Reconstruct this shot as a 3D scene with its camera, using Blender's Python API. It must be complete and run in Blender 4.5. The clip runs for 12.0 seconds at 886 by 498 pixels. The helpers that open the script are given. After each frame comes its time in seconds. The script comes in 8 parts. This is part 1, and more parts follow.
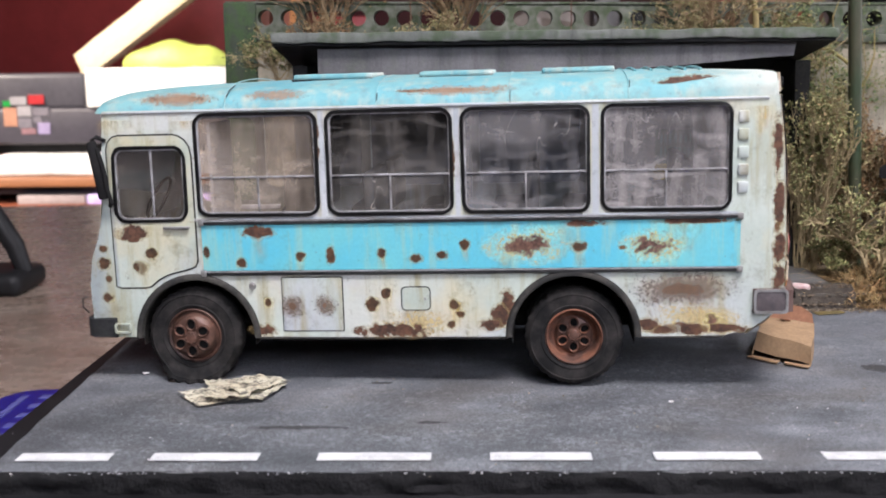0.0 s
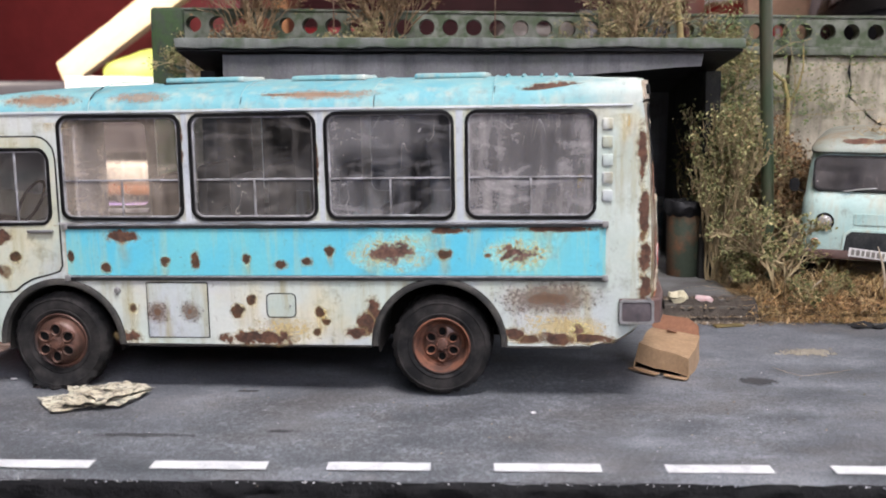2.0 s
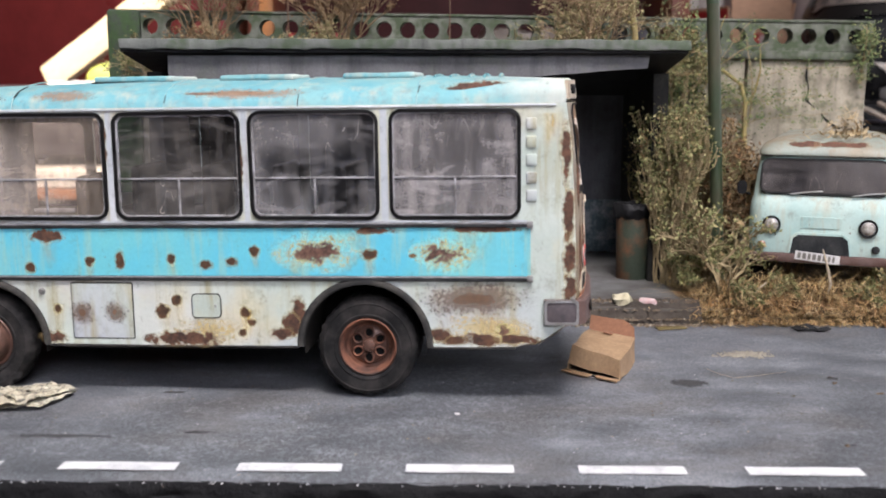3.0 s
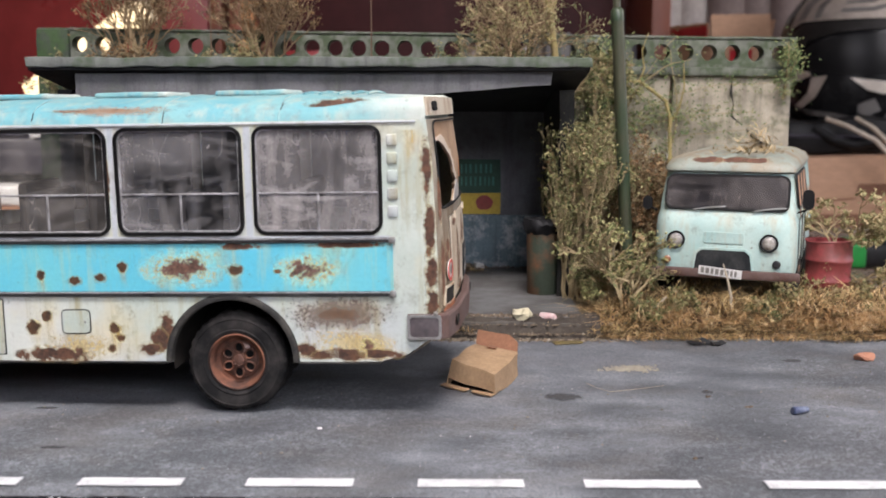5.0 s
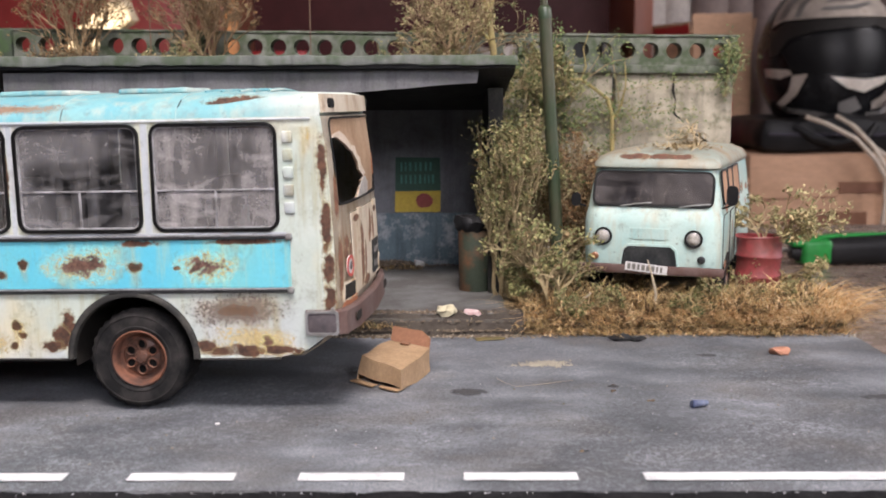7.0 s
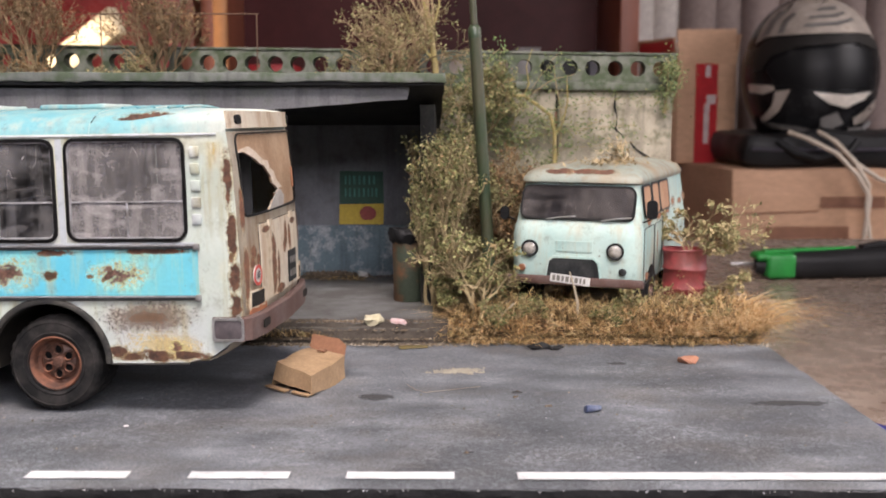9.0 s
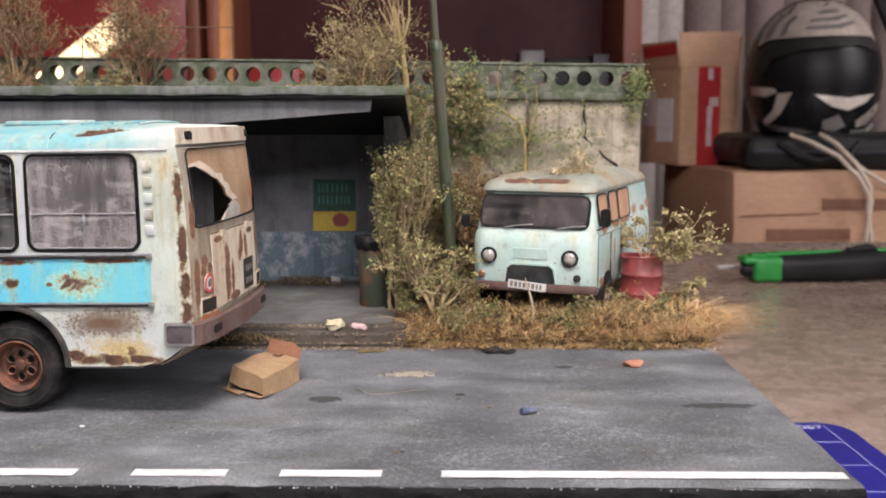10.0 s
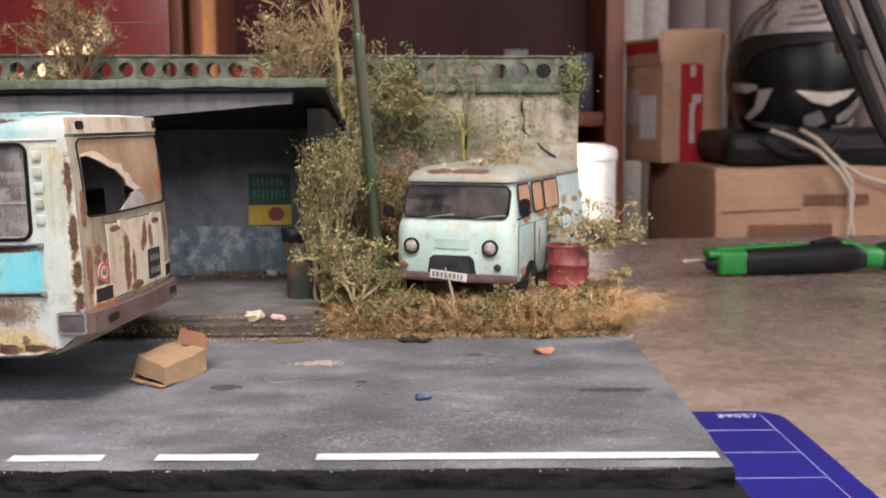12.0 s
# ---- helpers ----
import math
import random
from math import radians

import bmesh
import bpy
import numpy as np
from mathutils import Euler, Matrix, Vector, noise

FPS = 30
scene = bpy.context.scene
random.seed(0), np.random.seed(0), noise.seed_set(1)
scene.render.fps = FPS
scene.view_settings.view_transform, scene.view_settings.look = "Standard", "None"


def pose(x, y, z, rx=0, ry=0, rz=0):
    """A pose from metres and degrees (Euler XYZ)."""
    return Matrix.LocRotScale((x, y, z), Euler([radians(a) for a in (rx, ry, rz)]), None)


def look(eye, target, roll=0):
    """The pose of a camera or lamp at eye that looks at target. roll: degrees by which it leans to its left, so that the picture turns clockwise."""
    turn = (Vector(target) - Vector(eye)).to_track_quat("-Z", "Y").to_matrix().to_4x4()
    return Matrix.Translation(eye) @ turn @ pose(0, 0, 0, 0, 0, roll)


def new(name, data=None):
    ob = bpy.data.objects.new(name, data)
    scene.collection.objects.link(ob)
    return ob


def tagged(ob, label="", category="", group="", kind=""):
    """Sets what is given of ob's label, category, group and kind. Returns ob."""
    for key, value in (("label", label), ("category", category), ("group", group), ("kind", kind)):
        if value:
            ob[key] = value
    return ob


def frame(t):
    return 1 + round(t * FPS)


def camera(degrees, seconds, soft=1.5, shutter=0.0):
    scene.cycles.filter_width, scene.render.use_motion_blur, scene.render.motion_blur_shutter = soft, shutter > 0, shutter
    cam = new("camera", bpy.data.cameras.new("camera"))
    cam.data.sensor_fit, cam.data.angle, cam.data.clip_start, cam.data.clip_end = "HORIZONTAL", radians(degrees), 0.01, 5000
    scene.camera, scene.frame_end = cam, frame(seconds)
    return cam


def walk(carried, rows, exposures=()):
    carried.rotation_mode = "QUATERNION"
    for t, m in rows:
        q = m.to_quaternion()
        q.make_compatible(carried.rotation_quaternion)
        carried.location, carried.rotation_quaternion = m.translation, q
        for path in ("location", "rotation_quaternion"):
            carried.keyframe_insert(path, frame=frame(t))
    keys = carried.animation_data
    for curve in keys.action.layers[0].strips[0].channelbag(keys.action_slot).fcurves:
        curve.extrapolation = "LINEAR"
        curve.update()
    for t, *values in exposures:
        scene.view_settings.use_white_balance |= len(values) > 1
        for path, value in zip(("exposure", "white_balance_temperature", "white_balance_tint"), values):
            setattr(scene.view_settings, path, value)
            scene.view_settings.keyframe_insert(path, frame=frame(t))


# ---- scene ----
# A table-top diorama at a scale of 1 to 43. Lengths of the model are written in
# metres of the full-size original; U turns them into the model's own metres.
U = 1 / 43.0

cam = camera(46.0, 12.0, soft=1.8)
cam.data.dof.use_dof = True
cam.data.dof.focus_distance = 11.5 * U
cam.data.dof.aperture_fstop = 38.0
PATH = [
    (0, (2.616, -9.484, 2.936), (2.430, -1.603, 1.573), -0.61),
    (0.5, (2.929, -9.520, 2.947), (2.761, -1.633, 1.620), -0.17),
    (1, (3.148, -9.439, 2.936), (3.011, -1.548, 1.630), 0.07),
    (1.5, (3.435, -9.390, 2.902), (3.288, -1.494, 1.625), 0.05),
    (2, (3.801, -9.336, 2.855), (3.639, -1.439, 1.590), 0.02),
    (2.5, (4.197, -9.267, 2.802), (4.065, -1.366, 1.554), 0.03),
    (3, (4.400, -9.283, 2.795), (4.293, -1.377, 1.578), 0.19),
    (5, (5.577, -9.349, 2.800), (5.491, -1.425, 1.707), 0.04),
    (5.5, (5.802, -9.353, 2.792), (5.733, -1.427, 1.710), -0.08),
    (6, (6.066, -9.358, 2.774), (5.997, -1.431, 1.693), -0.25),
    (6.5, (6.255, -9.356, 2.803), (6.205, -1.433, 1.696), -0.29),
    (7, (6.441, -9.407, 2.767), (6.395, -1.481, 1.677), -0.21),
    (9, (7.338, -9.829, 2.803), (7.309, -1.890, 1.811), 0.06),
    (9.5, (7.642, -10.093, 2.849), (7.563, -2.152, 1.885), 0.09),
    (10, (8.048, -10.302, 2.946), (7.921, -2.364, 1.962), -0.03),
    (10.5, (8.329, -10.259, 2.911), (8.190, -2.326, 1.893), 0.05),
    (11, (8.619, -10.257, 2.887), (8.496, -2.322, 1.875), 0.09),
    (11.5, (8.894, -10.269, 2.876), (8.765, -2.331, 1.891), -0.13),
    (12, (9.098, -10.359, 2.803), (8.987, -2.419, 1.827), -0.56),
]
walk(cam, [(t, look(Vector(e) * U, Vector(a) * U, r)) for t, e, a, r in PATH],
     exposures=[(0.0, 1.25, 6250, 17.0), (5.0, 1.27, 6480, 16.5), (6.5, 1.33, 6560, 17.5), (7.2, 1.41, 6640, 18.0), (12.0, 1.39, 6880, 19.0)])

# ---- world and lamps ----
world = bpy.data.worlds.new("world")
scene.world = world
world.use_nodes = True
wn, wl = world.node_tree.nodes, world.node_tree.links
sky = wn.new("ShaderNodeTexSky")
sky.sky_type, sky.sun_disc = "NISHITA", False
sky.sun_elevation, sky.sun_rotation = radians(32), radians(235)
wl.new(sky.outputs[0], wn["Background"].inputs[0])
wn["Background"].inputs[1].default_value = 0.12


def area_lamp(name, at, to, size_x, size_y, watts, colour):
    data = bpy.data.lights.new(name, "AREA")
    data.shape, data.size, data.size_y = "RECTANGLE", size_x * U, size_y * U
    data.energy, data.color = watts, colour
    ob = new(name, data)
    ob.matrix_world = look(Vector(at) * U, Vector(to) * U)
    return ob


# daylight through the windows behind the camera and at the side, and the lamp over the table
area_lamp("window_light", (30, -80, 44), (5, 2, 0), 54, 30, 13.0, (0.98, 0.965, 1.0))
area_lamp("table_lamp_light", (7.5, -14.5, 30), (5.2, 1.0, 0), 15, 9, 5.0, (1.0, 0.96, 0.93))
area_lamp("side_window_light", (111, 15, 40), (30, 55, -2), 54, 50, 14.5, (1.0, 0.97, 0.95))
sun = bpy.data.lights.new("sun", "SUN")
sun.energy, sun.angle, sun.color = 5.0, radians(0.6), (1.0, 0.88, 0.7)
SUN_DIR = Vector((0.55, 0.55, -0.6)).normalized()
new("sun", sun).matrix_world = look((0, 0, 0), SUN_DIR)


# ---- building helpers ----
def thing(name, x, y, z, yaw=0.0, label="", category="", group="", kind="", pitch=0.0, roll=0.0):
    ob = new(name)
    ob.empty_display_size = 0.005
    ob.matrix_world = pose(x * U, y * U, z * U, roll, pitch, yaw)
    return tagged(ob, label, category, group, kind)


def mesh_of(name, bm, material, smooth=0.0):
    bmesh.ops.scale(bm, vec=(U, U, U), verts=bm.verts)
    bmesh.ops.recalc_face_normals(bm, faces=bm.faces)
    me = bpy.data.meshes.new(name)
    bm.to_mesh(me)
    bm.free()
    for m in material if isinstance(material, (list, tuple)) else [material]:
        me.materials.append(m)
    if smooth:
        me.polygons.foreach_set("use_smooth", [True] * len(me.polygons))
        me.set_sharp_from_angle(angle=radians(smooth))
    return me


def part(name, bm, material, parent, label="", smooth=30.0):
    ob = new(name, mesh_of(name, bm, material, smooth))
    ob.parent = parent
    return tagged(ob, label)


def solo(name, bm, material, x=0, y=0, z=0, yaw=0.0, label="", category="", group="", kind="", smooth=30.0, pitch=0.0, roll=0.0):
    ob = new(name, mesh_of(name, bm, material, smooth))
    ob.matrix_world = pose(x * U, y * U, z * U, roll, pitch, yaw)
    return tagged(ob, label, category, group, kind)


def box(x0, x1, y0, y1, z0, z1, bevel=0.0, seg=2, bm=None):
    b = bm or bmesh.new()
    fresh = bmesh.new() if bm else b
    bmesh.ops.create_cube(fresh, size=1.0)
    for v in fresh.verts:
        v.co = ((x0 + x1) / 2 + v.co.x * (x1 - x0), (y0 + y1) / 2 + v.co.y * (y1 - y0), (z0 + z1) / 2 + v.co.z * (z1 - z0))
    if bevel:
        bmesh.ops.bevel(fresh, geom=fresh.edges[:], offset=bevel, segments=seg, profile=0.5, affect="EDGES")
    if bm:
        merge(b, fresh)
    return b


def merge(into, other, m=None):
    if m is not None:
        bmesh.ops.transform(other, matrix=m, verts=other.verts)
    me = bpy.data.meshes.new("tmp")
    other.to_mesh(me)
    other.free()
    into.from_mesh(me)
    bpy.data.meshes.remove(me)
    return into


def tube(points, radii, sides=8, bm=None, caps=True):
    """A tube along points; radii is one number or one for each point."""
    b = bm or bmesh.new()
    pts = [Vector(p) for p in points]
    rs = list(radii) if isinstance(radii, (list, tuple)) else [radii] * len(pts)
    rings, side = [], None
    for i, p in enumerate(pts):
        d = (pts[min(i + 1, len(pts) - 1)] - pts[max(i - 1, 0)]).normalized()
        if side is None:
            side = d.orthogonal().normalized()
        side = (side - d * side.dot(d)).normalized()
        up = d.cross(side)
        rings.append([b.verts.new(p + rs[i] * (math.cos(a) * side + math.sin(a) * up)) for a in (2 * math.pi * k / sides for k in range(sides))])
    for r, s in zip(rings, rings[1:]):
        for k in range(sides):
            b.faces.new((r[k], r[(k + 1) % sides], s[(k + 1) % sides], s[k]))
    if caps:
        b.faces.new(rings[0][::-1])
        b.faces.new(rings[-1])
    return b


def lathe(profile, sides=32, axis="Z", bm=None):
    """Turns (radius, height) pairs round an axis. A radius of 0 closes the end."""
    b = bm or bmesh.new()
    rings = []
    for r, h in profile:
        ring = []
        for k in range(sides if r > 1e-6 else 1):
            a = 2 * math.pi * k / sides
            c, s = r * math.cos(a), r * math.sin(a)
            ring.append(b.verts.new({"Z": (c, s, h), "Y": (c, h, s), "X": (h, c, s)}[axis]))
        rings.append(ring)
    for p, q in zip(rings, rings[1:]):
        for k in range(sides):
            k2 = (k + 1) % sides
            if len(p) == 1 and len(q) == 1:
                continue
            if len(p) == 1:
                b.faces.new((p[0], q[k2], q[k]))
            elif len(q) == 1:
                b.faces.new((p[k], p[k2], q[0]))
            else:
                b.faces.new((p[k], p[k2], q[k2], q[k]))
    return b


def rounded(x0, x1, z0, z1, r, n=5):
    out = []
    for cx, cz, a0 in ((x1 - r, z1 - r, 0), (x0 + r, z1 - r, 90), (x0 + r, z0 + r, 180), (x1 - r, z0 + r, 270)):
        for k in range(n + 1):
            a = radians(a0 + 90 * k / n)
            out.append((cx + r * math.cos(a), cz + r * math.sin(a)))
    return out


def plate(outline, holes=(), depth=0.05, m=None, bm=None):
    """A sheet in x and z with holes through it, depth thick towards +y."""
    b = bmesh.new()
    edges = []
    for loop in (outline, *holes):
        vs = [b.verts.new((x, 0, z)) for x, z in loop]
        edges += [b.edges.new((vs[i], vs[(i + 1) % len(vs)])) for i in range(len(vs))]
    bmesh.ops.triangle_fill(b, use_beauty=True, edges=edges)
    bmesh.ops.recalc_face_normals(b, faces=b.faces)
    if depth:
        faces = b.faces[:]
        ext = bmesh.ops.extrude_face_region(b, geom=faces, use_keep_orig=True)
        for v in (g for g in ext["geom"] if isinstance(g, bmesh.types.BMVert)):
            v.co.y += depth
    if m is not None:
        bmesh.ops.transform(b, matrix=m, verts=b.verts)
    return merge(bm, b) if bm else b


def ring_plate(outer, inner, depth, y=0.0):
    return plate(outer, [inner], depth, Matrix.Translation((0, y, 0)))


def grow(loop, d):
    """A loop (counter-clockwise) moved outwards by d."""
    out = []
    for i in range(len(loop)):
        a, b, c = (Vector(loop[j % len(loop)]) for j in (i - 1, i, i + 1))
        e = ((b - a).normalized() + (c - b).normalized()).normalized()
        out.append((b.x + e.y * d, b.y - e.x * d))
    return out


def blob(rx, ry, n, seed, rough=0.25):
    """An uneven closed outline about 0, 0."""
    rnd = random.Random(seed)
    ph = [(rnd.uniform(0, 6.28), rnd.uniform(0.3, 1.0) / k) for k in range(2, 7) for _ in (0,)]
    out = []
    for i in range(n):
        a = 2 * math.pi * i / n
        s = 1 + rough * sum(w * math.sin((k + 2) * a + p) for k, (p, w) in enumerate(ph)) + rnd.uniform(-0.3, 0.3) * rough
        out.append((rx * s * math.cos(a), ry * s * math.sin(a)))
    return out


def jitter(bm, amount, seed=0, scale=1.0):
    off = Vector((seed * 7.3, seed * 3.1, seed * 5.7))
    for v in bm.verts:
        v.co += noise.noise_vector(v.co * scale + off) * amount
    return bm


def cut_up(bm, step, limit=7):
    """Splits long edges until none is much over step."""
    for _ in range(limit):
        long = [e for e in bm.edges if e.calc_length() > step * 1.5]
        if not long:
            break
        bmesh.ops.subdivide_edges(bm, edges=long, cuts=1, use_grid_fill=True)
    bmesh.ops.triangulate(bm, faces=[f for f in bm.faces if len(f.verts) > 4])
    return bm


def face_m(o, ex, ez):
    ex, ez = Vector(ex).normalized(), Vector(ez).normalized()
    ey = ez.cross(ex)
    return Matrix((( ex.x, ey.x, ez.x, o[0]), (ex.y, ey.y, ez.y, o[1]), (ex.z, ey.z, ez.z, o[2]), (0, 0, 0, 1)))


# ---- materials ----
class Nodes:
    """A node material under construction; scales are per full-size metre."""

    def __init__(self, name):
        self.mat = bpy.data.materials.new(name)
        self.mat.use_nodes = True
        self.t = self.mat.node_tree
        self.bsdf = self.t.nodes["Principled BSDF"]
        self.out = self.t.nodes["Material Output"]
        self.co = self.t.nodes.new("ShaderNodeTexCoord")
        self.info = self.t.nodes.new("ShaderNodeObjectInfo")
        self.geo = self.t.nodes.new("ShaderNodeNewGeometry")

    def link(self, a, b):
        self.t.links.new(a, b)

    def node(self, kind, **sets):
        n = self.t.nodes.new(kind)
        for k, v in sets.items():
            n.inputs[k.replace("_", " ")].default_value = v
        return n

    def where(self, stretch=(1, 1, 1), source="Object"):
        m = self.t.nodes.new("ShaderNodeMapping")
        m.inputs["Scale"].default_value = stretch
        self.link(self.co.outputs[source], m.inputs["Vector"])
        return m.outputs[0]

    def noise(self, scale, detail=5.0, rough=0.6, stretch=(1, 1, 1), distort=0.0, shift=True):
        n = self.node("ShaderNodeTexNoise", Scale=scale / U, Detail=detail, Roughness=rough, Distortion=distort)
        vec = self.where(stretch)
        if shift:
            add = self.t.nodes.new("ShaderNodeVectorMath")
            self.link(vec, add.inputs[0])
            self.link(self.info.outputs["Random"], add.inputs[1])
            vec = add.outputs[0]
        self.link(vec, n.inputs["Vector"])
        return n.outputs[0]

    def ramp(self, fac, stops):
        r = self.t.nodes.new("ShaderNodeValToRGB")
        el = r.color_ramp.elements
        while len(el) < len(stops):
            el.new(0.5)
        for e, (p, c) in zip(el, stops):
            e.position = p
            e.color = (*c, 1) if isinstance(c, (tuple, list)) else (c, c, c, 1)
        self.link(fac, r.inputs[0])
        return r.outputs[0]

    def mix(self, fac, a, b, mode="MIX"):
        m = self.t.nodes.new("ShaderNodeMix")
        m.data_type, m.blend_type = "RGBA", mode
        for sock, v in ((m.inputs[0], fac), (m.inputs[6], a), (m.inputs[7], b)):
            if isinstance(v, bpy.types.NodeSocket):
                self.link(v, sock)
            elif isinstance(v, (tuple, list)):
                sock.default_value = (*v, 1)
            else:
                sock.default_value = v
        return m.outputs[2]

    def math(self, op, a, b=0.5, clamp=False):
        m = self.t.nodes.new("ShaderNodeMath")
        m.operation, m.use_clamp = op, clamp
        for sock, v in zip(m.inputs, (a, b)):
            if isinstance(v, bpy.types.NodeSocket):
                self.link(v, sock)
            else:
                sock.default_value = v
        return m.outputs[0]

    def done(self, colour, rough=0.7, metal=0.0, bump=None, strength=0.4, height=0.004, alpha=None, spec=None):
        for sock, v in (("Base Color", colour), ("Roughness", rough), ("Metallic", metal), ("Alpha", alpha), ("Specular IOR Level", spec)):
            if v is None:
                continue
            if isinstance(v, bpy.types.NodeSocket):
                self.link(v, self.bsdf.inputs[sock])
            else:
                self.bsdf.inputs[sock].default_value = (*v, 1) if isinstance(v, (tuple, list)) else v
        if bump is not None:
            b = self.node("ShaderNodeBump", Strength=strength, Distance=height * U)
            self.link(bump, b.inputs["Height"])
            self.link(b.outputs[0], self.bsdf.inputs["Normal"])
        return self.mat


def plain(name, a, b, scale=3.0, fine=40.0, rough=0.7, metal=0.0, strength=0.3, height=0.004, stretch=(1, 1, 1), lo=0.35, hi=0.68):
    """Two colours in large patches with a fine grain over them."""
    n = Nodes(name)
    big, small = n.noise(scale, 6, 0.62, stretch), n.noise(fine, 4, 0.7, stretch)
    col = n.mix(n.ramp(big, [(lo, 0.0), (hi, 1.0)]), a, b)
    col = n.mix(0.55, col, n.ramp(small, [(0.25, 0.35), (0.75, 0.95)]), "MULTIPLY")
    r = n.math("ADD", n.math("MULTIPLY", big, 0.25), rough - 0.12, True)
    return n.done(col, r, metal, small, strength, height)


def asphalt_material():
    n = Nodes("asphalt")
    big, mid, grit = n.noise(0.5, 5, 0.6, (0.6, 1.5, 1)), n.noise(1.3, 6, 0.62, (0.7, 1.5, 1)), n.noise(34, 3, 0.75)
    col = n.ramp(mid, [(0.34, (0.092, 0.1, 0.112)), (0.52, (0.162, 0.174, 0.19)), (0.68, (0.258, 0.276, 0.298))])
    col = n.mix(n.ramp(big, [(0.48, 0.0), (0.72, 0.5)]), col, (0.26, 0.27, 0.295))
    dust = n.noise(0.9, 5, 0.7, shift=False)
    col = n.mix(n.ramp(dust, [(0.58, 0.0), (0.75, 0.5)]), col, (0.15, 0.125, 0.1))
    tint = n.noise(0.8, 4, 0.6, (0.7, 1.3, 1))
    col = n.mix(n.ramp(tint, [(0.5, 0.0), (0.66, 0.4)]), col, (0.17, 0.15, 0.13))
    col = n.mix(0.55, col, n.ramp(grit, [(0.34, 0.22), (0.62, 1.0)]), "MULTIPLY")
    col = n.mix(n.ramp(n.noise(2.4, 6, 0.74), [(0.54, 0.0), (0.74, 0.45)]), col, (0.28, 0.295, 0.32))
    flecks = n.math("MULTIPLY", n.ramp(n.noise(20, 4, 0.8), [(0.6, 0.0), (0.68, 0.8)]), n.ramp(n.noise(1.0, 3), [(0.42, 0.1), (0.62, 1.0)]))
    col = n.mix(flecks, col, (0.36, 0.375, 0.4))
    rough_patch = n.ramp(n.noise(0.35, 3, 0.5), [(0.48, 0.15), (0.58, 1.0)])
    coarse = n.ramp(n.noise(13, 5, 0.8), [(0.44, 0.0), (0.5, 0.9), (0.62, 0.0)])
    col = n.mix(n.math("MULTIPLY", n.math("MULTIPLY", rough_patch, coarse), 0.85), col, (0.035, 0.038, 0.042))
    veins = n.math("ABSOLUTE", n.math("SUBTRACT", n.noise(1.1, 4, 0.6, (1, 1.6, 1), 1.0), 0.5))
    col = n.mix(n.ramp(veins, [(0.0, 0.4), (0.006, 0.0)]), col, (0.05, 0.055, 0.06))
    col = n.mix(0.5, col, n.ramp(n.noise(62, 3, 0.8), [(0.36, 0.25), (0.6, 1.1)]), "MULTIPLY")
    return n.done(col, n.ramp(mid, [(0.3, 0.55), (0.7, 0.85)]), 0.0, grit, 0.5, 0.012)


def bus_paint(name, a, b, c, lo=0.36, rough=0.42, warm=None, fade=None):
    """Old paint: faded patches, yellow-brown streaks that run down, pin-prick rust."""
    n = Nodes(name)
    big, streak, fine = n.noise(1.1, 6, 0.6), n.noise(2.2, 5, 0.62, (3.2, 3.2, 0.35)), n.noise(30, 4, 0.7)
    col = n.mix(n.ramp(big, [(lo, 0.0), (0.66, 1.0)]), a, b)
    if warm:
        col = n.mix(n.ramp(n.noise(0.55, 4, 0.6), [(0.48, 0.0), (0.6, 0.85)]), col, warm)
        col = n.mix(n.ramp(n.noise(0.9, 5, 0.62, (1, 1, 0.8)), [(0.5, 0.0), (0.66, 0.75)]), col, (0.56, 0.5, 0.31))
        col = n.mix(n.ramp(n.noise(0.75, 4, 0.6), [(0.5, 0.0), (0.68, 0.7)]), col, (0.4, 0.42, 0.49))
        # Front corner's shade put into the paint as a ragged grey end
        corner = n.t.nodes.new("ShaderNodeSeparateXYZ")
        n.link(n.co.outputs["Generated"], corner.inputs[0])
        corner_shade = n.math("ADD", corner.outputs[0], n.math("MULTIPLY", n.math("SUBTRACT", n.noise(1.6, 5, 0.6), 0.5), 0.05))
        col = n.mix(n.ramp(corner_shade, [(0.012, 0.75), (0.05, 0.0)]), col, (0.24, 0.28, 0.3))
    col = n.mix(n.ramp(streak, [(0.5, 0.0), (0.7, 0.8)]), col, c)
    col = n.mix(n.ramp(n.noise(4.2, 6, 0.7), [(0.55, 0.0), (0.72, 0.5)]), col, tuple(v * 0.4 for v in c))
    if fade:
        along = n.t.nodes.new("ShaderNodeSeparateXYZ")
        n.link(n.co.outputs["Generated"], along.inputs[0])
        ragged = n.math("ADD", along.outputs[0], n.math("MULTIPLY", n.math("SUBTRACT", n.noise(1.4, 5, 0.6), 0.5), 0.3))
        col = n.mix(n.ramp(ragged, [(0.87, 0.0), (1.0, 0.95)]), col, fade)
    grime = n.noise(7.5, 6, 0.75, (1, 1, 0.7))
    col = n.mix(n.ramp(grime, [(0.6, 0.0), (0.72, 0.6)]), col, tuple(v * 0.3 for v in c))
    pits = n.noise(13, 3, 0.6)
    col = n.mix(n.ramp(pits, [(0.71, 0.0), (0.76, 0.8)]), col, (0.13, 0.06, 0.03))
    col = n.mix(0.25, col, n.ramp(fine, [(0.25, 0.55), (0.7, 1.0)]), "MULTIPLY")
    return n.done(col, n.ramp(big, [(0.3, rough), (0.7, rough + 0.22)]), 0.0, fine, 0.18, 0.004)


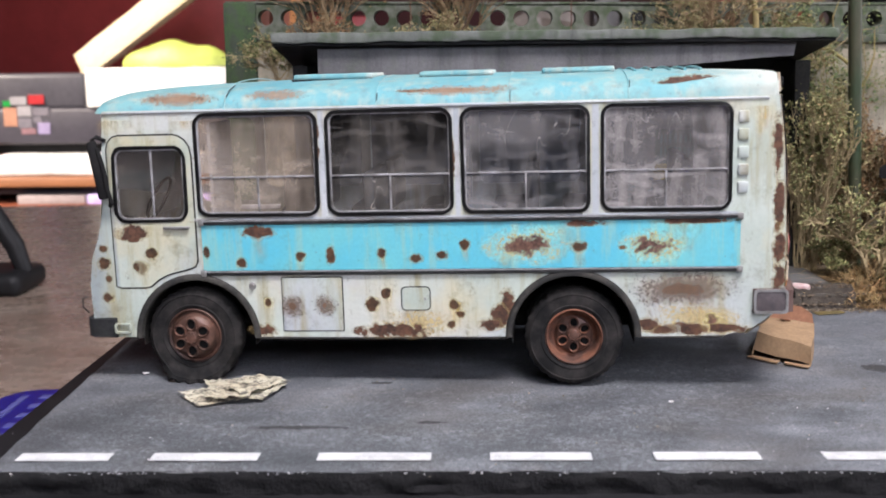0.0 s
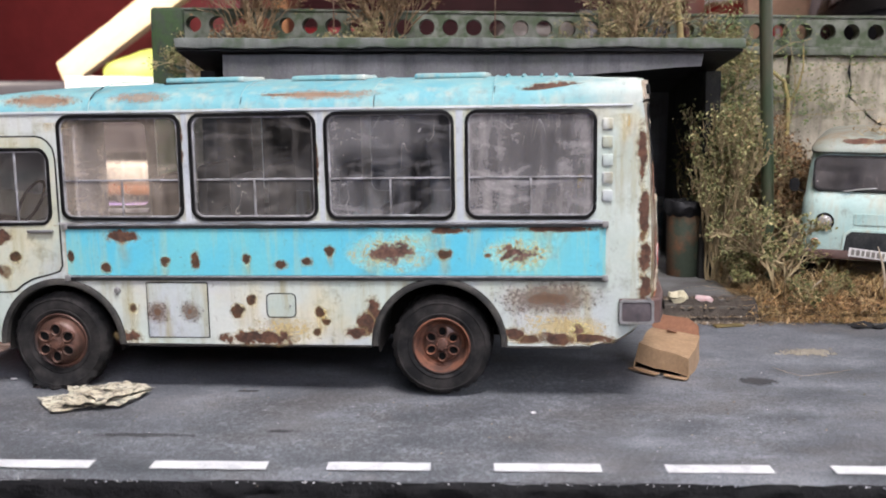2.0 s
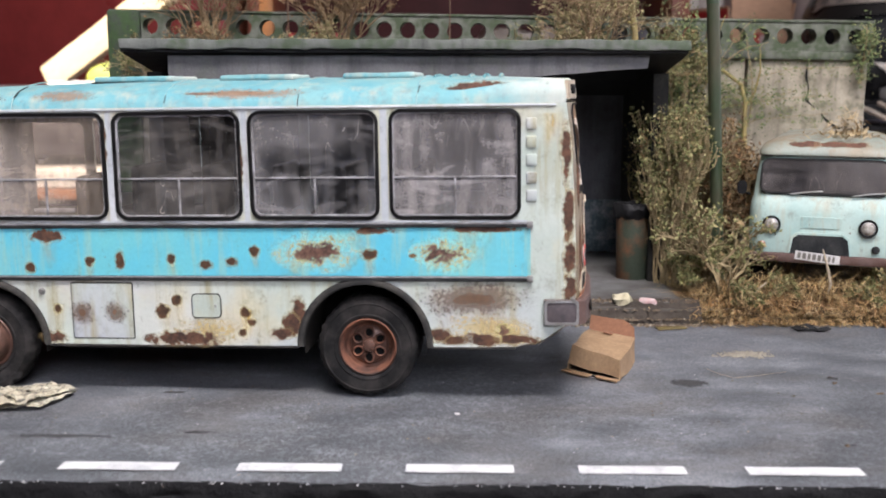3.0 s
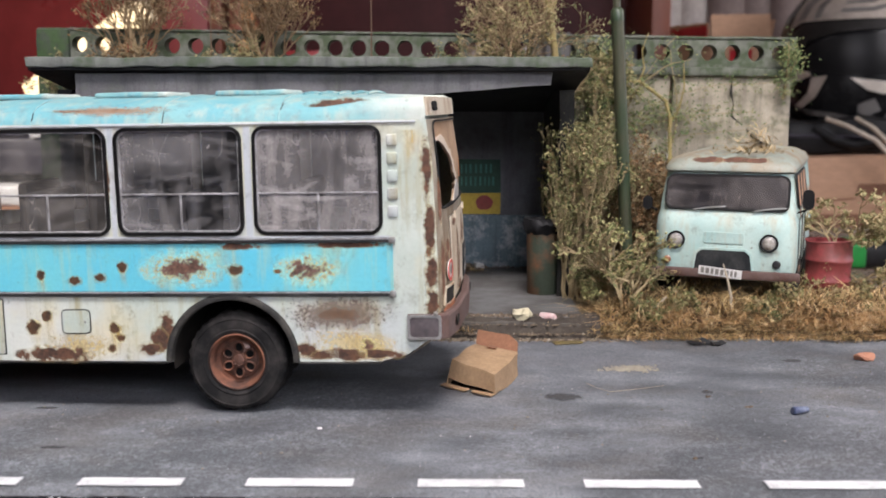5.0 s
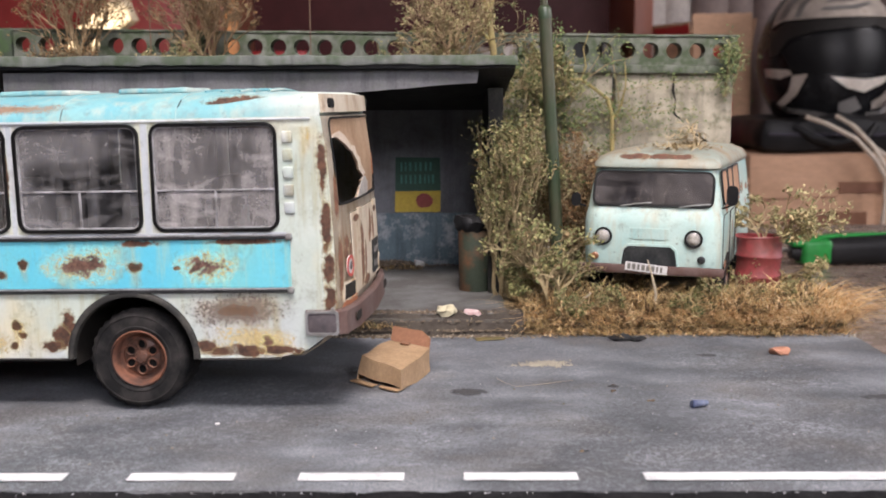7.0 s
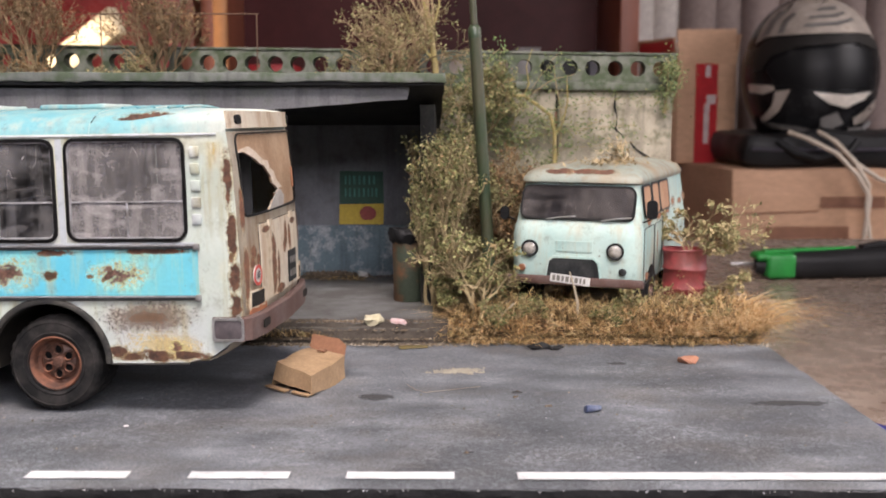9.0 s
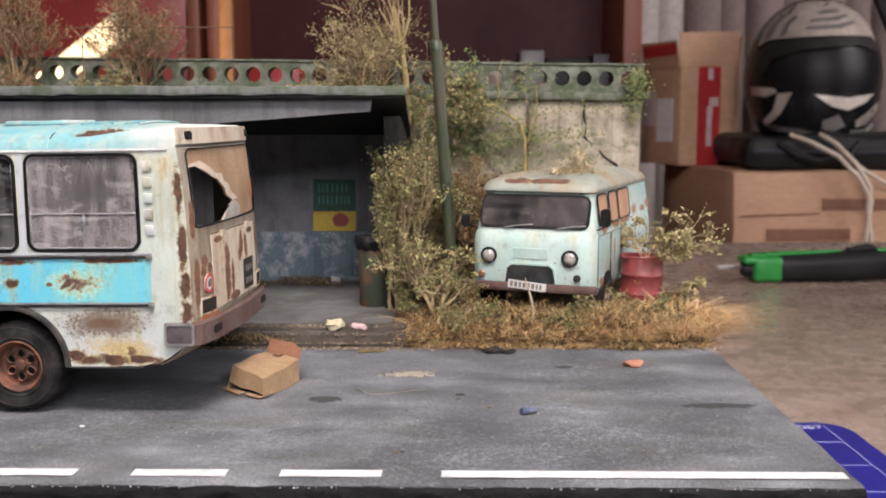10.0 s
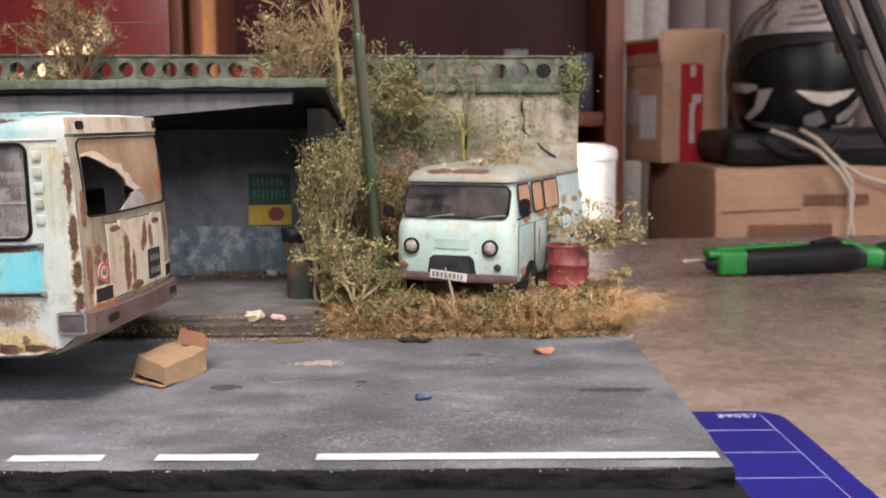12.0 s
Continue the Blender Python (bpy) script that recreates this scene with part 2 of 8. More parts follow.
def rust_material(name, dark, light, halo, centre=0.62, speckle=0.0, plane=(2, 0, 2)):
    """A rust patch that eats outwards from its middle, with a ragged edge and a thin stained rim."""
    n = Nodes(name)
    sub = n.t.nodes.new("ShaderNodeVectorMath")
    sub.operation = "SUBTRACT"
    n.link(n.co.outputs["Generated"], sub.inputs[0])
    sub.inputs[1].default_value = (0.5, 0.5, 0.5)
    flat = n.t.nodes.new("ShaderNodeVectorMath")
    flat.operation = "MULTIPLY"
    n.link(sub.outputs[0], flat.inputs[0])
    flat.inputs[1].default_value = plane
    ln = n.t.nodes.new("ShaderNodeVectorMath")
    ln.operation = "LENGTH"
    n.link(flat.outputs[0], ln.inputs[0])
    wob, fine = n.noise(4.6, 6, 0.68), n.noise(26, 4, 0.7)
    d = n.math("ADD", ln.outputs["Value"], n.math("MULTIPLY", n.math("SUBTRACT", wob, 0.5), 1.7))
    d = n.math("ADD", d, n.math("MULTIPLY", n.math("SUBTRACT", n.noise(15, 4, 0.7), 0.5), 1.1))
    if speckle:
        d = n.math("ADD", d, n.math("MULTIPLY", n.math("SUBTRACT", n.noise(24, 4, 0.85), 0.5), 3.0 * speckle))
    core = n.ramp(d, [(centre - 0.03, 1.0), (centre + 0.03, 0.0)])
    rim = n.ramp(d, [(centre, 0.75), (centre + 0.33 + 0.5 * speckle, 0.0)])
    body = n.mix(n.ramp(n.mix(0.5, fine, n.noise(9, 4, 0.7)), [(0.4, 0.0), (0.6, 1.0)]), dark, light)
    col = n.mix(core, halo, body)
    edge = n.ramp(ln.outputs["Value"], [(0.88, 1.0), (0.99, 0.0)])
    al = n.math("MULTIPLY", n.math("MAXIMUM", core, n.math("MULTIPLY", rim, 0.8)), edge)
    return n.done(col, 0.85, 0.0, fine, 0.5, 0.01, al)


def spray_material(name, a, b_, most=0.95):
    """A soft cloud of rust, dense in the middle and broken into specks outwards."""
    n = Nodes(name)
    sub = n.t.nodes.new("ShaderNodeVectorMath")
    sub.operation = "SUBTRACT"
    n.link(n.co.outputs["Generated"], sub.inputs[0])
    sub.inputs[1].default_value = (0.5, 0.5, 0.5)
    flat = n.t.nodes.new("ShaderNodeVectorMath")
    flat.operation = "MULTIPLY"
    n.link(sub.outputs[0], flat.inputs[0])
    flat.inputs[1].default_value = (2, 0, 2)
    ln = n.t.nodes.new("ShaderNodeVectorMath")
    ln.operation = "LENGTH"
    n.link(flat.outputs[0], ln.inputs[0])
    d = n.math("ADD", ln.outputs["Value"], n.math("MULTIPLY", n.math("SUBTRACT", n.noise(3.5, 5, 0.6), 0.5), 0.9))
    soft = n.ramp(d, [(0.1, most), (0.85, 0.0)])
    specks = n.ramp(n.math("ADD", n.noise(30, 4, 0.8), n.math("MULTIPLY", soft, 0.3)), [(0.58, 0.0), (0.66, 1.0)])
    inside = n.ramp(ln.outputs["Value"], [(0.75, 1.0), (0.98, 0.0)])
    al = n.math("MULTIPLY", n.math("MAXIMUM", soft, n.math("MULTIPLY", specks, 0.8)), inside)
    return n.done(n.mix(n.noise(20, 3), a, b_), 0.85, alpha=al)


def run_material(name, a, b_):
    """A stain that runs down from its upper end and fades out below."""
    n = Nodes(name)
    sep = n.t.nodes.new("ShaderNodeSeparateXYZ")
    n.link(n.co.outputs["Generated"], sep.inputs[0])
    across = n.math("ABSOLUTE", n.math("MULTIPLY", n.math("SUBTRACT", sep.outputs[0], 0.5), 2.0))
    side = n.ramp(across, [(0.2, 1.0), (0.95, 0.0)])
    down = n.ramp(sep.outputs[2], [(0.0, 0.0), (0.75, 0.9), (0.95, 1.0), (1.0, 0.0)])
    streak = n.ramp(n.noise(4, 5, 0.7, (2, 2, 0.6), 0.5), [(0.34, 0.0), (0.68, 1.0)])
    al = n.math("MULTIPLY", n.math("MULTIPLY", side, down), n.math("MULTIPLY", streak, 0.9))
    return n.done(n.mix(n.noise(9, 4), a, b_), 0.8, alpha=al)


def glass_material(name, tint, dirt, haze, rough=0.12, thin=0.06, scour=0.9):
    """Old window glass under a film of dust: soft clouds, wiped streaks, thin scratches, runs of dirt and specks."""
    n = Nodes(name)
    big, runs, fine = n.noise(1.0, 4, 0.55), n.noise(3.0, 5, 0.65, (2.0, 2.0, 0.35), 0.3), n.noise(60, 3, 0.8)
    wipe = n.noise(3.5, 4, 0.6, (0.5, 0.5, 1.6), 1.2)
    film = n.math("ADD", n.ramp(big, [(0.42, thin), (0.62, 1.0)]), n.ramp(runs, [(0.46, 0.0), (0.68, 0.8)]))
    film = n.math("ADD", film, n.ramp(wipe, [(0.5, 0.0), (0.72, scour)]))
    film = n.math("MULTIPLY", n.math("MULTIPLY", film, haze), n.ramp(fine, [(0.3, 0.8), (0.62, 1.05), (0.72, 1.7)]), True)
    ridge = n.math("ABSOLUTE", n.math("SUBTRACT", n.noise(1.7, 2, 0.4, (1.3, 1.3, 0.6), 1.8), 0.5))
    thread = n.math("MULTIPLY", n.ramp(ridge, [(0.0, 0.4), (0.004, 0.0)]), n.ramp(n.noise(2.2, 2), [(0.5, 0.0), (0.6, 1.0)]))
    film = n.math("ADD", film, thread, True)
    film = n.math("ADD", film, n.ramp(n.noise(40, 2, 0.5), [(0.73, 0.0), (0.77, 0.5)]), True)
    clear = n.node("ShaderNodeBsdfTransparent")
    clear.inputs["Color"].default_value = (*tint, 1)
    gloss = n.node("ShaderNodeBsdfGlossy", Roughness=rough)
    gloss.inputs["Color"].default_value = (1, 1, 1, 1)
    fres = n.node("ShaderNodeFresnel", IOR=1.45)
    pane = n.t.nodes.new("ShaderNodeMixShader")
    n.link(fres.outputs[0], pane.inputs[0])
    n.link(clear.outputs[0], pane.inputs[1])
    n.link(gloss.outputs[0], pane.inputs[2])
    dust = n.node("ShaderNodeBsdfDiffuse")
    n.link(n.mix(runs, dirt, (dirt[0] * 0.66, dirt[1] * 0.62, dirt[2] * 0.56)), dust.inputs["Color"])
    both = n.t.nodes.new("ShaderNodeMixShader")
    n.link(film, both.inputs[0])
    n.link(pane.outputs[0], both.inputs[1])
    n.link(dust.outputs[0], both.inputs[2])
    n.link(both.outputs[0], n.out.inputs["Surface"])
    return n.mat


def leaf_material(name, stops):
    n = Nodes(name)
    col = n.ramp(n.geo.outputs["Random Per Island"], stops)
    col = n.mix(0.4, col, n.ramp(n.noise(3.0, 3), [(0.3, 0.5), (0.7, 1.0)]), "MULTIPLY")
    return n.done(col, 0.8)


def concrete_material(name, a, b, moss, amount, joint=0.55):
    n = Nodes(name)
    big, mid, fine, run = n.noise(0.8, 6, 0.65), n.noise(3.5, 6, 0.7), n.noise(28, 4, 0.7), n.noise(2.0, 5, 0.6, (3, 3, 0.3))
    col = n.mix(n.ramp(big, [(0.35, 0.0), (0.65, 1.0)]), a, b)
    col = n.mix(n.ramp(run, [(0.5, 0.0), (0.72, 0.7)]), col, tuple(v * 0.35 for v in a))
    col = n.mix(n.math("MULTIPLY", n.ramp(mid, [(joint - 0.05, 0.0), (joint + 0.1, 1.0)]), amount), col, moss)
    col = n.mix(0.5, col, n.ramp(fine, [(0.28, 0.45), (0.7, 1.0)]), "MULTIPLY")
    return n.done(col, 0.88, 0.0, n.mix(0.5, mid, fine), 0.55, 0.02)


def table_material():
    n = Nodes("table_laminate")
    big, vein, fine = n.noise(0.1, 5, 0.6), n.noise(0.28, 6, 0.68, (1, 2.4, 1), 0.6), n.noise(2.2, 5, 0.7)
    col = n.ramp(vein, [(0.32, (0.22, 0.16, 0.125)), (0.5, (0.34, 0.265, 0.215)), (0.7, (0.45, 0.37, 0.31))])
    col = n.mix(n.ramp(big, [(0.4, 0.0), (0.7, 0.5)]), col, (0.2, 0.15, 0.11))
    col = n.mix(0.5, col, n.ramp(fine, [(0.3, 0.55), (0.7, 1.0)]), "MULTIPLY")
    return n.done(col, n.ramp(fine, [(0.3, 0.2), (0.7, 0.34)]), 0.0, fine, 0.05, 0.01)


M = {}
M["asphalt"] = asphalt_material()
M["tar_edge"] = plain("tar_edge", (0.006, 0.006, 0.007), (0.02, 0.02, 0.021), 2.5, 22, 0.75, 0, 0.9, 0.03)
M["plinth"] = plain("black_plinth", (0.008, 0.008, 0.009), (0.022, 0.022, 0.024), 0.6, 18, 0.5, 0, 0.2)
M["marking"] = plain("road_paint", (0.7, 0.71, 0.71), (0.45, 0.46, 0.47), 5.0, 44, 0.8, 0, 0.4, lo=0.42, hi=0.75)
M["pavement"] = plain("pavement_concrete", (0.085, 0.08, 0.074), (0.15, 0.15, 0.147), 1.6, 24, 0.9, 0, 0.6, 0.012, lo=0.42, hi=0.62)
M["dirt"] = plain("dirt", (0.13, 0.095, 0.06), (0.2, 0.155, 0.1), 2.0, 20, 0.95, 0, 0.8, 0.03)
M["dirt_dark"] = plain("dark_soil", (0.036, 0.028, 0.021), (0.085, 0.07, 0.054), 4.0, 26, 0.95, 0, 0.9, 0.03)
M["wall"] = concrete_material("wall_concrete", (0.48, 0.43, 0.33), (0.35, 0.31, 0.235), (0.1, 0.105, 0.055), 0.8)
M["coping"] = concrete_material("mossy_concrete", (0.19, 0.2, 0.165), (0.11, 0.12, 0.095), (0.042, 0.066, 0.026), 0.85, 0.48)
M["shelter"] = concrete_material("shelter_concrete", (0.17, 0.17, 0.18), (0.1, 0.1, 0.107), (0.09, 0.11, 0.07), 0.35)
M["fascia"] = concrete_material("shelter_roof_edge", (0.17, 0.18, 0.165), (0.1, 0.11, 0.1), (0.045, 0.075, 0.03), 0.7, 0.5)
# Shade inside the shelter put into its colour: black roof slab and walls
M["shelter_shade"] = concrete_material("shaded_concrete", (0.035, 0.035, 0.037), (0.02, 0.02, 0.021), (0.05, 0.055, 0.04), 0.3)
M["shelter_dark"] = concrete_material("half_shaded_concrete", (0.04, 0.038, 0.036), (0.022, 0.022, 0.021), (0.06, 0.064, 0.045), 0.4)
M["plaster"] = concrete_material("plaster", (0.2, 0.205, 0.22), (0.13, 0.135, 0.148), (0.08, 0.08, 0.076), 0.5)
M["dado"] = concrete_material("blue_dado", (0.14, 0.2, 0.225), (0.1, 0.145, 0.17), (0.36, 0.38, 0.39), 0.95, 0.54)
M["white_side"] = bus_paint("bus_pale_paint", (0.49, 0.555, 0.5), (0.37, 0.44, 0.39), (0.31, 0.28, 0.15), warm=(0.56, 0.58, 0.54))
M["blue_side"] = bus_paint("bus_blue_paint", (0.09, 0.46, 0.6), (0.14, 0.5, 0.54), (0.3, 0.48, 0.38), 0.4)
M["roof_blue"] = bus_paint("bus_roof_paint", (0.11, 0.33, 0.38), (0.21, 0.4, 0.4), (0.36, 0.4, 0.34), 0.4, 0.6, fade=(0.52, 0.54, 0.48))
M["rear_paint"] = bus_paint("bus_rear_paint", (0.53, 0.475, 0.38), (0.42, 0.33, 0.22), (0.28, 0.14, 0.06), 0.44)
M["van_paint"] = bus_paint("van_paint", (0.3, 0.47, 0.45), (0.44, 0.55, 0.5), (0.4, 0.37, 0.27), 0.38, 0.5)
M["van_roof"] = bus_paint("van_roof_paint", (0.27, 0.31, 0.27), (0.3, 0.235, 0.155), (0.25, 0.17, 0.1), 0.4)
M["chrome_dirty"] = plain("dull_steel", (0.42, 0.43, 0.44), (0.25, 0.24, 0.22), 4, 30, 0.45, 0.6, 0.2)
M["bumper"] = plain("rusty_bumper", (0.05, 0.045, 0.054), (0.12, 0.1, 0.105), 3.5, 26, 0.6, 0.2, 0.4, lo=0.42, hi=0.6)
M["bumper_rust"] = plain("rusted_bumper", (0.095, 0.045, 0.034), (0.15, 0.105, 0.095), 3.0, 26, 0.75, 0.1, 0.5)
M["rubber"] = plain("tyre_rubber", (0.01, 0.01, 0.0105), (0.046, 0.042, 0.04), 4.0, 34, 0.85, 0, 0.5, lo=0.42, hi=0.68)
M["dusty_rubber"] = plain("dusty_rubber", (0.03, 0.027, 0.026), (0.2, 0.15, 0.14), 7.0, 40, 0.9, 0, 0.5, lo=0.44, hi=0.62)
M["black_void"] = plain("hole_shade_black", (0.002, 0.002, 0.002), (0.005, 0.005, 0.005), 6, 30, 0.95)
M["black_trim"] = plain("black_trim", (0.007, 0.007, 0.008), (0.02, 0.02, 0.019), 4.0, 40, 0.75, 0, 0.3)
M["moulding"] = plain("grey_moulding", (0.015, 0.017, 0.019), (0.05, 0.052, 0.052), 5.0, 40, 0.5, 0, 0.2)
M["rim_orange"] = plain("rusted_wheel", (0.22, 0.085, 0.046), (0.06, 0.03, 0.022), 4.0, 34, 0.8, 0, 0.6, 0.008, lo=0.42, hi=0.66)
M["rim_brown"] = plain("rusted_hub", (0.17, 0.085, 0.06), (0.05, 0.03, 0.024), 5.0, 34, 0.42, 0.2, 0.6, 0.008)
M["underbody"] = plain("underbody", (0.012, 0.011, 0.01), (0.03, 0.026, 0.022), 2.0, 20, 0.9)
M["partition_grey"] = plain("partition_panel", (0.42, 0.44, 0.48), (0.33, 0.35, 0.38), 1.5, 20, 0.6)
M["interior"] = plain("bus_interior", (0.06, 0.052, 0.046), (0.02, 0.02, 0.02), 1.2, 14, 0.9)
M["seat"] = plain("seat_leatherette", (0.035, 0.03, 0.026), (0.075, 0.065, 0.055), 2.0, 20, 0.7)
M["glass"] = glass_material("dusty_glass", (0.5, 0.56, 0.66), (0.5, 0.5, 0.52), 0.24)
# Brown in this pane's dust paints in the warm glow seen through it
M["glass_brown"] = glass_material("warm_glow_dusty_glass", (0.9, 0.82, 0.75), (0.55, 0.48, 0.41), 0.3)
M["glass_clear"] = glass_material("clearer_dusty_glass", (0.5, 0.55, 0.62), (0.48, 0.46, 0.44), 0.17)
M["glass_grey"] = glass_material("grey_dusty_glass", (0.55, 0.56, 0.6), (0.5, 0.49, 0.5), 0.4, thin=0.4)
M["glass_warm"] = glass_material("smeared_door_glass", (0.9, 0.85, 0.8), (0.46, 0.4, 0.36), 0.12)
M["glass_far"] = glass_material("far_dusty_glass", (0.9, 0.88, 0.85), (0.45, 0.42, 0.4), 0.1)
M["seal_rubber"] = plain("window_seal", (0.004, 0.004, 0.0045), (0.012, 0.012, 0.012), 5.0, 40, 0.38, 0, 0.4)
M["torn_film"] = plain("torn_film", (0.42, 0.39, 0.36), (0.3, 0.27, 0.24), 5, 40, 0.5)
M["lamp_lens"] = plain("lamp_lens", (0.55, 0.53, 0.48), (0.16, 0.14, 0.12), 9, 40, 0.08, 0.0, 0.1)
M["cab_dark"] = plain("cab_dark", (0.012, 0.012, 0.016), (0.07, 0.07, 0.085), 2.2, 12, 0.8, lo=0.45, hi=0.6)
M["van_side_rust"] = rust_material("van_side_rust", (0.16, 0.06, 0.03), (0.34, 0.15, 0.08), (0.42, 0.28, 0.17), 0.5, 0.2, (2, 0, 2))
M["end_moss"] = concrete_material("green_mossy_concrete", (0.055, 0.07, 0.05), (0.035, 0.045, 0.032), (0.04, 0.08, 0.025), 0.9, 0.46)
M["cable_cream"] = plain("cream_cable", (0.62, 0.53, 0.43), (0.55, 0.46, 0.37), 0.5, 3, 0.5)
M["frame_grey"] = plain("worn_grey_frame", (0.4, 0.4, 0.42), (0.12, 0.115, 0.11), 6, 40, 0.6, 0, 0.2)
M["arch_lip"] = plain("dirty_arch_rubber", (0.016, 0.016, 0.015), (0.07, 0.065, 0.056), 5, 40, 0.8, 0, 0.5, lo=0.45, hi=0.7)
M["card_peach"] = plain("faded_card", (0.5, 0.3, 0.18), (0.4, 0.22, 0.13), 2.0, 24, 0.85)
M["roof_rust"] = spray_material("roof_rust", (0.15, 0.085, 0.055), (0.27, 0.185, 0.12))
M["yellow_haze"] = spray_material("yellow_haze", (0.34, 0.23, 0.07), (0.46, 0.4, 0.22), 0.6)
M["van_rust"] = rust_material("van_rust", (0.05, 0.024, 0.016), (0.15, 0.065, 0.04), (0.28, 0.19, 0.1), 0.74, 0.0, (0, 2, 2))
M["glass_dark"] = glass_material("dark_glass", (0.35, 0.34, 0.36), (0.42, 0.39, 0.39), 0.12)
M["pillar"] = bus_paint("bus_grey_paint", (0.36, 0.4, 0.43), (0.5, 0.53, 0.55), (0.3, 0.27, 0.22), 0.4)
M["gravel"] = leaf_material("gravel", [(0.0, (0.12, 0.1, 0.07)), (0.5, (0.24, 0.2, 0.15)), (0.97, (0.34, 0.29, 0.22)), (1.0, (0.6, 0.58, 0.52))])
M["chip_pale"] = leaf_material("pale_chips", [(0.0, (0.3, 0.31, 0.33)), (0.6, (0.5, 0.51, 0.53)), (1.0, (0.78, 0.78, 0.76))])
M["soil_crumb"] = leaf_material("soil_crumb", [(0.0, (0.045, 0.032, 0.022)), (0.5, (0.11, 0.08, 0.05)), (0.95, (0.16, 0.12, 0.08)), (1.0, (0.34, 0.3, 0.23))])
M["kerb"] = plain("soiled_kerb", (0.06, 0.052, 0.044), (0.12, 0.108, 0.092), 2.5, 24, 0.92, 0, 0.6, 0.012)
M["dull_bar"] = plain("dull_print", (0.2, 0.19, 0.17), (0.14, 0.13, 0.12), 6, 30, 0.7)
M["cream_board"] = plain("torn_board", (0.44, 0.3, 0.19), (0.3, 0.18, 0.1), 1.6, 26, 0.85, 0, 0.3)
M["torn_edge"] = plain("torn_edge", (0.62, 0.52, 0.42), (0.5, 0.4, 0.3), 6, 40, 0.9)
M["sign_red"] = plain("sign_red", (0.55, 0.06, 0.04), (0.45, 0.06, 0.04), 6, 30, 0.6)
M["orange_paint"] = plain("orange_primer", (0.45, 0.17, 0.07), (0.38, 0.14, 0.07), 5, 30, 0.7)
M["yellow_glass"] = plain("yellow_scrap", (0.2, 0.15, 0.05), (0.14, 0.11, 0.05), 6, 30, 0.4)
M["lamp_glass"] = plain("lamp_glass", (0.6, 0.6, 0.56), (0.3, 0.27, 0.2), 10, 40, 0.12, 0.2, 0.1)
M["lamp_orange"] = plain("lamp_amber", (0.25, 0.1, 0.045), (0.16, 0.07, 0.04), 8, 40, 0.3)
M["card"] = plain("cardboard", (0.38, 0.25, 0.14), (0.29, 0.185, 0.1), 2.5, 24, 0.85, 0, 0.06)
M["card_dark"] = plain("cardboard_inside", (0.26, 0.12, 0.065), (0.2, 0.095, 0.05), 2.0, 24, 0.85)
M["rust"] = rust_material("rust_patch", (0.032, 0.016, 0.011), (0.11, 0.05, 0.028), (0.27, 0.19, 0.08))
M["rust_speckle"] = rust_material("rust_speckle", (0.055, 0.028, 0.02), (0.15, 0.075, 0.05), (0.5, 0.46, 0.2), 0.36, 0.55)
M["rust_dark"] = rust_material("rust_spot", (0.022, 0.012, 0.007), (0.085, 0.04, 0.017), (0.3, 0.22, 0.07), 0.6)
M["rust_spray"] = spray_material("rust_spray", (0.06, 0.029, 0.016), (0.13, 0.066, 0.03))
M["run_stain"] = run_material("yellow_run", (0.42, 0.32, 0.08), (0.32, 0.2, 0.06))
M["rust_flat"] = rust_material("rear_rust", (0.06, 0.027, 0.016), (0.19, 0.08, 0.04), (0.33, 0.2, 0.09), 0.7, 0.0, (0, 2, 2))
M["wet"] = rust_material("oil_stain", (0.028, 0.028, 0.03), (0.035, 0.034, 0.034), (0.05, 0.05, 0.052), 0.55, 0.0, (2, 2, 0))
M["green_pole"] = plain("green_pole_paint", (0.024, 0.052, 0.024), (0.07, 0.062, 0.036), 2.0, 30, 0.45, 0, 0.2, stretch=(1, 1, 0.3))
M["rail_brown"] = plain("rusty_pipe", (0.16, 0.09, 0.05), (0.1, 0.055, 0.035), 5, 40, 0.7)
M["twig_tan"] = plain("tan_twig", (0.28, 0.19, 0.1), (0.4, 0.29, 0.17), 6, 40, 0.9)
M["twig"] = plain("twig", (0.26, 0.19, 0.1), (0.42, 0.34, 0.19), 6, 40, 0.9)
M["stem_yellow"] = plain("yellow_stem", (0.36, 0.29, 0.1), (0.26, 0.2, 0.09), 4, 30, 0.8)
M["leaf_olive"] = leaf_material("olive_leaves", [(0.0, (0.06, 0.06, 0.022)), (0.35, (0.125, 0.14, 0.045)), (0.65, (0.22, 0.21, 0.08)), (0.88, (0.38, 0.34, 0.16)), (1.0, (0.27, 0.15, 0.07))])
M["leaf_pale"] = leaf_material("pale_green_leaves", [(0.0, (0.07, 0.078, 0.026)), (0.45, (0.18, 0.185, 0.065)), (0.8, (0.36, 0.34, 0.15)), (1.0, (0.32, 0.2, 0.1))])
M["leaf_brown"] = leaf_material("russet_leaves", [(0.0, (0.05, 0.035, 0.016)), (0.5, (0.16, 0.085, 0.035)), (0.85, (0.28, 0.15, 0.06)), (1.0, (0.3, 0.24, 0.12))])
M["leaf_green"] = leaf_material("ivy_leaves", [(0.0, (0.05, 0.085, 0.025)), (0.6, (0.12, 0.16, 0.05)), (1.0, (0.22, 0.2, 0.08))])
M["leaf_straw"] = leaf_material("dry_leaves", [(0.0, (0.32, 0.23, 0.11)), (0.5, (0.46, 0.35, 0.19)), (1.0, (0.55, 0.44, 0.28))])
M["leaf_yellow"] = leaf_material("yellowing_leaves", [(0.0, (0.17, 0.18, 0.07)), (0.5, (0.34, 0.3, 0.14)), (1.0, (0.45, 0.34, 0.18))])
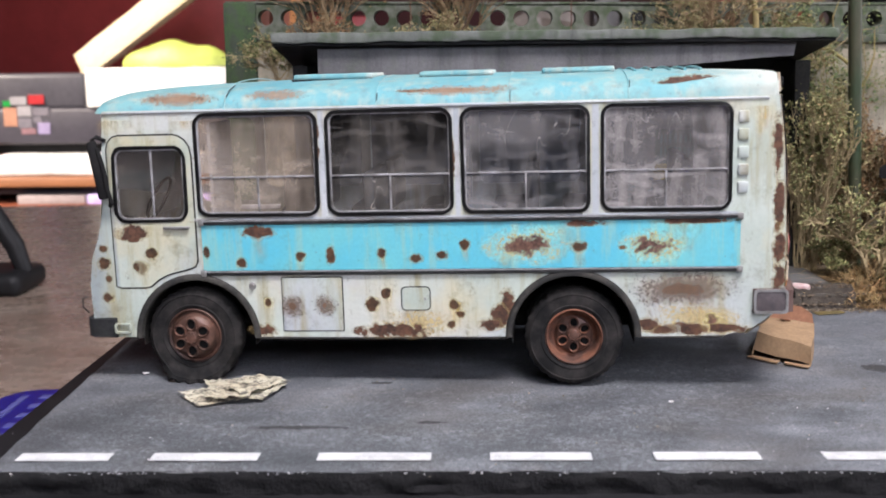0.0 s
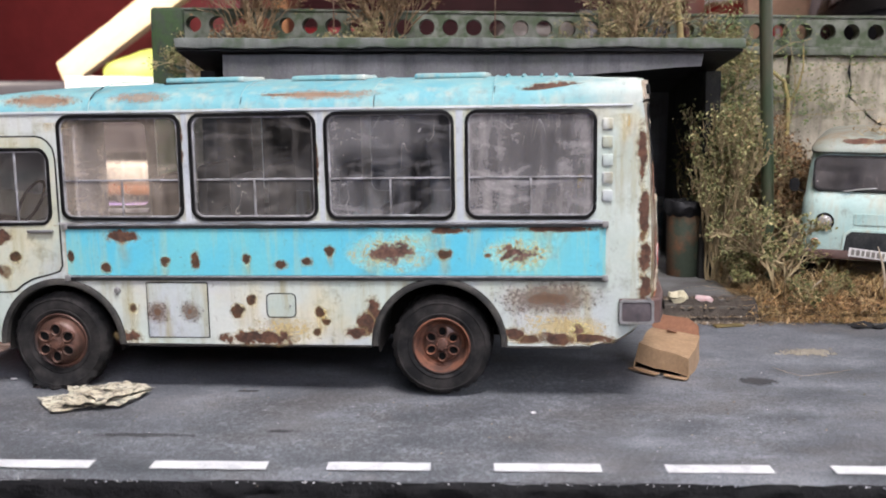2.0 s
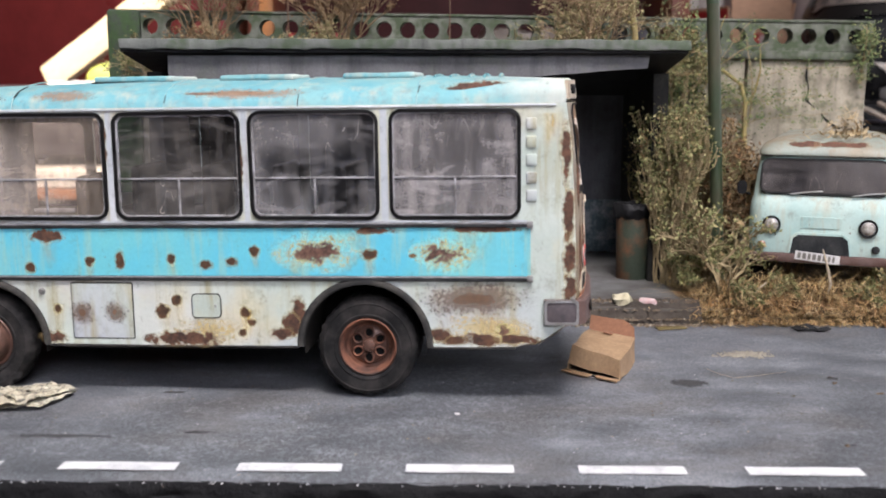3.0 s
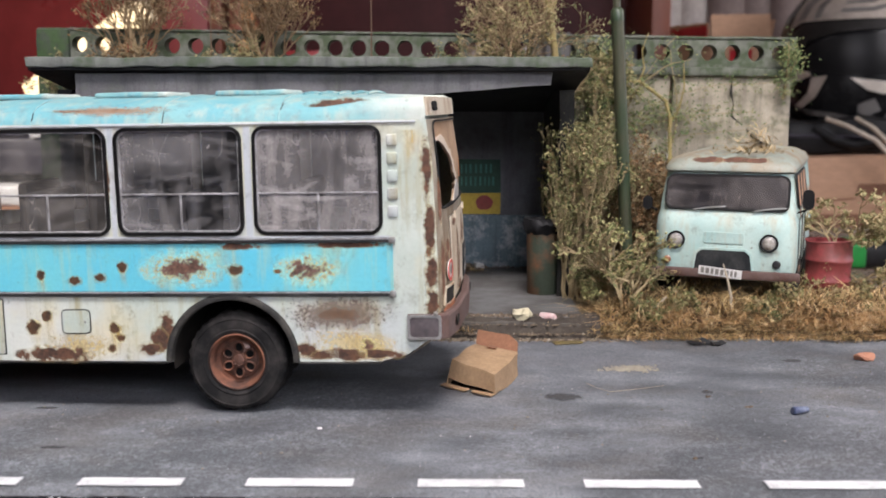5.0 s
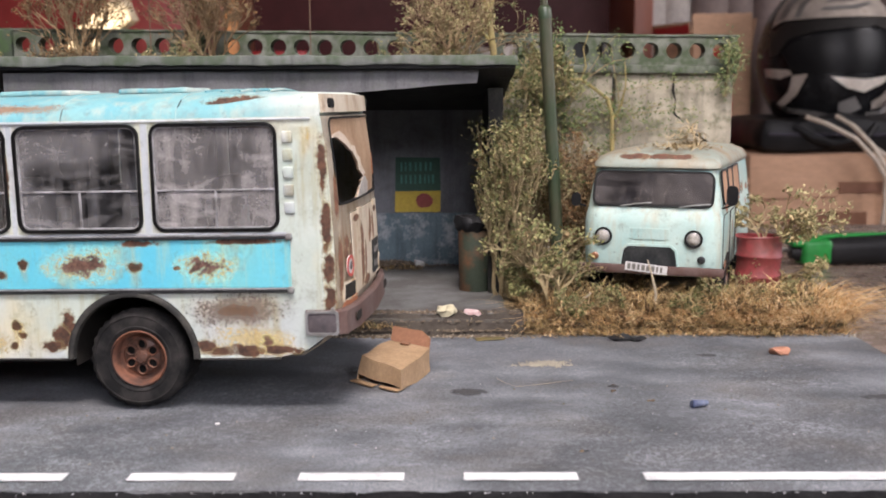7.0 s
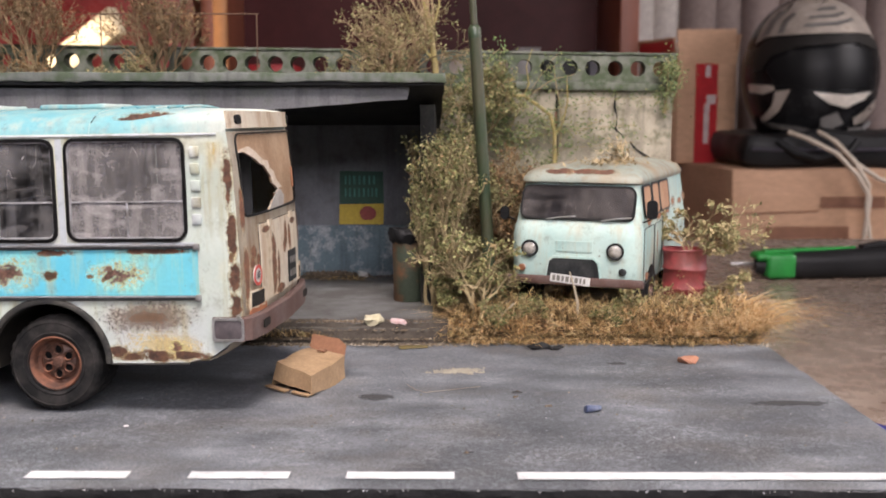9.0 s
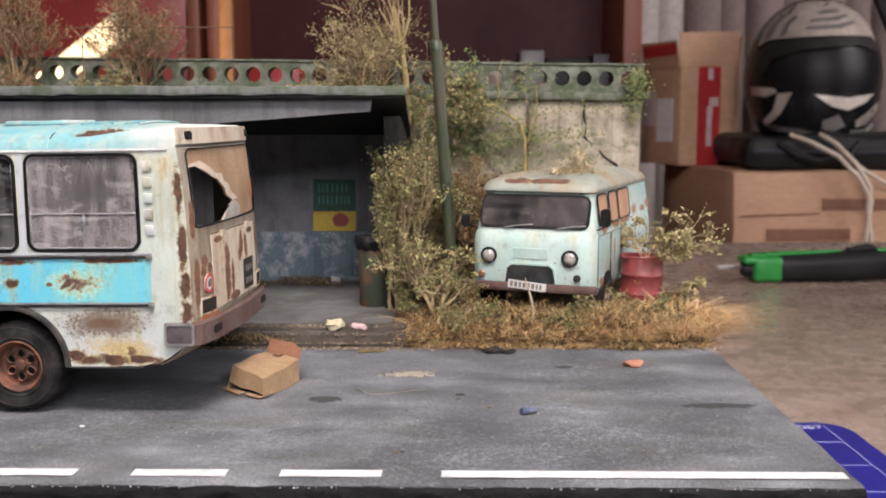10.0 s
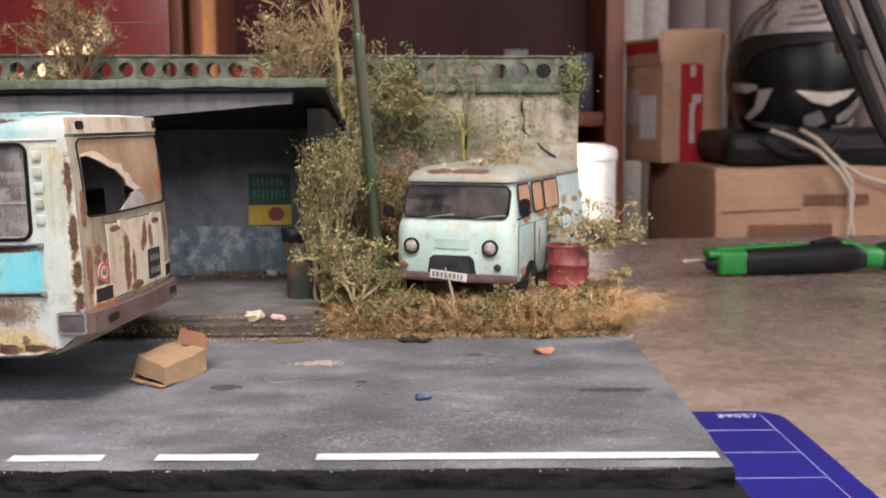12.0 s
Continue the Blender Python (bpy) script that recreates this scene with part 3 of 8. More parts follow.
M["grass"] = leaf_material("dry_grass", [(0.0, (0.05, 0.03, 0.012)), (0.35, (0.17, 0.1, 0.035)), (0.65, (0.38, 0.25, 0.1)), (0.88, (0.62, 0.46, 0.23)), (1.0, (0.12, 0.115, 0.04))])
M["straw"] = leaf_material("pale_straw", [(0.0, (0.26, 0.13, 0.045)), (0.4, (0.52, 0.3, 0.12)), (0.8, (0.68, 0.47, 0.24)), (1.0, (0.8, 0.64, 0.4))])
M["table"] = table_material()
M["mat_blue"] = plain("cutting_mat", (0.014, 0.015, 0.22), (0.02, 0.021, 0.27), 0.25, 6, 0.35, 0, 0.05)
M["mat_mark"] = plain("mat_scale_print", (0.13, 0.14, 0.42), (0.1, 0.11, 0.38), 1, 10, 0.5)
M["mat_number"] = plain("mat_number_print", (0.6, 0.62, 0.8), (0.54, 0.56, 0.76), 1, 10, 0.5)
M["mat_line"] = plain("mat_print", (0.34, 0.36, 0.66), (0.24, 0.26, 0.56), 1, 10, 0.5)
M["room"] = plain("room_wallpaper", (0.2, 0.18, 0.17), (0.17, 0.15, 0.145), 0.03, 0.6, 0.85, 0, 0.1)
# Darker paper for the unseen walls, to cut the light they bounce
M["room_dark"] = plain("low_bounce_wallpaper", (0.075, 0.06, 0.055), (0.06, 0.05, 0.046), 0.03, 0.6, 0.85, 0, 0.1)
M["room_floor"] = plain("room_floor", (0.1, 0.06, 0.04), (0.14, 0.085, 0.05), 0.05, 0.8, 0.5)
# Unseen ceiling darkened as well, to cut bounced light
M["ceiling"] = plain("ceiling_low_bounce", (0.16, 0.145, 0.135), (0.13, 0.12, 0.115), 0.03, 0.5, 0.9)
M["cabinet_wood"] = plain("bookcase_wood", (0.28, 0.085, 0.045), (0.2, 0.06, 0.035), 0.06, 0.7, 0.45, stretch=(3, 3, 0.3))
# Lighter orange copy of the bookcase wood, for an upright's sunlit part
M["sunlit_wood"] = plain("sunlit_upright_wood", (0.6, 0.27, 0.1), (0.52, 0.22, 0.08), 0.06, 0.7, 0.5)
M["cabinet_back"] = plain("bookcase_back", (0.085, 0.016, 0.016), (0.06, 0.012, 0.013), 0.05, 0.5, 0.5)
M["box_card"] = plain("carton_board", (0.55, 0.33, 0.21), (0.48, 0.285, 0.175), 0.1, 1.4, 0.85, stretch=(1, 1, 4))
M["tape_red"] = plain("red_tape", (0.5, 0.03, 0.035), (0.42, 0.025, 0.03), 0.3, 2, 0.4)
M["helmet_black"] = plain("helmet_black", (0.007, 0.007, 0.008), (0.014, 0.014, 0.015), 0.2, 2, 0.25)
M["helmet_white"] = plain("helmet_white", (0.5, 0.43, 0.37), (0.36, 0.31, 0.27), 0.3, 2, 0.3)
M["helmet_grey"] = plain("helmet_grey", (0.2, 0.19, 0.18), (0.14, 0.13, 0.125), 0.3, 2, 0.35)
M["white_plastic"] = plain("white_plastic", (0.86, 0.85, 0.84), (0.8, 0.79, 0.78), 0.1, 2, 0.4)
M["green_plastic"] = plain("green_plastic", (0.01, 0.3, 0.05), (0.012, 0.25, 0.045), 0.3, 3, 0.4)
M["black_plastic"] = plain("black_plastic", (0.012, 0.012, 0.013), (0.022, 0.022, 0.023), 0.4, 3, 0.45)
M["steel"] = plain("steel", (0.5, 0.48, 0.46), (0.4, 0.38, 0.36), 2, 10, 0.35, 1.0, 0.1)
M["paper"] = plain("paper", (0.62, 0.58, 0.42), (0.5, 0.45, 0.3), 3, 20, 0.9)
M["print"] = plain("print", (0.06, 0.06, 0.06), (0.12, 0.12, 0.11), 4, 20, 0.9)
M["wood_light"] = plain("pale_wood", (0.85, 0.72, 0.5), (0.8, 0.66, 0.44), 0.3, 3, 0.6, stretch=(0.3, 3, 3))
M["lime"] = plain("lime_bag", (0.5, 0.58, 0.12), (0.42, 0.5, 0.1), 0.3, 2, 0.5)
M["barrel_red"] = plain("red_barrel_paint", (0.3, 0.045, 0.05), (0.14, 0.045, 0.035), 2.2, 22, 0.5, 0, 0.3)
M["bin_green"] = plain("bin_paint", (0.04, 0.055, 0.035), (0.16, 0.07, 0.03), 1.8, 22, 0.7, 0, 0.4, lo=0.48, hi=0.62)
M["bag_black"] = plain("black_bag", (0.01, 0.01, 0.011), (0.02, 0.02, 0.021), 3, 20, 0.55)
M["plate_white"] = plain("white_plate", (0.68, 0.68, 0.67), (0.55, 0.54, 0.5), 4, 30, 0.5)
M["poster_green"] = plain("poster_green", (0.02, 0.07, 0.05), (0.035, 0.09, 0.06), 3, 20, 0.7)
M["poster_yellow"] = plain("poster_yellow", (0.58, 0.42, 0.05), (0.48, 0.34, 0.06), 3, 20, 0.7)
M["poster_letter"] = plain("poster_letter", (0.07, 0.24, 0.2), (0.05, 0.17, 0.14), 6, 30, 0.8)
M["poster_red"] = plain("poster_red", (0.3, 0.05, 0.05), (0.26, 0.08, 0.05), 3, 20, 0.7)
M["brick"] = plain("brick_piece", (0.46, 0.21, 0.13), (0.38, 0.18, 0.11), 4, 24, 0.9, 0, 0.6)
M["sand"] = plain("sand", (0.36, 0.33, 0.26), (0.26, 0.23, 0.18), 6, 40, 0.95)
M["blue_can"] = plain("blue_can", (0.04, 0.06, 0.14), (0.25, 0.28, 0.36), 8, 30, 0.35, 0.3)
M["can_pink"] = plain("pink_can", (0.6, 0.3, 0.3), (0.7, 0.65, 0.62), 9, 30, 0.4)
M["dry_stalk"] = plain("dry_stalk", (0.48, 0.41, 0.31), (0.38, 0.32, 0.23), 6, 30, 0.8)
M["cabinet_door"] = plain("red_cabinet_door", (0.36, 0.05, 0.045), (0.3, 0.04, 0.04), 0.05, 0.6, 0.3)
M["curtain"] = plain("curtain_cloth", (0.26, 0.2, 0.185), (0.2, 0.155, 0.14), 0.06, 2.0, 0.9)
M["tape_brown"] = plain("brown_tape", (0.25, 0.12, 0.07), (0.22, 0.1, 0.06), 0.3, 2, 0.4)
M["curtain_pale"] = plain("pale_curtain", (0.55, 0.5, 0.46), (0.45, 0.4, 0.37), 0.06, 2.0, 0.9)
M["visor"] = plain("visor", (0.006, 0.006, 0.007), (0.009, 0.009, 0.01), 0.2, 2, 0.4, 0, 0.0)
M["case_black"] = plain("case_black", (0.045, 0.04, 0.055), (0.06, 0.055, 0.072), 0.2, 3, 0.5)
M["tray_wood"] = plain("tray_wood", (0.4, 0.17, 0.07), (0.32, 0.13, 0.06), 0.2, 2, 0.5, stretch=(0.3, 2, 2))


M["print_pale"] = plain("pale_print", (0.62, 0.5, 0.48), (0.5, 0.4, 0.39), 0.8, 4, 0.6)
M["helmet_brow"] = plain("helmet_brow", (0.02, 0.018, 0.017), (0.03, 0.027, 0.025), 0.2, 2, 0.55)
M["vent_silver"] = plain("vent_silver", (0.75, 0.68, 0.6), (0.6, 0.54, 0.47), 0.4, 3, 0.3, 0.3)
M["green_dark"] = plain("dark_green_plastic", (0.006, 0.05, 0.016), (0.008, 0.035, 0.014), 0.3, 3, 0.4)
M["magazine"] = plain("magazine_cover", (0.42, 0.36, 0.36), (0.3, 0.25, 0.25), 0.2, 3, 0.5)
M["booklet"] = plain("purple_booklet", (0.3, 0.22, 0.75), (0.6, 0.52, 0.8), 0.4, 3, 0.5)
M["case_top"] = plain("case_top", (0.075, 0.07, 0.085), (0.1, 0.095, 0.11), 0.2, 3, 0.4)
M["label_grey"] = plain("label_grey", (0.4, 0.38, 0.4), (0.32, 0.3, 0.32), 0.5, 3, 0.5)
M["label_dim"] = plain("label_dim", (0.2, 0.18, 0.21), (0.15, 0.14, 0.17), 0.5, 3, 0.5)
M["label_orange"] = plain("label_orange", (0.5, 0.25, 0.16), (0.42, 0.2, 0.13), 0.5, 3, 0.5)
M["label_pink"] = plain("label_pink", (0.3, 0.16, 0.18), (0.22, 0.12, 0.14), 0.5, 3, 0.5)
M["label_lilac"] = plain("label_lilac", (0.34, 0.28, 0.45), (0.26, 0.22, 0.38), 0.5, 3, 0.5)
for key in ("black_trim", "rubber", "underbody", "tar_edge", "moulding", "plinth", "shelter_shade", "shelter_dark", "black_void", "dusty_rubber", "interior", "black_plastic", "bag_black", "visor", "seal_rubber", "cabinet_back", "helmet_black", "helmet_brow"):
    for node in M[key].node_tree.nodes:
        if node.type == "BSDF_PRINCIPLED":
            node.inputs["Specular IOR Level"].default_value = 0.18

# ---- the room ----
ROOM = (-72.0, 112.0, -82.0, 96.0, -34.6, 110.0)
x0, x1, y0, y1, z0, z1 = ROOM
TABLE_Z = -2.24


def place_wall(name, outline, holes, x, y, yaw, thick=5.0, paper="room_dark"):
    b = plate(outline, holes, thick)
    solo(name, b, M[paper], x, y, 0, yaw, "plain painted wall of the room", "wall", kind="structure", smooth=0)


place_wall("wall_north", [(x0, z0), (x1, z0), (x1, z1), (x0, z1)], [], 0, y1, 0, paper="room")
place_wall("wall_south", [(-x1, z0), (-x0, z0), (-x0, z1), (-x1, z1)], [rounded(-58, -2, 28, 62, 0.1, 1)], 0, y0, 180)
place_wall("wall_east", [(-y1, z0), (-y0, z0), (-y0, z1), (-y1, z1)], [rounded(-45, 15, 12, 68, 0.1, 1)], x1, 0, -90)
# Unseen wall; openings shaped to drop sun on pile, bookcase strip and canister
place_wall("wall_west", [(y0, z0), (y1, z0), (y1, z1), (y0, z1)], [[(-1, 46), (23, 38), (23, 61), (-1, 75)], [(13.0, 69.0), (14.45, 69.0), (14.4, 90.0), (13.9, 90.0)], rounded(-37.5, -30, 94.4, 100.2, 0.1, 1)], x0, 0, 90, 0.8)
solo("floor", box(x0 - 5, x1 + 5, y0 - 5, y1 + 5, z0 - 3, z0), M["room_floor"], label="brown plank floor of the room", category="floor", kind="structure", smooth=0)
solo("ceiling", box(x0 - 5, x1 + 5, y0 - 5, y1 + 5, z1, z1 + 3), M["ceiling"], label="unseen dark grey ceiling of the room", category="ceiling", kind="structure", smooth=0)

# ---- table, mat ----
table = thing("table", 12, 14, TABLE_Z, 4.6, "large table with a glossy grey-brown laminate top", "table")
part("tabletop", box(-48, 48, -34, 19.2, -1.3, 0, 0.12), M["table"], table)
for sx in (-43, 43):
    for sy in (-29, 15):
        part("leg", box(sx - 1.6, sx + 1.6, sy - 1.6, sy + 1.6, z0 - TABLE_Z, -1.3, 0.15), M["steel"], table)

mat = thing("cutting_mat", 4.95, 0.42, TABLE_Z, 0.8, "dark blue cutting mat with white grid under the diorama", "cutting mat")
MW, MD = 19.35, 12.9
part("sheet", plate(rounded(-MW / 2, MW / 2, -MD / 2, MD / 2, 0.55, 6), [], 0.09, pose(0, 0, 0, 90)), M["mat_blue"], mat)


def flat_text(text, size, depth):
    """Letters lying in x and y, as a bmesh, about their middle."""
    cu = bpy.data.curves.new("letters", "FONT")
    cu.body, cu.size, cu.extrude, cu.align_x, cu.align_y = text, size, depth, "CENTER", "CENTER"
    ob = bpy.data.objects.new("letters", cu)
    scene.collection.objects.link(ob)
    me = bpy.data.meshes.new_from_object(ob.evaluated_get(bpy.context.evaluated_depsgraph_get()))
    b = bmesh.new()
    b.from_mesh(me)
    bpy.data.objects.remove(ob)
    bpy.data.meshes.remove(me)
    return b


LINE = 0.02
for k in range(8):
    gx = (MW / 2 - 0.38) - k * 1.15 * 2
    part("grid_line", box(gx - LINE / 2, gx + LINE / 2, -MD / 2 + 0.3, MD / 2 - 0.2, 0.088, 0.096), M["mat_line"], mat, smooth=0)
for k in range(9):
    gy = MD / 2 - 1.1 - k * 1.12
    part("grid_line", box(-MW / 2 + 1.4, MW / 2 - 0.38, gy - LINE / 2, gy + LINE / 2, 0.088, 0.0965), M["mat_line"], mat, smooth=0)
num = flat_text("39057", 0.28, 0.003)
bmesh.ops.transform(num, matrix=pose(MW / 2 - 0.78, MD / 2 - 0.3, 0.095), verts=num.verts)
part("printed_number", num, M["mat_number"], mat, "white number 39057", smooth=0)
for k in range(7):
    part("scale_mark", box(-MW / 2 + 0.62, -MW / 2 + 0.84, MD / 2 - 0.5 - 0.45 * k, MD / 2 - 0.3 - 0.45 * k, 0.088, 0.0965), M["mat_mark"], mat, smooth=0)
part("scale_strip", box(-MW / 2 + 0.3, -MW / 2 + 0.42, MD / 2 - 3.4, MD / 2 - 0.35, 0.088, 0.0965), M["mat_mark"], mat, smooth=0)

# ---- base of the diorama ----
LEFT_FRONT, LEFT_BACK, RIGHT = -1.02, -1.42, 11.34
FRONT, KERB, BACK = -2.1, 3.08, 9.0
base = solo("plinth", jitter(box(-1.5, 11.42, -2.42, 9.1, TABLE_Z + 0.1, -0.2, 0.02), 0.01), M["plinth"],
            label="black-painted wooden plinth that carries the diorama", category="plinth", kind="structure")

# road slab with a rough, tarred front edge
road_bm = bmesh.new()
NX, NY = 150, 62
grid = []
for j in range(NY + 1):
    fy = j / NY
    y = FRONT + (KERB + 0.4 - FRONT) * fy
    lx = LEFT_FRONT + (LEFT_BACK - LEFT_FRONT) * (y - FRONT) / (BACK - FRONT)
    row = []
    for i in range(NX + 1):
        x = lx + (RIGHT - lx) * i / NX
        p = Vector((x, y, 0))
        edge = noise.noise(Vector((x * 3.1, y * 3.1, 4))) * 0.028 + noise.noise(Vector((x * 9, y * 9, 9))) * 0.012
        p.z = 0.008 * noise.noise(p * 1.3) + 0.004 * noise.noise(p * 6)
        if j == 0:
            p.y += edge - 0.01
            p.z -= 0.022 + abs(edge) * 0.4
        if i == NX:
            p.x += edge * 0.6
            p.z -= 0.015
        if i == 0:
            p.x -= edge * 0.6
            p.z -= 0.015
        row.append(road_bm.verts.new(p))
    grid.append(row)
for j in range(NY):
    for i in range(NX):
        road_bm.faces.new((grid[j][i], grid[j][i + 1], grid[j + 1][i + 1], grid[j + 1][i]))
road = solo("road", road_bm, M["asphalt"], label="worn grey asphalt road surface of the diorama", category="road", kind="structure", smooth=60)
edge_bm = bmesh.new()
rows_e = []
for k in range(6):
    zz = -0.02 - 0.18 * k / 5
    ring = []
    for i in range(221):
        x = LEFT_FRONT + (RIGHT - LEFT_FRONT) * i / 220
        d = 0.05 * noise.noise(Vector((x * 4.0, zz * 9, 2))) + 0.03 * noise.noise(Vector((x * 13, zz * 20, 7)))
        ring.append(edge_bm.verts.new((x, FRONT - 0.012 + d * (0.25 + 0.75 * min(k, 3) / 3) - (0.02 if k else -0.01), zz)))
    rows_e.append(ring)
for p, q in zip(rows_e, rows_e[1:]):
    for i in range(220):
        edge_bm.faces.new((p[i], p[i + 1], q[i + 1], q[i]))
solo("road_edge", edge_bm, M["tar_edge"], label="rough black tarred front edge of the road", category="road edge", kind="structure", smooth=50)
solo("road_bed", box(LEFT_FRONT - 0.02, RIGHT - 0.03, FRONT + 0.06, KERB + 0.2, -0.2, -0.035), M["tar_edge"],
     label="black layer under the asphalt", category="road", kind="structure", smooth=0)

# white dashes along the front edge
dash_ends = [(-0.86, -0.14), (0.175, 1.005), (1.46, 2.33), (2.78, 3.555), (4.03, 4.83), (5.31, 6.1), (6.55, 7.4), (7.9, 11.26)]
for n_d, (da, db) in enumerate(dash_ends):
    b = bmesh.new()
    steps = max(6, int((db - da) / 0.08))
    for i in range(steps):
        xa, xb = da + (db - da) * i / steps, da + (db - da) * (i + 1) / steps
        ya, yb = -1.97, -1.805
        vs = []
        for x, y in ((xa, ya), (xb, ya), (xb, yb), (xa, yb)):
            vs.append(b.verts.new((x, y + 0.008 * noise.noise(Vector((x * 6, y * 9, n_d))), 0.013)))
        b.faces.new(vs)
    bmesh.ops.remove_doubles(b, verts=b.verts, dist=0.0005)
    solo("road_marking", b, M["marking"], label="white painted dash on the asphalt" if n_d < 7 else "long white painted line on the asphalt",
         category="road marking", group="road markings", kind="structure", smooth=0)

# pavement, kerb and ground at the back
bank = bmesh.new()
brow = []
for j, (by, bz) in enumerate(((2.98, -0.02), (3.04, 0.01), (3.12, 0.035), (3.2, 0.075), (3.3, 0.12), (3.42, 0.15), (3.6, 0.16))):
    brow.append([bank.verts.new((7.1 + (RIGHT - 7.12) * i / 120, by + 0.05 * noise.noise(Vector((i * 0.21, j * 0.5, 1))), bz + 0.02 * noise.noise(Vector((i * 0.5, j, 5))))) for i in range(121)])
for p, q in zip(brow, brow[1:]):
    for i in range(120):
        bank.faces.new((p[i], p[i + 1], q[i + 1], q[i]))
for xa, xb in ((3.6, 7.35),):
    rub = bmesh.new()
    rr = []
    for j, (by, bz) in enumerate(((2.9, -0.012), (2.97, 0.02), (3.03, 0.095), (3.08, 0.18), (3.14, 0.225), (3.24, 0.24), (3.36, 0.24), (3.5, 0.225))):
        rr.append([rub.verts.new((xa + (xb - xa) * k / 150, by + 0.05 * noise.noise(Vector((k * 0.17, j * 0.4, 11))), bz + (0.025 * noise.noise(Vector((k * 0.4, j * 0.9, 15))) + 0.03 * noise.noise(Vector((k * 0.11, j * 0.3, 21))) if 0 < j < 7 else 0))) for k in range(151)])
    for p, q in zip(rr, rr[1:]):
        for k in range(150):
            rub.faces.new((p[k], p[k + 1], q[k + 1], q[k]))
    solo("soil_bank", rub, M["dirt_dark"], label="dark soil and rubble heaped over the kerb", category="ground", kind="structure", smooth=50)
solo("bank", bank, M["dirt"], label="low bank of brown earth where the grass meets the road", category="ground", kind="structure", smooth=60)
ground_bm = box(LEFT_BACK + 0.25, RIGHT - 0.02, KERB + 0.4, BACK, -0.2, 0.16)
cut_up(ground_bm, 0.35)
jitter(ground_bm, 0.03, 3, 2.2)
solo("ground", ground_bm, M["dirt"], label="brown earth ground behind the road", category="ground", kind="structure", smooth=50)
pave_bm = jitter(cut_up(box(-0.9, 7.15, KERB + 0.1, 7.3, 0.05, 0.235), 0.4), 0.012, 5, 2.0)
solo("pavement", pave_bm, M["pavement"], label="grey concrete pavement in front of the bus shelter", category="pavement", kind="structure", smooth=50)
kx = -1.2
k_rnd = random.Random(4)
while kx < 7.2:
    ln = 0.95
    b = box(0, ln - 0.02, 0, 0.14, -0.03, 0.2, 0.02)
    jitter(cut_up(b, 0.2), 0.02, int(kx * 10), 3)
    solo("kerb", b, M["kerb"], kx, KERB - 0.02 + k_rnd.uniform(-0.01, 0.01), k_rnd.uniform(-0.02, 0.0), k_rnd.uniform(-0.6, 0.6),
         label="worn grey concrete kerb stone", category="kerb", group="kerb stones", kind="structure")
    kx += ln

# ---- back wall of concrete with a row of round holes ----
WALL_Y = 8.6
TILT_W = 0.75
wall = thing("wall_back", 11.26, WALL_Y, 0, 0, "old mossy concrete wall with a row of round holes along its top", "wall", kind="structure", pitch=TILT_W)
spans = [(-12.75, -8.1), (-8.06, -2.05), (-2.0, 0.0)]
for i, (a, c) in enumerate(spans):
    b = box(a, c, 0.06, 0.3, 0.1, 3.3, 0.02)
    jitter(cut_up(b, 0.25), 0.018, i + 2, 1.6)
    part("wall_panel", b, M["wall"], wall, smooth=40)
HOLE = 0.135
cell = 0.395
xs = [-0.25 - cell * k for k in range(32)]
holes = [[(hx + HOLE * math.cos(2 * math.pi * k / 16), 3.66 + HOLE * math.sin(2 * math.pi * k / 16)) for k in range(16)] for hx in xs]
part("holed_beam", plate([(-12.75, 3.42), (0.02, 3.42), (0.02, 3.89), (-12.75, 3.89)], holes, 0.3, Matrix.Translation((0, 0.0, 0))), M["coping"], wall, "mossy grey hollow beam with round holes", smooth=30)
lip = jitter(cut_up(box(-12.78, 0.03, -0.05, 0.32, 3.28, 3.42, 0.02), 0.3), 0.015, 8, 2)
part("ledge", lip, M["coping"], wall, smooth=40)
cap = jitter(cut_up(box(-12.78, 0.04, -0.03, 0.33, 3.89, 3.93, 0.008), 0.3), 0.012, 9, 3)
part("coping", cap, M["coping"], wall, smooth=40)
# cracks in the end panel
crack = bmesh.new()
cp = [(-1.0, 3.25), (-1.03, 3.0), (-0.98, 2.85), (-1.0, 2.62), (-0.8, 2.45), (-0.6, 2.25), (-0.42, 2.1), (-0.4, 1.9), (-0.33, 1.6)]
c_rnd = random.Random(8)
left, right = [], []
for i, (a, c) in enumerate(cp):
    w = 0.012 * c_rnd.uniform(0.4, 1.6)
    left.append(crack.verts.new((a - w, 0.052, c)))
    right.append(crack.verts.new((a + w, 0.052, c + 0.02)))
for i in range(len(cp) - 1):
    crack.faces.new((left[i], right[i], right[i + 1], left[i + 1]))
bmesh.ops.subdivide_edges(crack, edges=crack.edges[:], cuts=3, use_grid_fill=True)
bmesh.ops.solidify(crack, geom=crack.faces[:], thickness=0.012)
jitter(crack, 0.03, 1, 7)
part("crack", crack, M["tar_edge"], wall, "dark open crack", smooth=0)
for px in (-12.6,):
    part("end_post", jitter(cut_up(box(px - 0.18, px + 0.35, -0.12, 0.0, 0.1, 3.9, 0.02), 0.3), 0.015, 2, 2), M["end_moss"], wall, "mossy green concrete post", smooth=40)

# ---- bus shelter ----
shelter = thing("bus_shelter", 0, 0, 0, 0, "grey concrete bus shelter with a sloping roof and painted dado", "bus shelter", kind="structure")
SF, SB = 4.05, 7.15
part("back_wall", box(0.3, 7.15, SB, SB + 0.2, 0.2, 3.1), M["plaster"], shelter)
dado = jitter(cut_up(box(0.5, 6.95, SB - 0.012, SB, 0.2, 1.07), 0.3), 0.004, 3, 3)
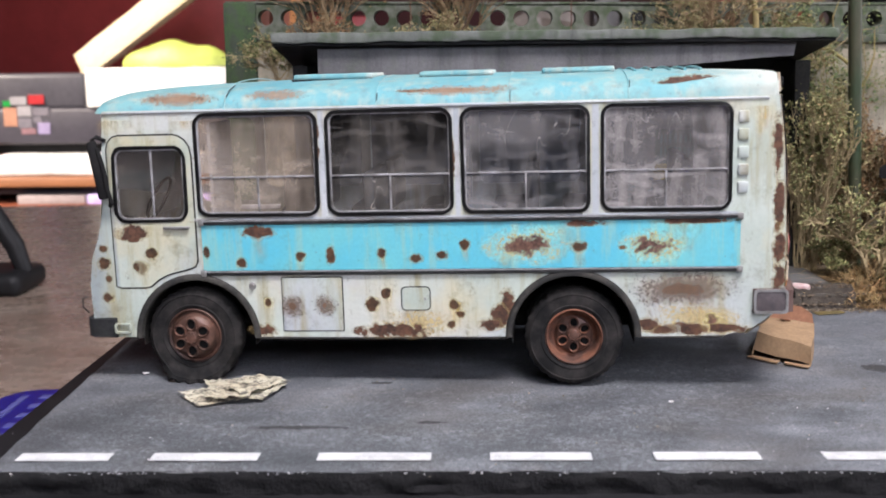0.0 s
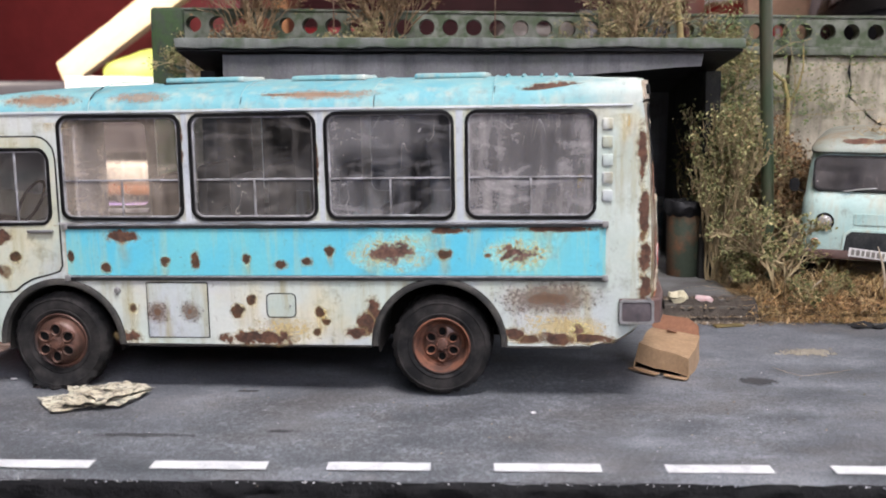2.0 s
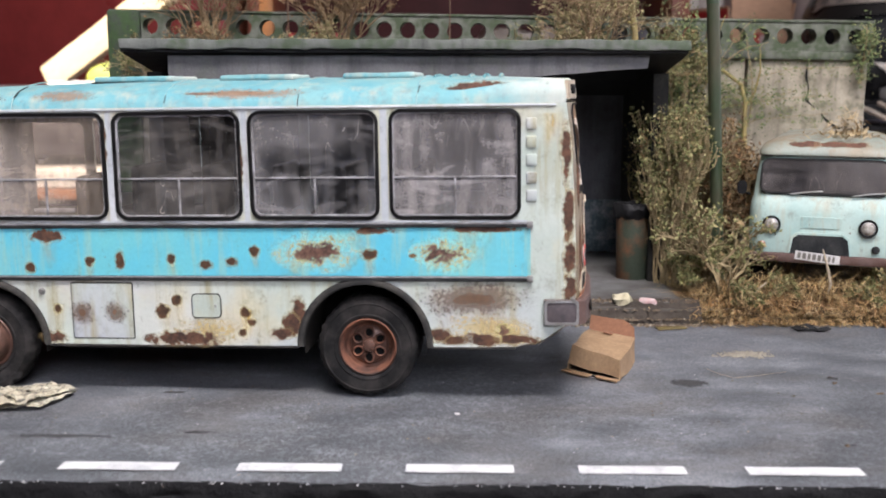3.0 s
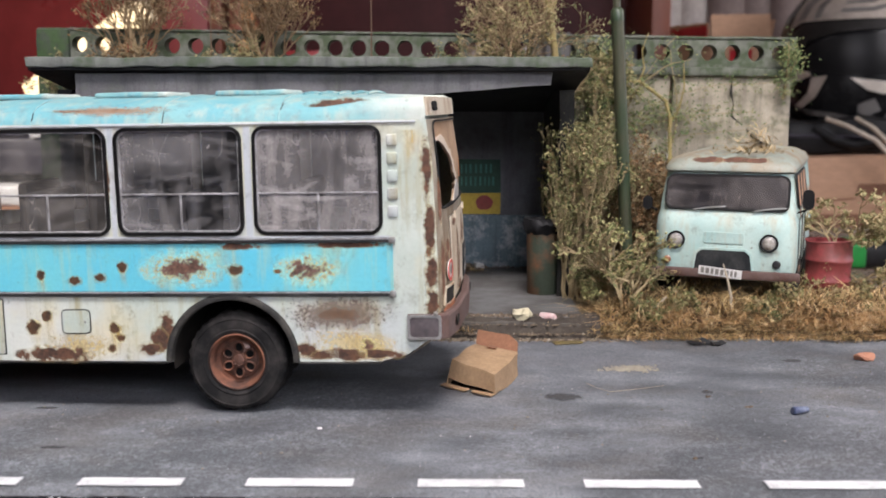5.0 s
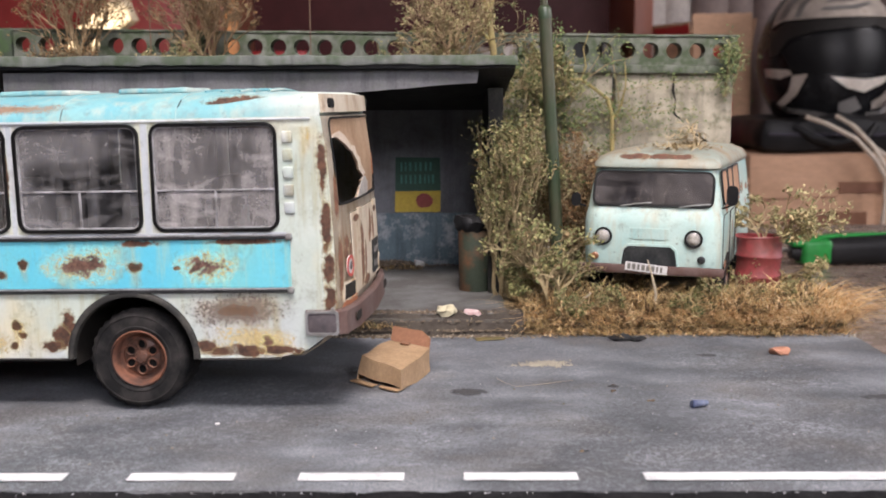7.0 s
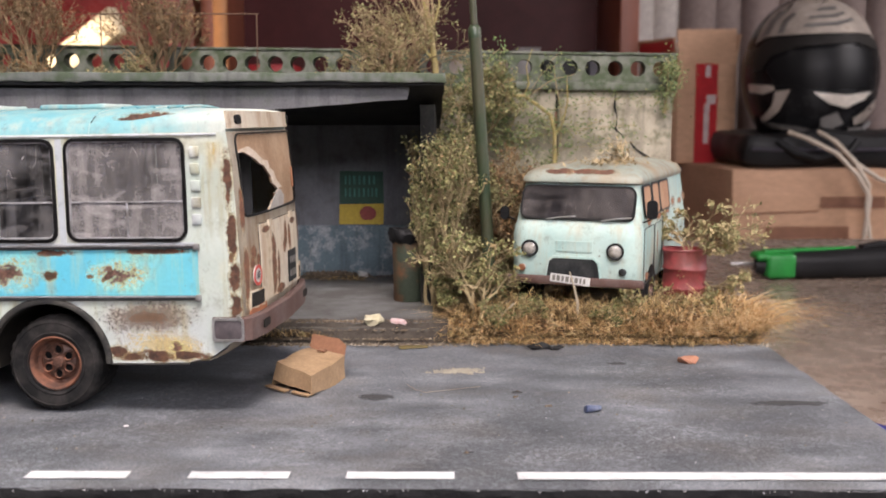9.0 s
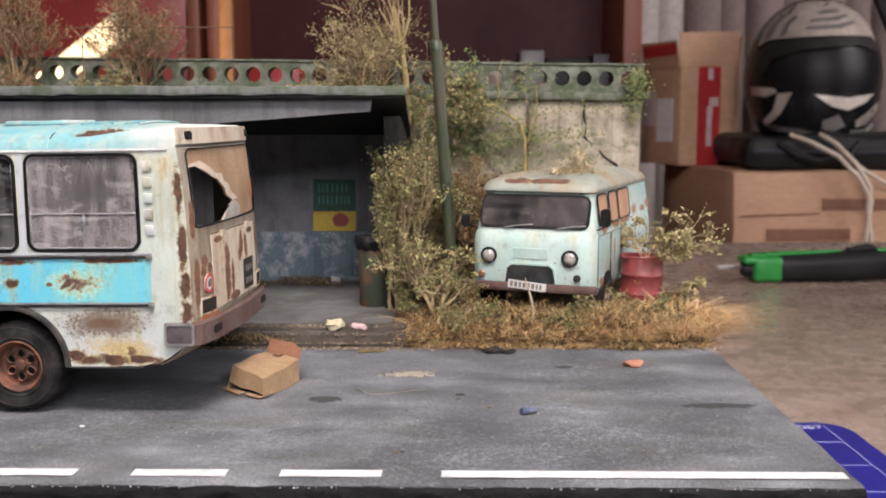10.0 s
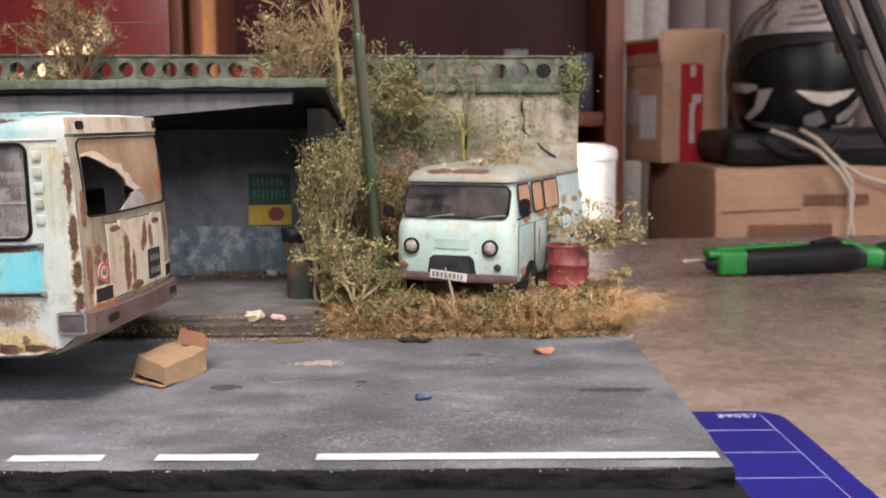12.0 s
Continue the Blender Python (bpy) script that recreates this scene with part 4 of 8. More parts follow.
part("dado", dado, M["dado"], shelter, "flaking blue-grey painted dado")
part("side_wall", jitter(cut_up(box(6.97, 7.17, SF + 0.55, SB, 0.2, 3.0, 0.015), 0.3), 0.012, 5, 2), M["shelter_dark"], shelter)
part("side_wall", box(0.3, 0.5, SF + 0.55, SB, 0.2, 3.0, 0.015), M["shelter_shade"], shelter)


def sloped_slab(xa, xb, xc, xd, yf, yb, zf, zb, th):
    """A slab from a wide front edge (xa to xb) to a narrower back edge (xc to xd)."""
    b = bmesh.new()
    v = [b.verts.new(p) for p in ((xa, yf, zf), (xb, yf, zf), (xd, yb, zb), (xc, yb, zb),
                                  (xa, yf, zf - th), (xb, yf, zf - th), (xd, yb, zb - th), (xc, yb, zb - th))]
    for q in ((0, 1, 2, 3), (7, 6, 5, 4), (0, 4, 5, 1), (1, 5, 6, 2), (2, 6, 7, 3), (3, 7, 4, 0)):
        b.faces.new([v[k] for k in q])
    return b


part("roof", jitter(cut_up(sloped_slab(0.14, 7.3, 0.2, 7.22, SF + 0.03, SB + 0.25, 3.37, 2.78, 0.13), 0.3), 0.012, 4, 2), M["shelter_shade"], shelter, smooth=40)
fas = jitter(cut_up(box(0.12, 7.32, SF - 0.02, SF + 0.12, 3.275, 3.4, 0.015), 0.09), 0.022, 6, 5)
part("fascia", fas, M["fascia"], shelter, "chipped mossy front edge of the roof", smooth=40)
beam = bmesh.new()
bz = [beam.verts.new(p) for p in ((0.7, SF + 0.14, 2.58), (6.8, SF + 0.14, 3.06), (6.83, SF + 0.14, 3.24), (0.7, SF + 0.14, 3.2),
                                  (0.7, SF + 0.4, 2.58), (6.8, SF + 0.4, 3.06), (6.83, SF + 0.4, 3.2), (0.7, SF + 0.4, 3.18))]
for q in ((0, 1, 2, 3), (7, 6, 5, 4), (0, 4, 5, 1), (1, 5, 6, 2), (2, 6, 7, 3), (3, 7, 4, 0)):
    beam.faces.new([bz[k] for k in q])
part("beam", jitter(cut_up(beam, 0.25), 0.012, 7, 3), M["shelter"], shelter, "grey concrete roof beam", smooth=40)

poster = thing("poster", 5.95, SB - 0.02, 1.52, 0, "torn green and yellow poster on the shelter wall", "poster")
part("sheet_top", plate([(-0.36, -0.1), (0.36, -0.09), (0.35, 0.43), (-0.35, 0.44)], [], 0.008), M["poster_green"], poster)
part("sheet_bottom", plate([(-0.37, -0.43), (0.355, -0.43), (0.36, -0.094), (-0.36, -0.104)], [], 0.008), M["poster_yellow"], poster)
part("fruit", plate(blob(0.13, 0.12, 20, 3, 0.1), [], 0.006, Matrix.Translation((0.1, -0.006, -0.25))), M["poster_red"], poster)
p_rnd = random.Random(3)
for r in range(2):
    px = -0.27
    while px < 0.26:
        w = p_rnd.uniform(0.04, 0.07)
        part("lettering_bar", plate([(px, 0.02 + 0.2 * r), (px + w * 0.5, 0.02 + 0.2 * r), (px + w * 0.5, 0.16 + 0.2 * r), (px, 0.16 + 0.2 * r)], [], 0.005,
             Matrix.Translation((0, -0.005, 0))), M["poster_letter"], poster, smooth=0)
        px += w + 0.02

rail = thing("pipe_rail", 0, 7.3, 0, 0, "thin rusty pipe rail above the shelter", "rail")
part("top_rail", tube([(1.6, 0, 4.47), (3.0, 0.0, 4.475), (4.3, 0, 4.47)], 0.011, 6), M["rail_brown"], rail)
for px in (1.75, 4.27):
    part("post", tube([(px, 0, 4.47), (px, 0.0, 2.7)], 0.011, 6), M["rail_brown"], rail)
part("brace", tube([(3.0, 0, 4.44), (2.45, 0.02, 3.3)], 0.01, 6), M["rail_brown"], rail)

# ---- the bus ----
BUS_PITCH = -1.0
PIV = 2.4
bus = new("bus")
bus.empty_display_size = 0.005
bus.matrix_world = pose(0, 0.10 * U, 0, 0, 0, -4.3)
tagged(bus, "derelict rusty blue and white bus with a flat front tyre", "bus")
body = new("body")
body.empty_display_size = 0.005
body.parent = bus
body.matrix_local = pose(PIV * U, 0, 0, 0, BUS_PITCH, 0) @ pose(-PIV * U, 0, 0)
BW = 2.4


def bpart(name, bm, material, label="", smooth=30.0):
    return part(name, bm, material, body, label, smooth)


def arch(cx, r, n=16, z=0.48):
    return [(cx + r * math.cos(math.pi * (1 - k / n)), 0.49 + r * math.sin(math.pi * (1 - k / n))) for k in range(n + 1)]


WINDOWS = [(0.166, 1.285), (1.395, 2.52), (2.627, 3.748), (3.868, 4.985)]
WZ0, WZ1 = 1.65, 2.575
win_loops = [rounded(a, c, WZ0, WZ1, 0.09) for a, c in WINDOWS]
door_win = rounded(-0.638, 0.04, 1.61, 2.29, 0.1)
F_ARCH, R_ARCH = 0.07, 3.6
outline = [(-0.95, 0.62), (-0.91, 0.49)] + [(F_ARCH - 0.55, 0.49)] + arch(F_ARCH, 0.55)[1:-1] + [(F_ARCH + 0.55, 0.49)]
outline += [(R_ARCH - 0.56, 0.475)] + arch(R_ARCH, 0.56)[1:-1] + [(R_ARCH + 0.56, 0.48), (4.95, 0.49), (5.2, 0.56), (5.4, 0.7),
            (5.47, 0.95), (5.475, 1.4), (5.44, 2.2), (5.39, 2.63), (-0.71, 2.63), (-0.745, 2.2), (-0.78, 1.7), (-0.84, 1.45), (-0.92, 1.25), (-0.955, 1.0)]
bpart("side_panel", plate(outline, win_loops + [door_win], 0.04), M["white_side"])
far_door_win = rounded(-0.64, 0.06, 1.5, 2.45, 0.1)
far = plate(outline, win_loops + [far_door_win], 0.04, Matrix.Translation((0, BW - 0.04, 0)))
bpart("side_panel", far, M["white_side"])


def front_x(z):
    pts = [(0.49, -0.91), (0.62, -0.95), (1.0, -0.955), (1.25, -0.92), (1.45, -0.84), (1.7, -0.78), (2.2, -0.745), (2.63, -0.71)]
    for (a, xa), (c, xc) in zip(pts, pts[1:]):
        if z <= c:
            return xa + (xc - xa) * max(0, (z - a) / (c - a))
    return pts[-1][1]


def rear_x(z):
    pts = [(0.48, 5.1), (0.6, 5.3), (0.75, 5.43), (1.0, 5.475), (1.4, 5.475), (2.2, 5.44), (2.63, 5.39), (2.95, 5.36)]
    for (a, xa), (c, xc) in zip(pts, pts[1:]):
        if z <= c:
            return xa + (xc - xa) * max(0, (z - a) / (c - a))
    return pts[-1][1]


def curved_end(xf, bulge, zs, holes_y=None, thick=0.03):
    """An end wall across the bus that bows out by bulge in its middle."""
    b = bmesh.new()
    ys = [BW * k / 16 for k in range(17)]
    g = [[b.verts.new((xf(z) + bulge * (1 - (2 * y / BW - 1) ** 4), y, z)) for y in ys] for z in zs]
    for p, q, z in zip(g, g[1:], zs):
        for i in range(16):
            if holes_y and holes_y[2] <= z < holes_y[3] and holes_y[0] <= ys[i] and ys[i + 1] <= holes_y[1]:
                continue
            b.faces.new((p[i], p[i + 1], q[i + 1], q[i]))
    bmesh.ops.solidify(b, geom=b.faces[:], thickness=thick)
    return b


R_BULGE = 0.1
rear_zs = [0.5, 0.62, 0.75, 0.9, 1.0, 1.2, 1.4, 1.6, 1.72, 1.84, 1.95, 2.1, 2.3, 2.5, 2.6, 2.63]
bpart("rear_panel", curved_end(rear_x, R_BULGE, rear_zs, (0.13, 2.27, 1.83, 2.59)), M["rear_paint"], "rust-stained rear panel", 40)
bpart("front_panel", curved_end(front_x, -0.07, [0.5, 0.62, 0.8, 1.0, 1.25, 1.45, 1.6, 2.0, 2.4, 2.63], (0.1, 2.3, 1.44, 2.35)), M["white_side"])
b = bmesh.new()
g = [[b.verts.new((front_x(z) - 0.045 * (1 - (2 * y / BW - 1) ** 4), y, z)) for y in [0.1 + 2.2 * k / 12 for k in range(13)]] for z in (1.45, 1.7, 2.0, 2.4)]
for p, q in zip(g, g[1:]):
    for i in range(12):
        b.faces.new((p[i], p[i + 1], q[i + 1], q[i]))
bpart("windscreen", b, M["glass_far"], "dusty windscreen", 40).visible_shadow = False


# roof: sections along the bus, rounded at the sides, drooping in front and box-like at the back
def roof_profile(top, square=0.0):
    half = [(0.0, 2.61), (0.015, 2.66), (0.06, 2.727), (0.15, 2.784), (0.32, 2.828), (0.6, 2.862), (0.9, 2.878), (1.2, 2.884)]
    boxy = [(0.0, 2.61), (0.002, 2.7), (0.01, 2.775), (0.05, 2.812), (0.14, 2.83), (0.5, 2.842), (0.9, 2.848), (1.2, 2.85)]
    pts = [(y + (u - y) * square, 2.61 + (z + (w - z) * square - 2.61) * top) for (y, z), (u, w) in zip(half, boxy)]
    return pts + [(BW - y, z) for y, z in pts[-2::-1]]


roof_bm = bmesh.new()
secs = []
for x, top, sq, inset in ((-0.79, 0.25, 0, 0.04), (-0.74, 0.52, 0, 0.02), (-0.62, 0.7, 0, 0.0), (-0.4, 0.79, 0, 0), (0.0, 0.86, 0, 0), (0.5, 0.9, 0, 0), (1.0, 0.95, 0, 0), (1.5, 1, 0, 0), (2.3, 1, 0, 0), (3.1, 1, 0, 0),
                          (3.9, 1.0, 0, 0), (4.5, 1.0, 0.1, 0), (4.75, 1.0, 0.3, 0), (5.0, 1.0, 0.65, 0), (5.2, 1.0, 0.95, 0), (5.34, 0.96, 1, 0.0), (5.375, 0.85, 1, 0.0), (5.38, 0.3, 1, 0.0)):
    secs.append([roof_bm.verts.new((x + R_BULGE * (1 - (2 * y / BW - 1) ** 4) * (1 if x > 5.3 else (-0.6 if x < -0.5 else 0)), inset + y * (BW - 2 * inset) / BW, z + 0.008 * noise.noise(Vector((x * 2, y * 2, 0))))) for y, z in roof_profile(top, sq)])
for p, q in zip(secs, secs[1:]):
    for i in range(len(p) - 1):
        roof_bm.faces.new((p[i], p[i + 1], q[i + 1], q[i]))
roof_bm.faces.new(secs[0])
roof_bm.faces.new(secs[-1][::-1])
roof = bpart("roof", roof_bm, M["roof_blue"], "faded pale blue roof with rust patches", 50)
for hx, hy, hw in ((1.34, 0.75, 0.39), (2.53, 0.75, 0.35), (3.68, 0.75, 0.34)):
    hb = box(hx - hw, hx + hw, hy - 0.1, hy + 0.62, 2.86, 2.915, 0.022)
    hatch = part("roof_hatch", jitter(cut_up(hb, 0.15), 0.008, int(hx * 10), 4), M["roof_blue"], roof)
    part("hatch_gap", box(hx - hw - 0.01, hx + hw + 0.01, hy - 0.11, hy + 0.63, 2.84, 2.866), M["black_trim"], hatch)
for rx in (0.45, 1.85, 3.05, 4.1):
    part("roof_seam", tube([(rx, y, z + 0.004) for y, z in roof_profile(1.0)], 0.006, 5), M["roof_blue"], roof)
for rx in (4.2, 4.36, 4.52, 4.66, 4.8):
    part("roof_rib", tube([(rx + 0.02 * noise.noise(Vector((rx * 5, y * 2, 1))), y, z + 0.006) for y, z in roof_profile(1.0)[5:-5]], 0.014, 6), M["roof_blue"], roof)
for rx, ya, yb in ((0.45, 2, 5), (1.85, 1, 3), (3.05, 0, 3), (4.1, 2, 4)):
    part("roof_crack", tube([(rx + 0.06 * (y - 0.1) + 0.012, y, z + 0.006) for y, z in roof_profile(1.0)[ya:yb]], 0.005, 5), M["black_trim"], roof, "dark crack along the roof seam")
bpart("gutter", box(-0.7, 5.3, -0.018, 0.01, 2.604, 2.622, 0.006), M["pillar"])

# belt panel and mouldings
bpart("belt_panel", plate([(0.165, 1.12), (5.08, 1.12), (5.08, 1.565), (0.165, 1.565)], [], 0.012, Matrix.Translation((0, -0.008, 0))), M["blue_side"], "bright blue painted belt panel with rust spots")
for mz in (1.105, 1.583):
    bpart("moulding", box(0.15, 5.09, -0.032, 0.0, mz - 0.022, mz + 0.022, 0.009), M["moulding"])
    bpart("moulding_bead", box(0.18, 5.06, -0.036, -0.02, mz + 0.008, mz + 0.02, 0.003), M["frame_grey"])
    for mx in (0.17, 5.075):
        bpart("moulding_cap", box(mx - 0.028, mx + 0.028, -0.042, 0.0, mz - 0.03, mz + 0.03, 0.012), M["chrome_dirty"])


def window_unit(name, loop, x_a, x_c, z_a, z_c, bar_z=None, posts=(), glass="glass"):
    """A window with its rubber seal, bright inner frame, bars and pane."""
    unit = new(name)
    unit.empty_display_size = 0.005
    unit.parent = body
    part("seal", jitter(ring_plate(grow(loop, 0.018), grow(loop, -0.013), 0.04, -0.02), 0.011, int(x_a * 10) + 3, 9), M["seal_rubber"], unit, "cracked black rubber seal")
    part("window_frame", jitter(ring_plate(grow(loop, -0.012), grow(loop, -0.026), 0.025, -0.006), 0.005, int(x_a * 10) + 8, 11), M["frame_grey"], unit)
    if bar_z:
        part("sash_bar", box(x_a + 0.02, x_c - 0.02, 0.0, 0.022, bar_z - 0.008, bar_z + 0.008, 0.003), M["frame_grey"], unit)
    for px in posts:
        part("sash_post", box(px - 0.009, px + 0.009, 0.0, 0.02, z_a + 0.02, bar_z or z_c - 0.02, 0.004), M["frame_grey"], unit)
    pane = part("pane", plate(grow(loop, -0.015), [], 0, Matrix.Translation((0, 0.014, 0))), M[glass], unit, "dusty streaked glass")
    pane.visible_shadow = False
    return unit


for (a, c), loop, kind in zip(WINDOWS, win_loops, ("glass_brown", "glass_clear", "glass", "glass_grey")):
    window_unit("window", loop, a, c, WZ0, WZ1, 2.0, ((a + c) / 2,), kind)
for loop in win_loops + [far_door_win]:
    fp = bpart("far_pane", plate(grow(loop, -0.005), [], 0, Matrix.Translation((0, BW - 0.02, 0))), M["glass_far"], "dusty glass")
    fp.visible_shadow = False

# driver's door
DOOR_LINE = [(-0.69, 0.99), (-0.65, 0.975), (-0.42, 0.975), (-0.36, 0.985), (-0.28, 1.05), (-0.18, 1.1), (0.02, 1.15), (0.08, 1.17), (0.105, 1.22), (0.105, 2.2), (0.09, 2.29), (0.05, 2.35), (0.0, 2.385), (-0.06, 2.4), (-0.58, 2.4), (-0.63, 2.385), (-0.67, 2.345), (-0.69, 2.28)]
door = bpart("door", plate(DOOR_LINE, [grow(door_win, 0.004)], 0.012,
             Matrix.Translation((0, -0.01, 0))), M["white_side"], "pale rust-spotted driver's door")
window_unit("door_window", door_win, -0.638, 0.04, 1.61, 2.29, None, (-0.28,), "glass_warm")
part("door_handle", box(-0.19, 0.06, -0.05, -0.01, 1.53, 1.555, 0.008), M["chrome_dirty"], door)
part("door_seal", ring_plate(grow(DOOR_LINE, 0.015), grow(DOOR_LINE, 0.0), 0.006, -0.004), M["black_trim"], door)

# flaps low on the side
for nm, a, c, za, zc, lab in (("side_hatch", 0.905, 1.47, 0.55, 1.052, "pale square hatch with rust stains"), ("fuel_flap", 2.03, 2.287, 0.745, 0.952, "small white fuel flap")):
    fl = rounded(a, c, za, zc, 0.006 if nm == "side_hatch" else 0.035, 3)
    flap = bpart(nm, plate(fl, [], 0.012, Matrix.Translation((0, -0.01, 0))), M["white_side"], lab)
    part("hatch_gap", ring_plate(grow(fl, 0.011), grow(fl, 0.0), 0.005, -0.003), M["black_trim"], flap)
    part("catch", box(c - 0.05, c - 0.03, -0.02, -0.008, (za + zc) / 2 - 0.012, (za + zc) / 2 + 0.012, 0.004), M["chrome_dirty"], flap)
bpart("filler_cap", lathe([(0, -0.03), (0.022, -0.03), (0.028, -0.01), (0.035, 0.0)], 14, "Y"), M["chrome_dirty"]).location = (0.62 * U, 0, 0.98 * U)
for k in range(5):
    lz = 2.5 - 0.155 * k
    lb = box(5.045, 5.135, -0.03, 0.0, lz - 0.095, lz + 0.005, 0.012)
    for v in lb.verts:
        if v.co.y < -0.005 and v.co.z < lz - 0.05:
            v.co.y += 0.008
    bpart("vent_louvre", lb, M["white_side"], smooth=30)


def arch_trim(cx, r, name="wheel_arch"):
    b = bmesh.new()
    prof = [(0.0, 0.03), (0.012, -0.022), (0.045, -0.03), (0.062, -0.02), (0.068, 0.0)]
    rings = []
    for k in range(25):
        a = math.pi * (1.005 - 1.01 * k / 24)
        rings.append([b.verts.new((cx + (r - 0.01 + d) * math.cos(a), y, 0.49 + (r - 0.01 + d) * math.sin(a))) for d, y in prof])
    for p, q in zip(rings, rings[1:]):
        for i in range(len(prof) - 1):
            b.faces.new((p[i], p[i + 1], q[i + 1], q[i]))
    bpart(name, b, M["arch_lip"], "dirty dark rubber wheel-arch lip", 50)
    w = bmesh.new()
    rings = []
    for k in range(19):
        a = math.pi * (1.05 - 1.1 * k / 18)
        rings.append([w.verts.new((cx + r * math.cos(a), y, 0.49 + r * math.sin(a))) for y in (0.03, 0.75)])
    for p, q in zip(rings, rings[1:]):
        w.faces.new((p[0], p[1], q[1], q[0]))
    w.faces.new([r_[1] for r_ in rings])
    bpart("wheel_well", w, M["underbody"], smooth=50)


arch_trim(F_ARCH, 0.55)
arch_trim(R_ARCH, 0.56)

# floor, underside and cabin
# Dark strips painted in for shading and rust along the skirt's lower edge
for ea, ec in ((0.66, 3.0), (4.2, 4.95)):
    bpart("skirt_edge", box(ea, ec, -0.005, 0.035, 0.464, 0.484, 0.005), M["arch_lip"])
bpart("underside", box(0.75, 2.95, 0.12, BW - 0.12, 0.42, 0.62), M["underbody"])
bpart("underside", box(4.25, 5.2, 0.12, BW - 0.12, 0.55, 0.75), M["underbody"])
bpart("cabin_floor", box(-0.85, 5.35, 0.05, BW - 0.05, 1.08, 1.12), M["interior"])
bpart("chassis_rail", box(-0.7, 5.2, 0.75, 0.9, 0.5, 0.66), M["underbody"])
bpart("chassis_rail", box(-0.7, 5.2, 1.5, 1.65, 0.5, 0.66), M["underbody"])
bpart("axle", tube([(0.0, 0.3, 0.48), (0.0, 2.1, 0.48)], 0.07, 10), M["underbody"])
bpart("axle", tube([(3.6, 0.3, 0.5), (3.6, 2.1, 0.5)], 0.09, 10), M["underbody"])
for sx in (0.95, 1.7, 2.45, 3.2, 3.95, 4.7):
    for sy in (0.12, 1.45):
        seat = new("passenger_seat")
        seat.empty_display_size = 0.005
        seat.parent = body
        part("seat_cushion", box(sx - 0.4, sx, sy, sy + 0.82, 1.4, 1.54, 0.05), M["seat"], seat)
        part("backrest", box(sx - 0.02, sx + 0.1, sy, sy + 0.82, 1.5, 2.02, 0.05), M["seat"], seat)
bpart("partition", box(0.24, 0.27, 0.1, 0.75, 1.12, 2.5), M["partition_grey"], "grey panel behind the driver's seat")
bpart("loose_slat", box(0.45, 0.85, 0.3, 0.34, 1.66, 1.71, 0.01), M["frame_grey"])
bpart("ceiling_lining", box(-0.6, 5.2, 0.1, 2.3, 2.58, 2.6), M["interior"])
bpart("steering_wheel", tube([(-0.45 + 0.1 * math.sin(a), 0.6 + 0.22 * math.cos(a), 1.75 + 0.2 * math.sin(a)) for a in [2 * math.pi * k / 16 for k in range(17)]], 0.015, 6), M["black_trim"])

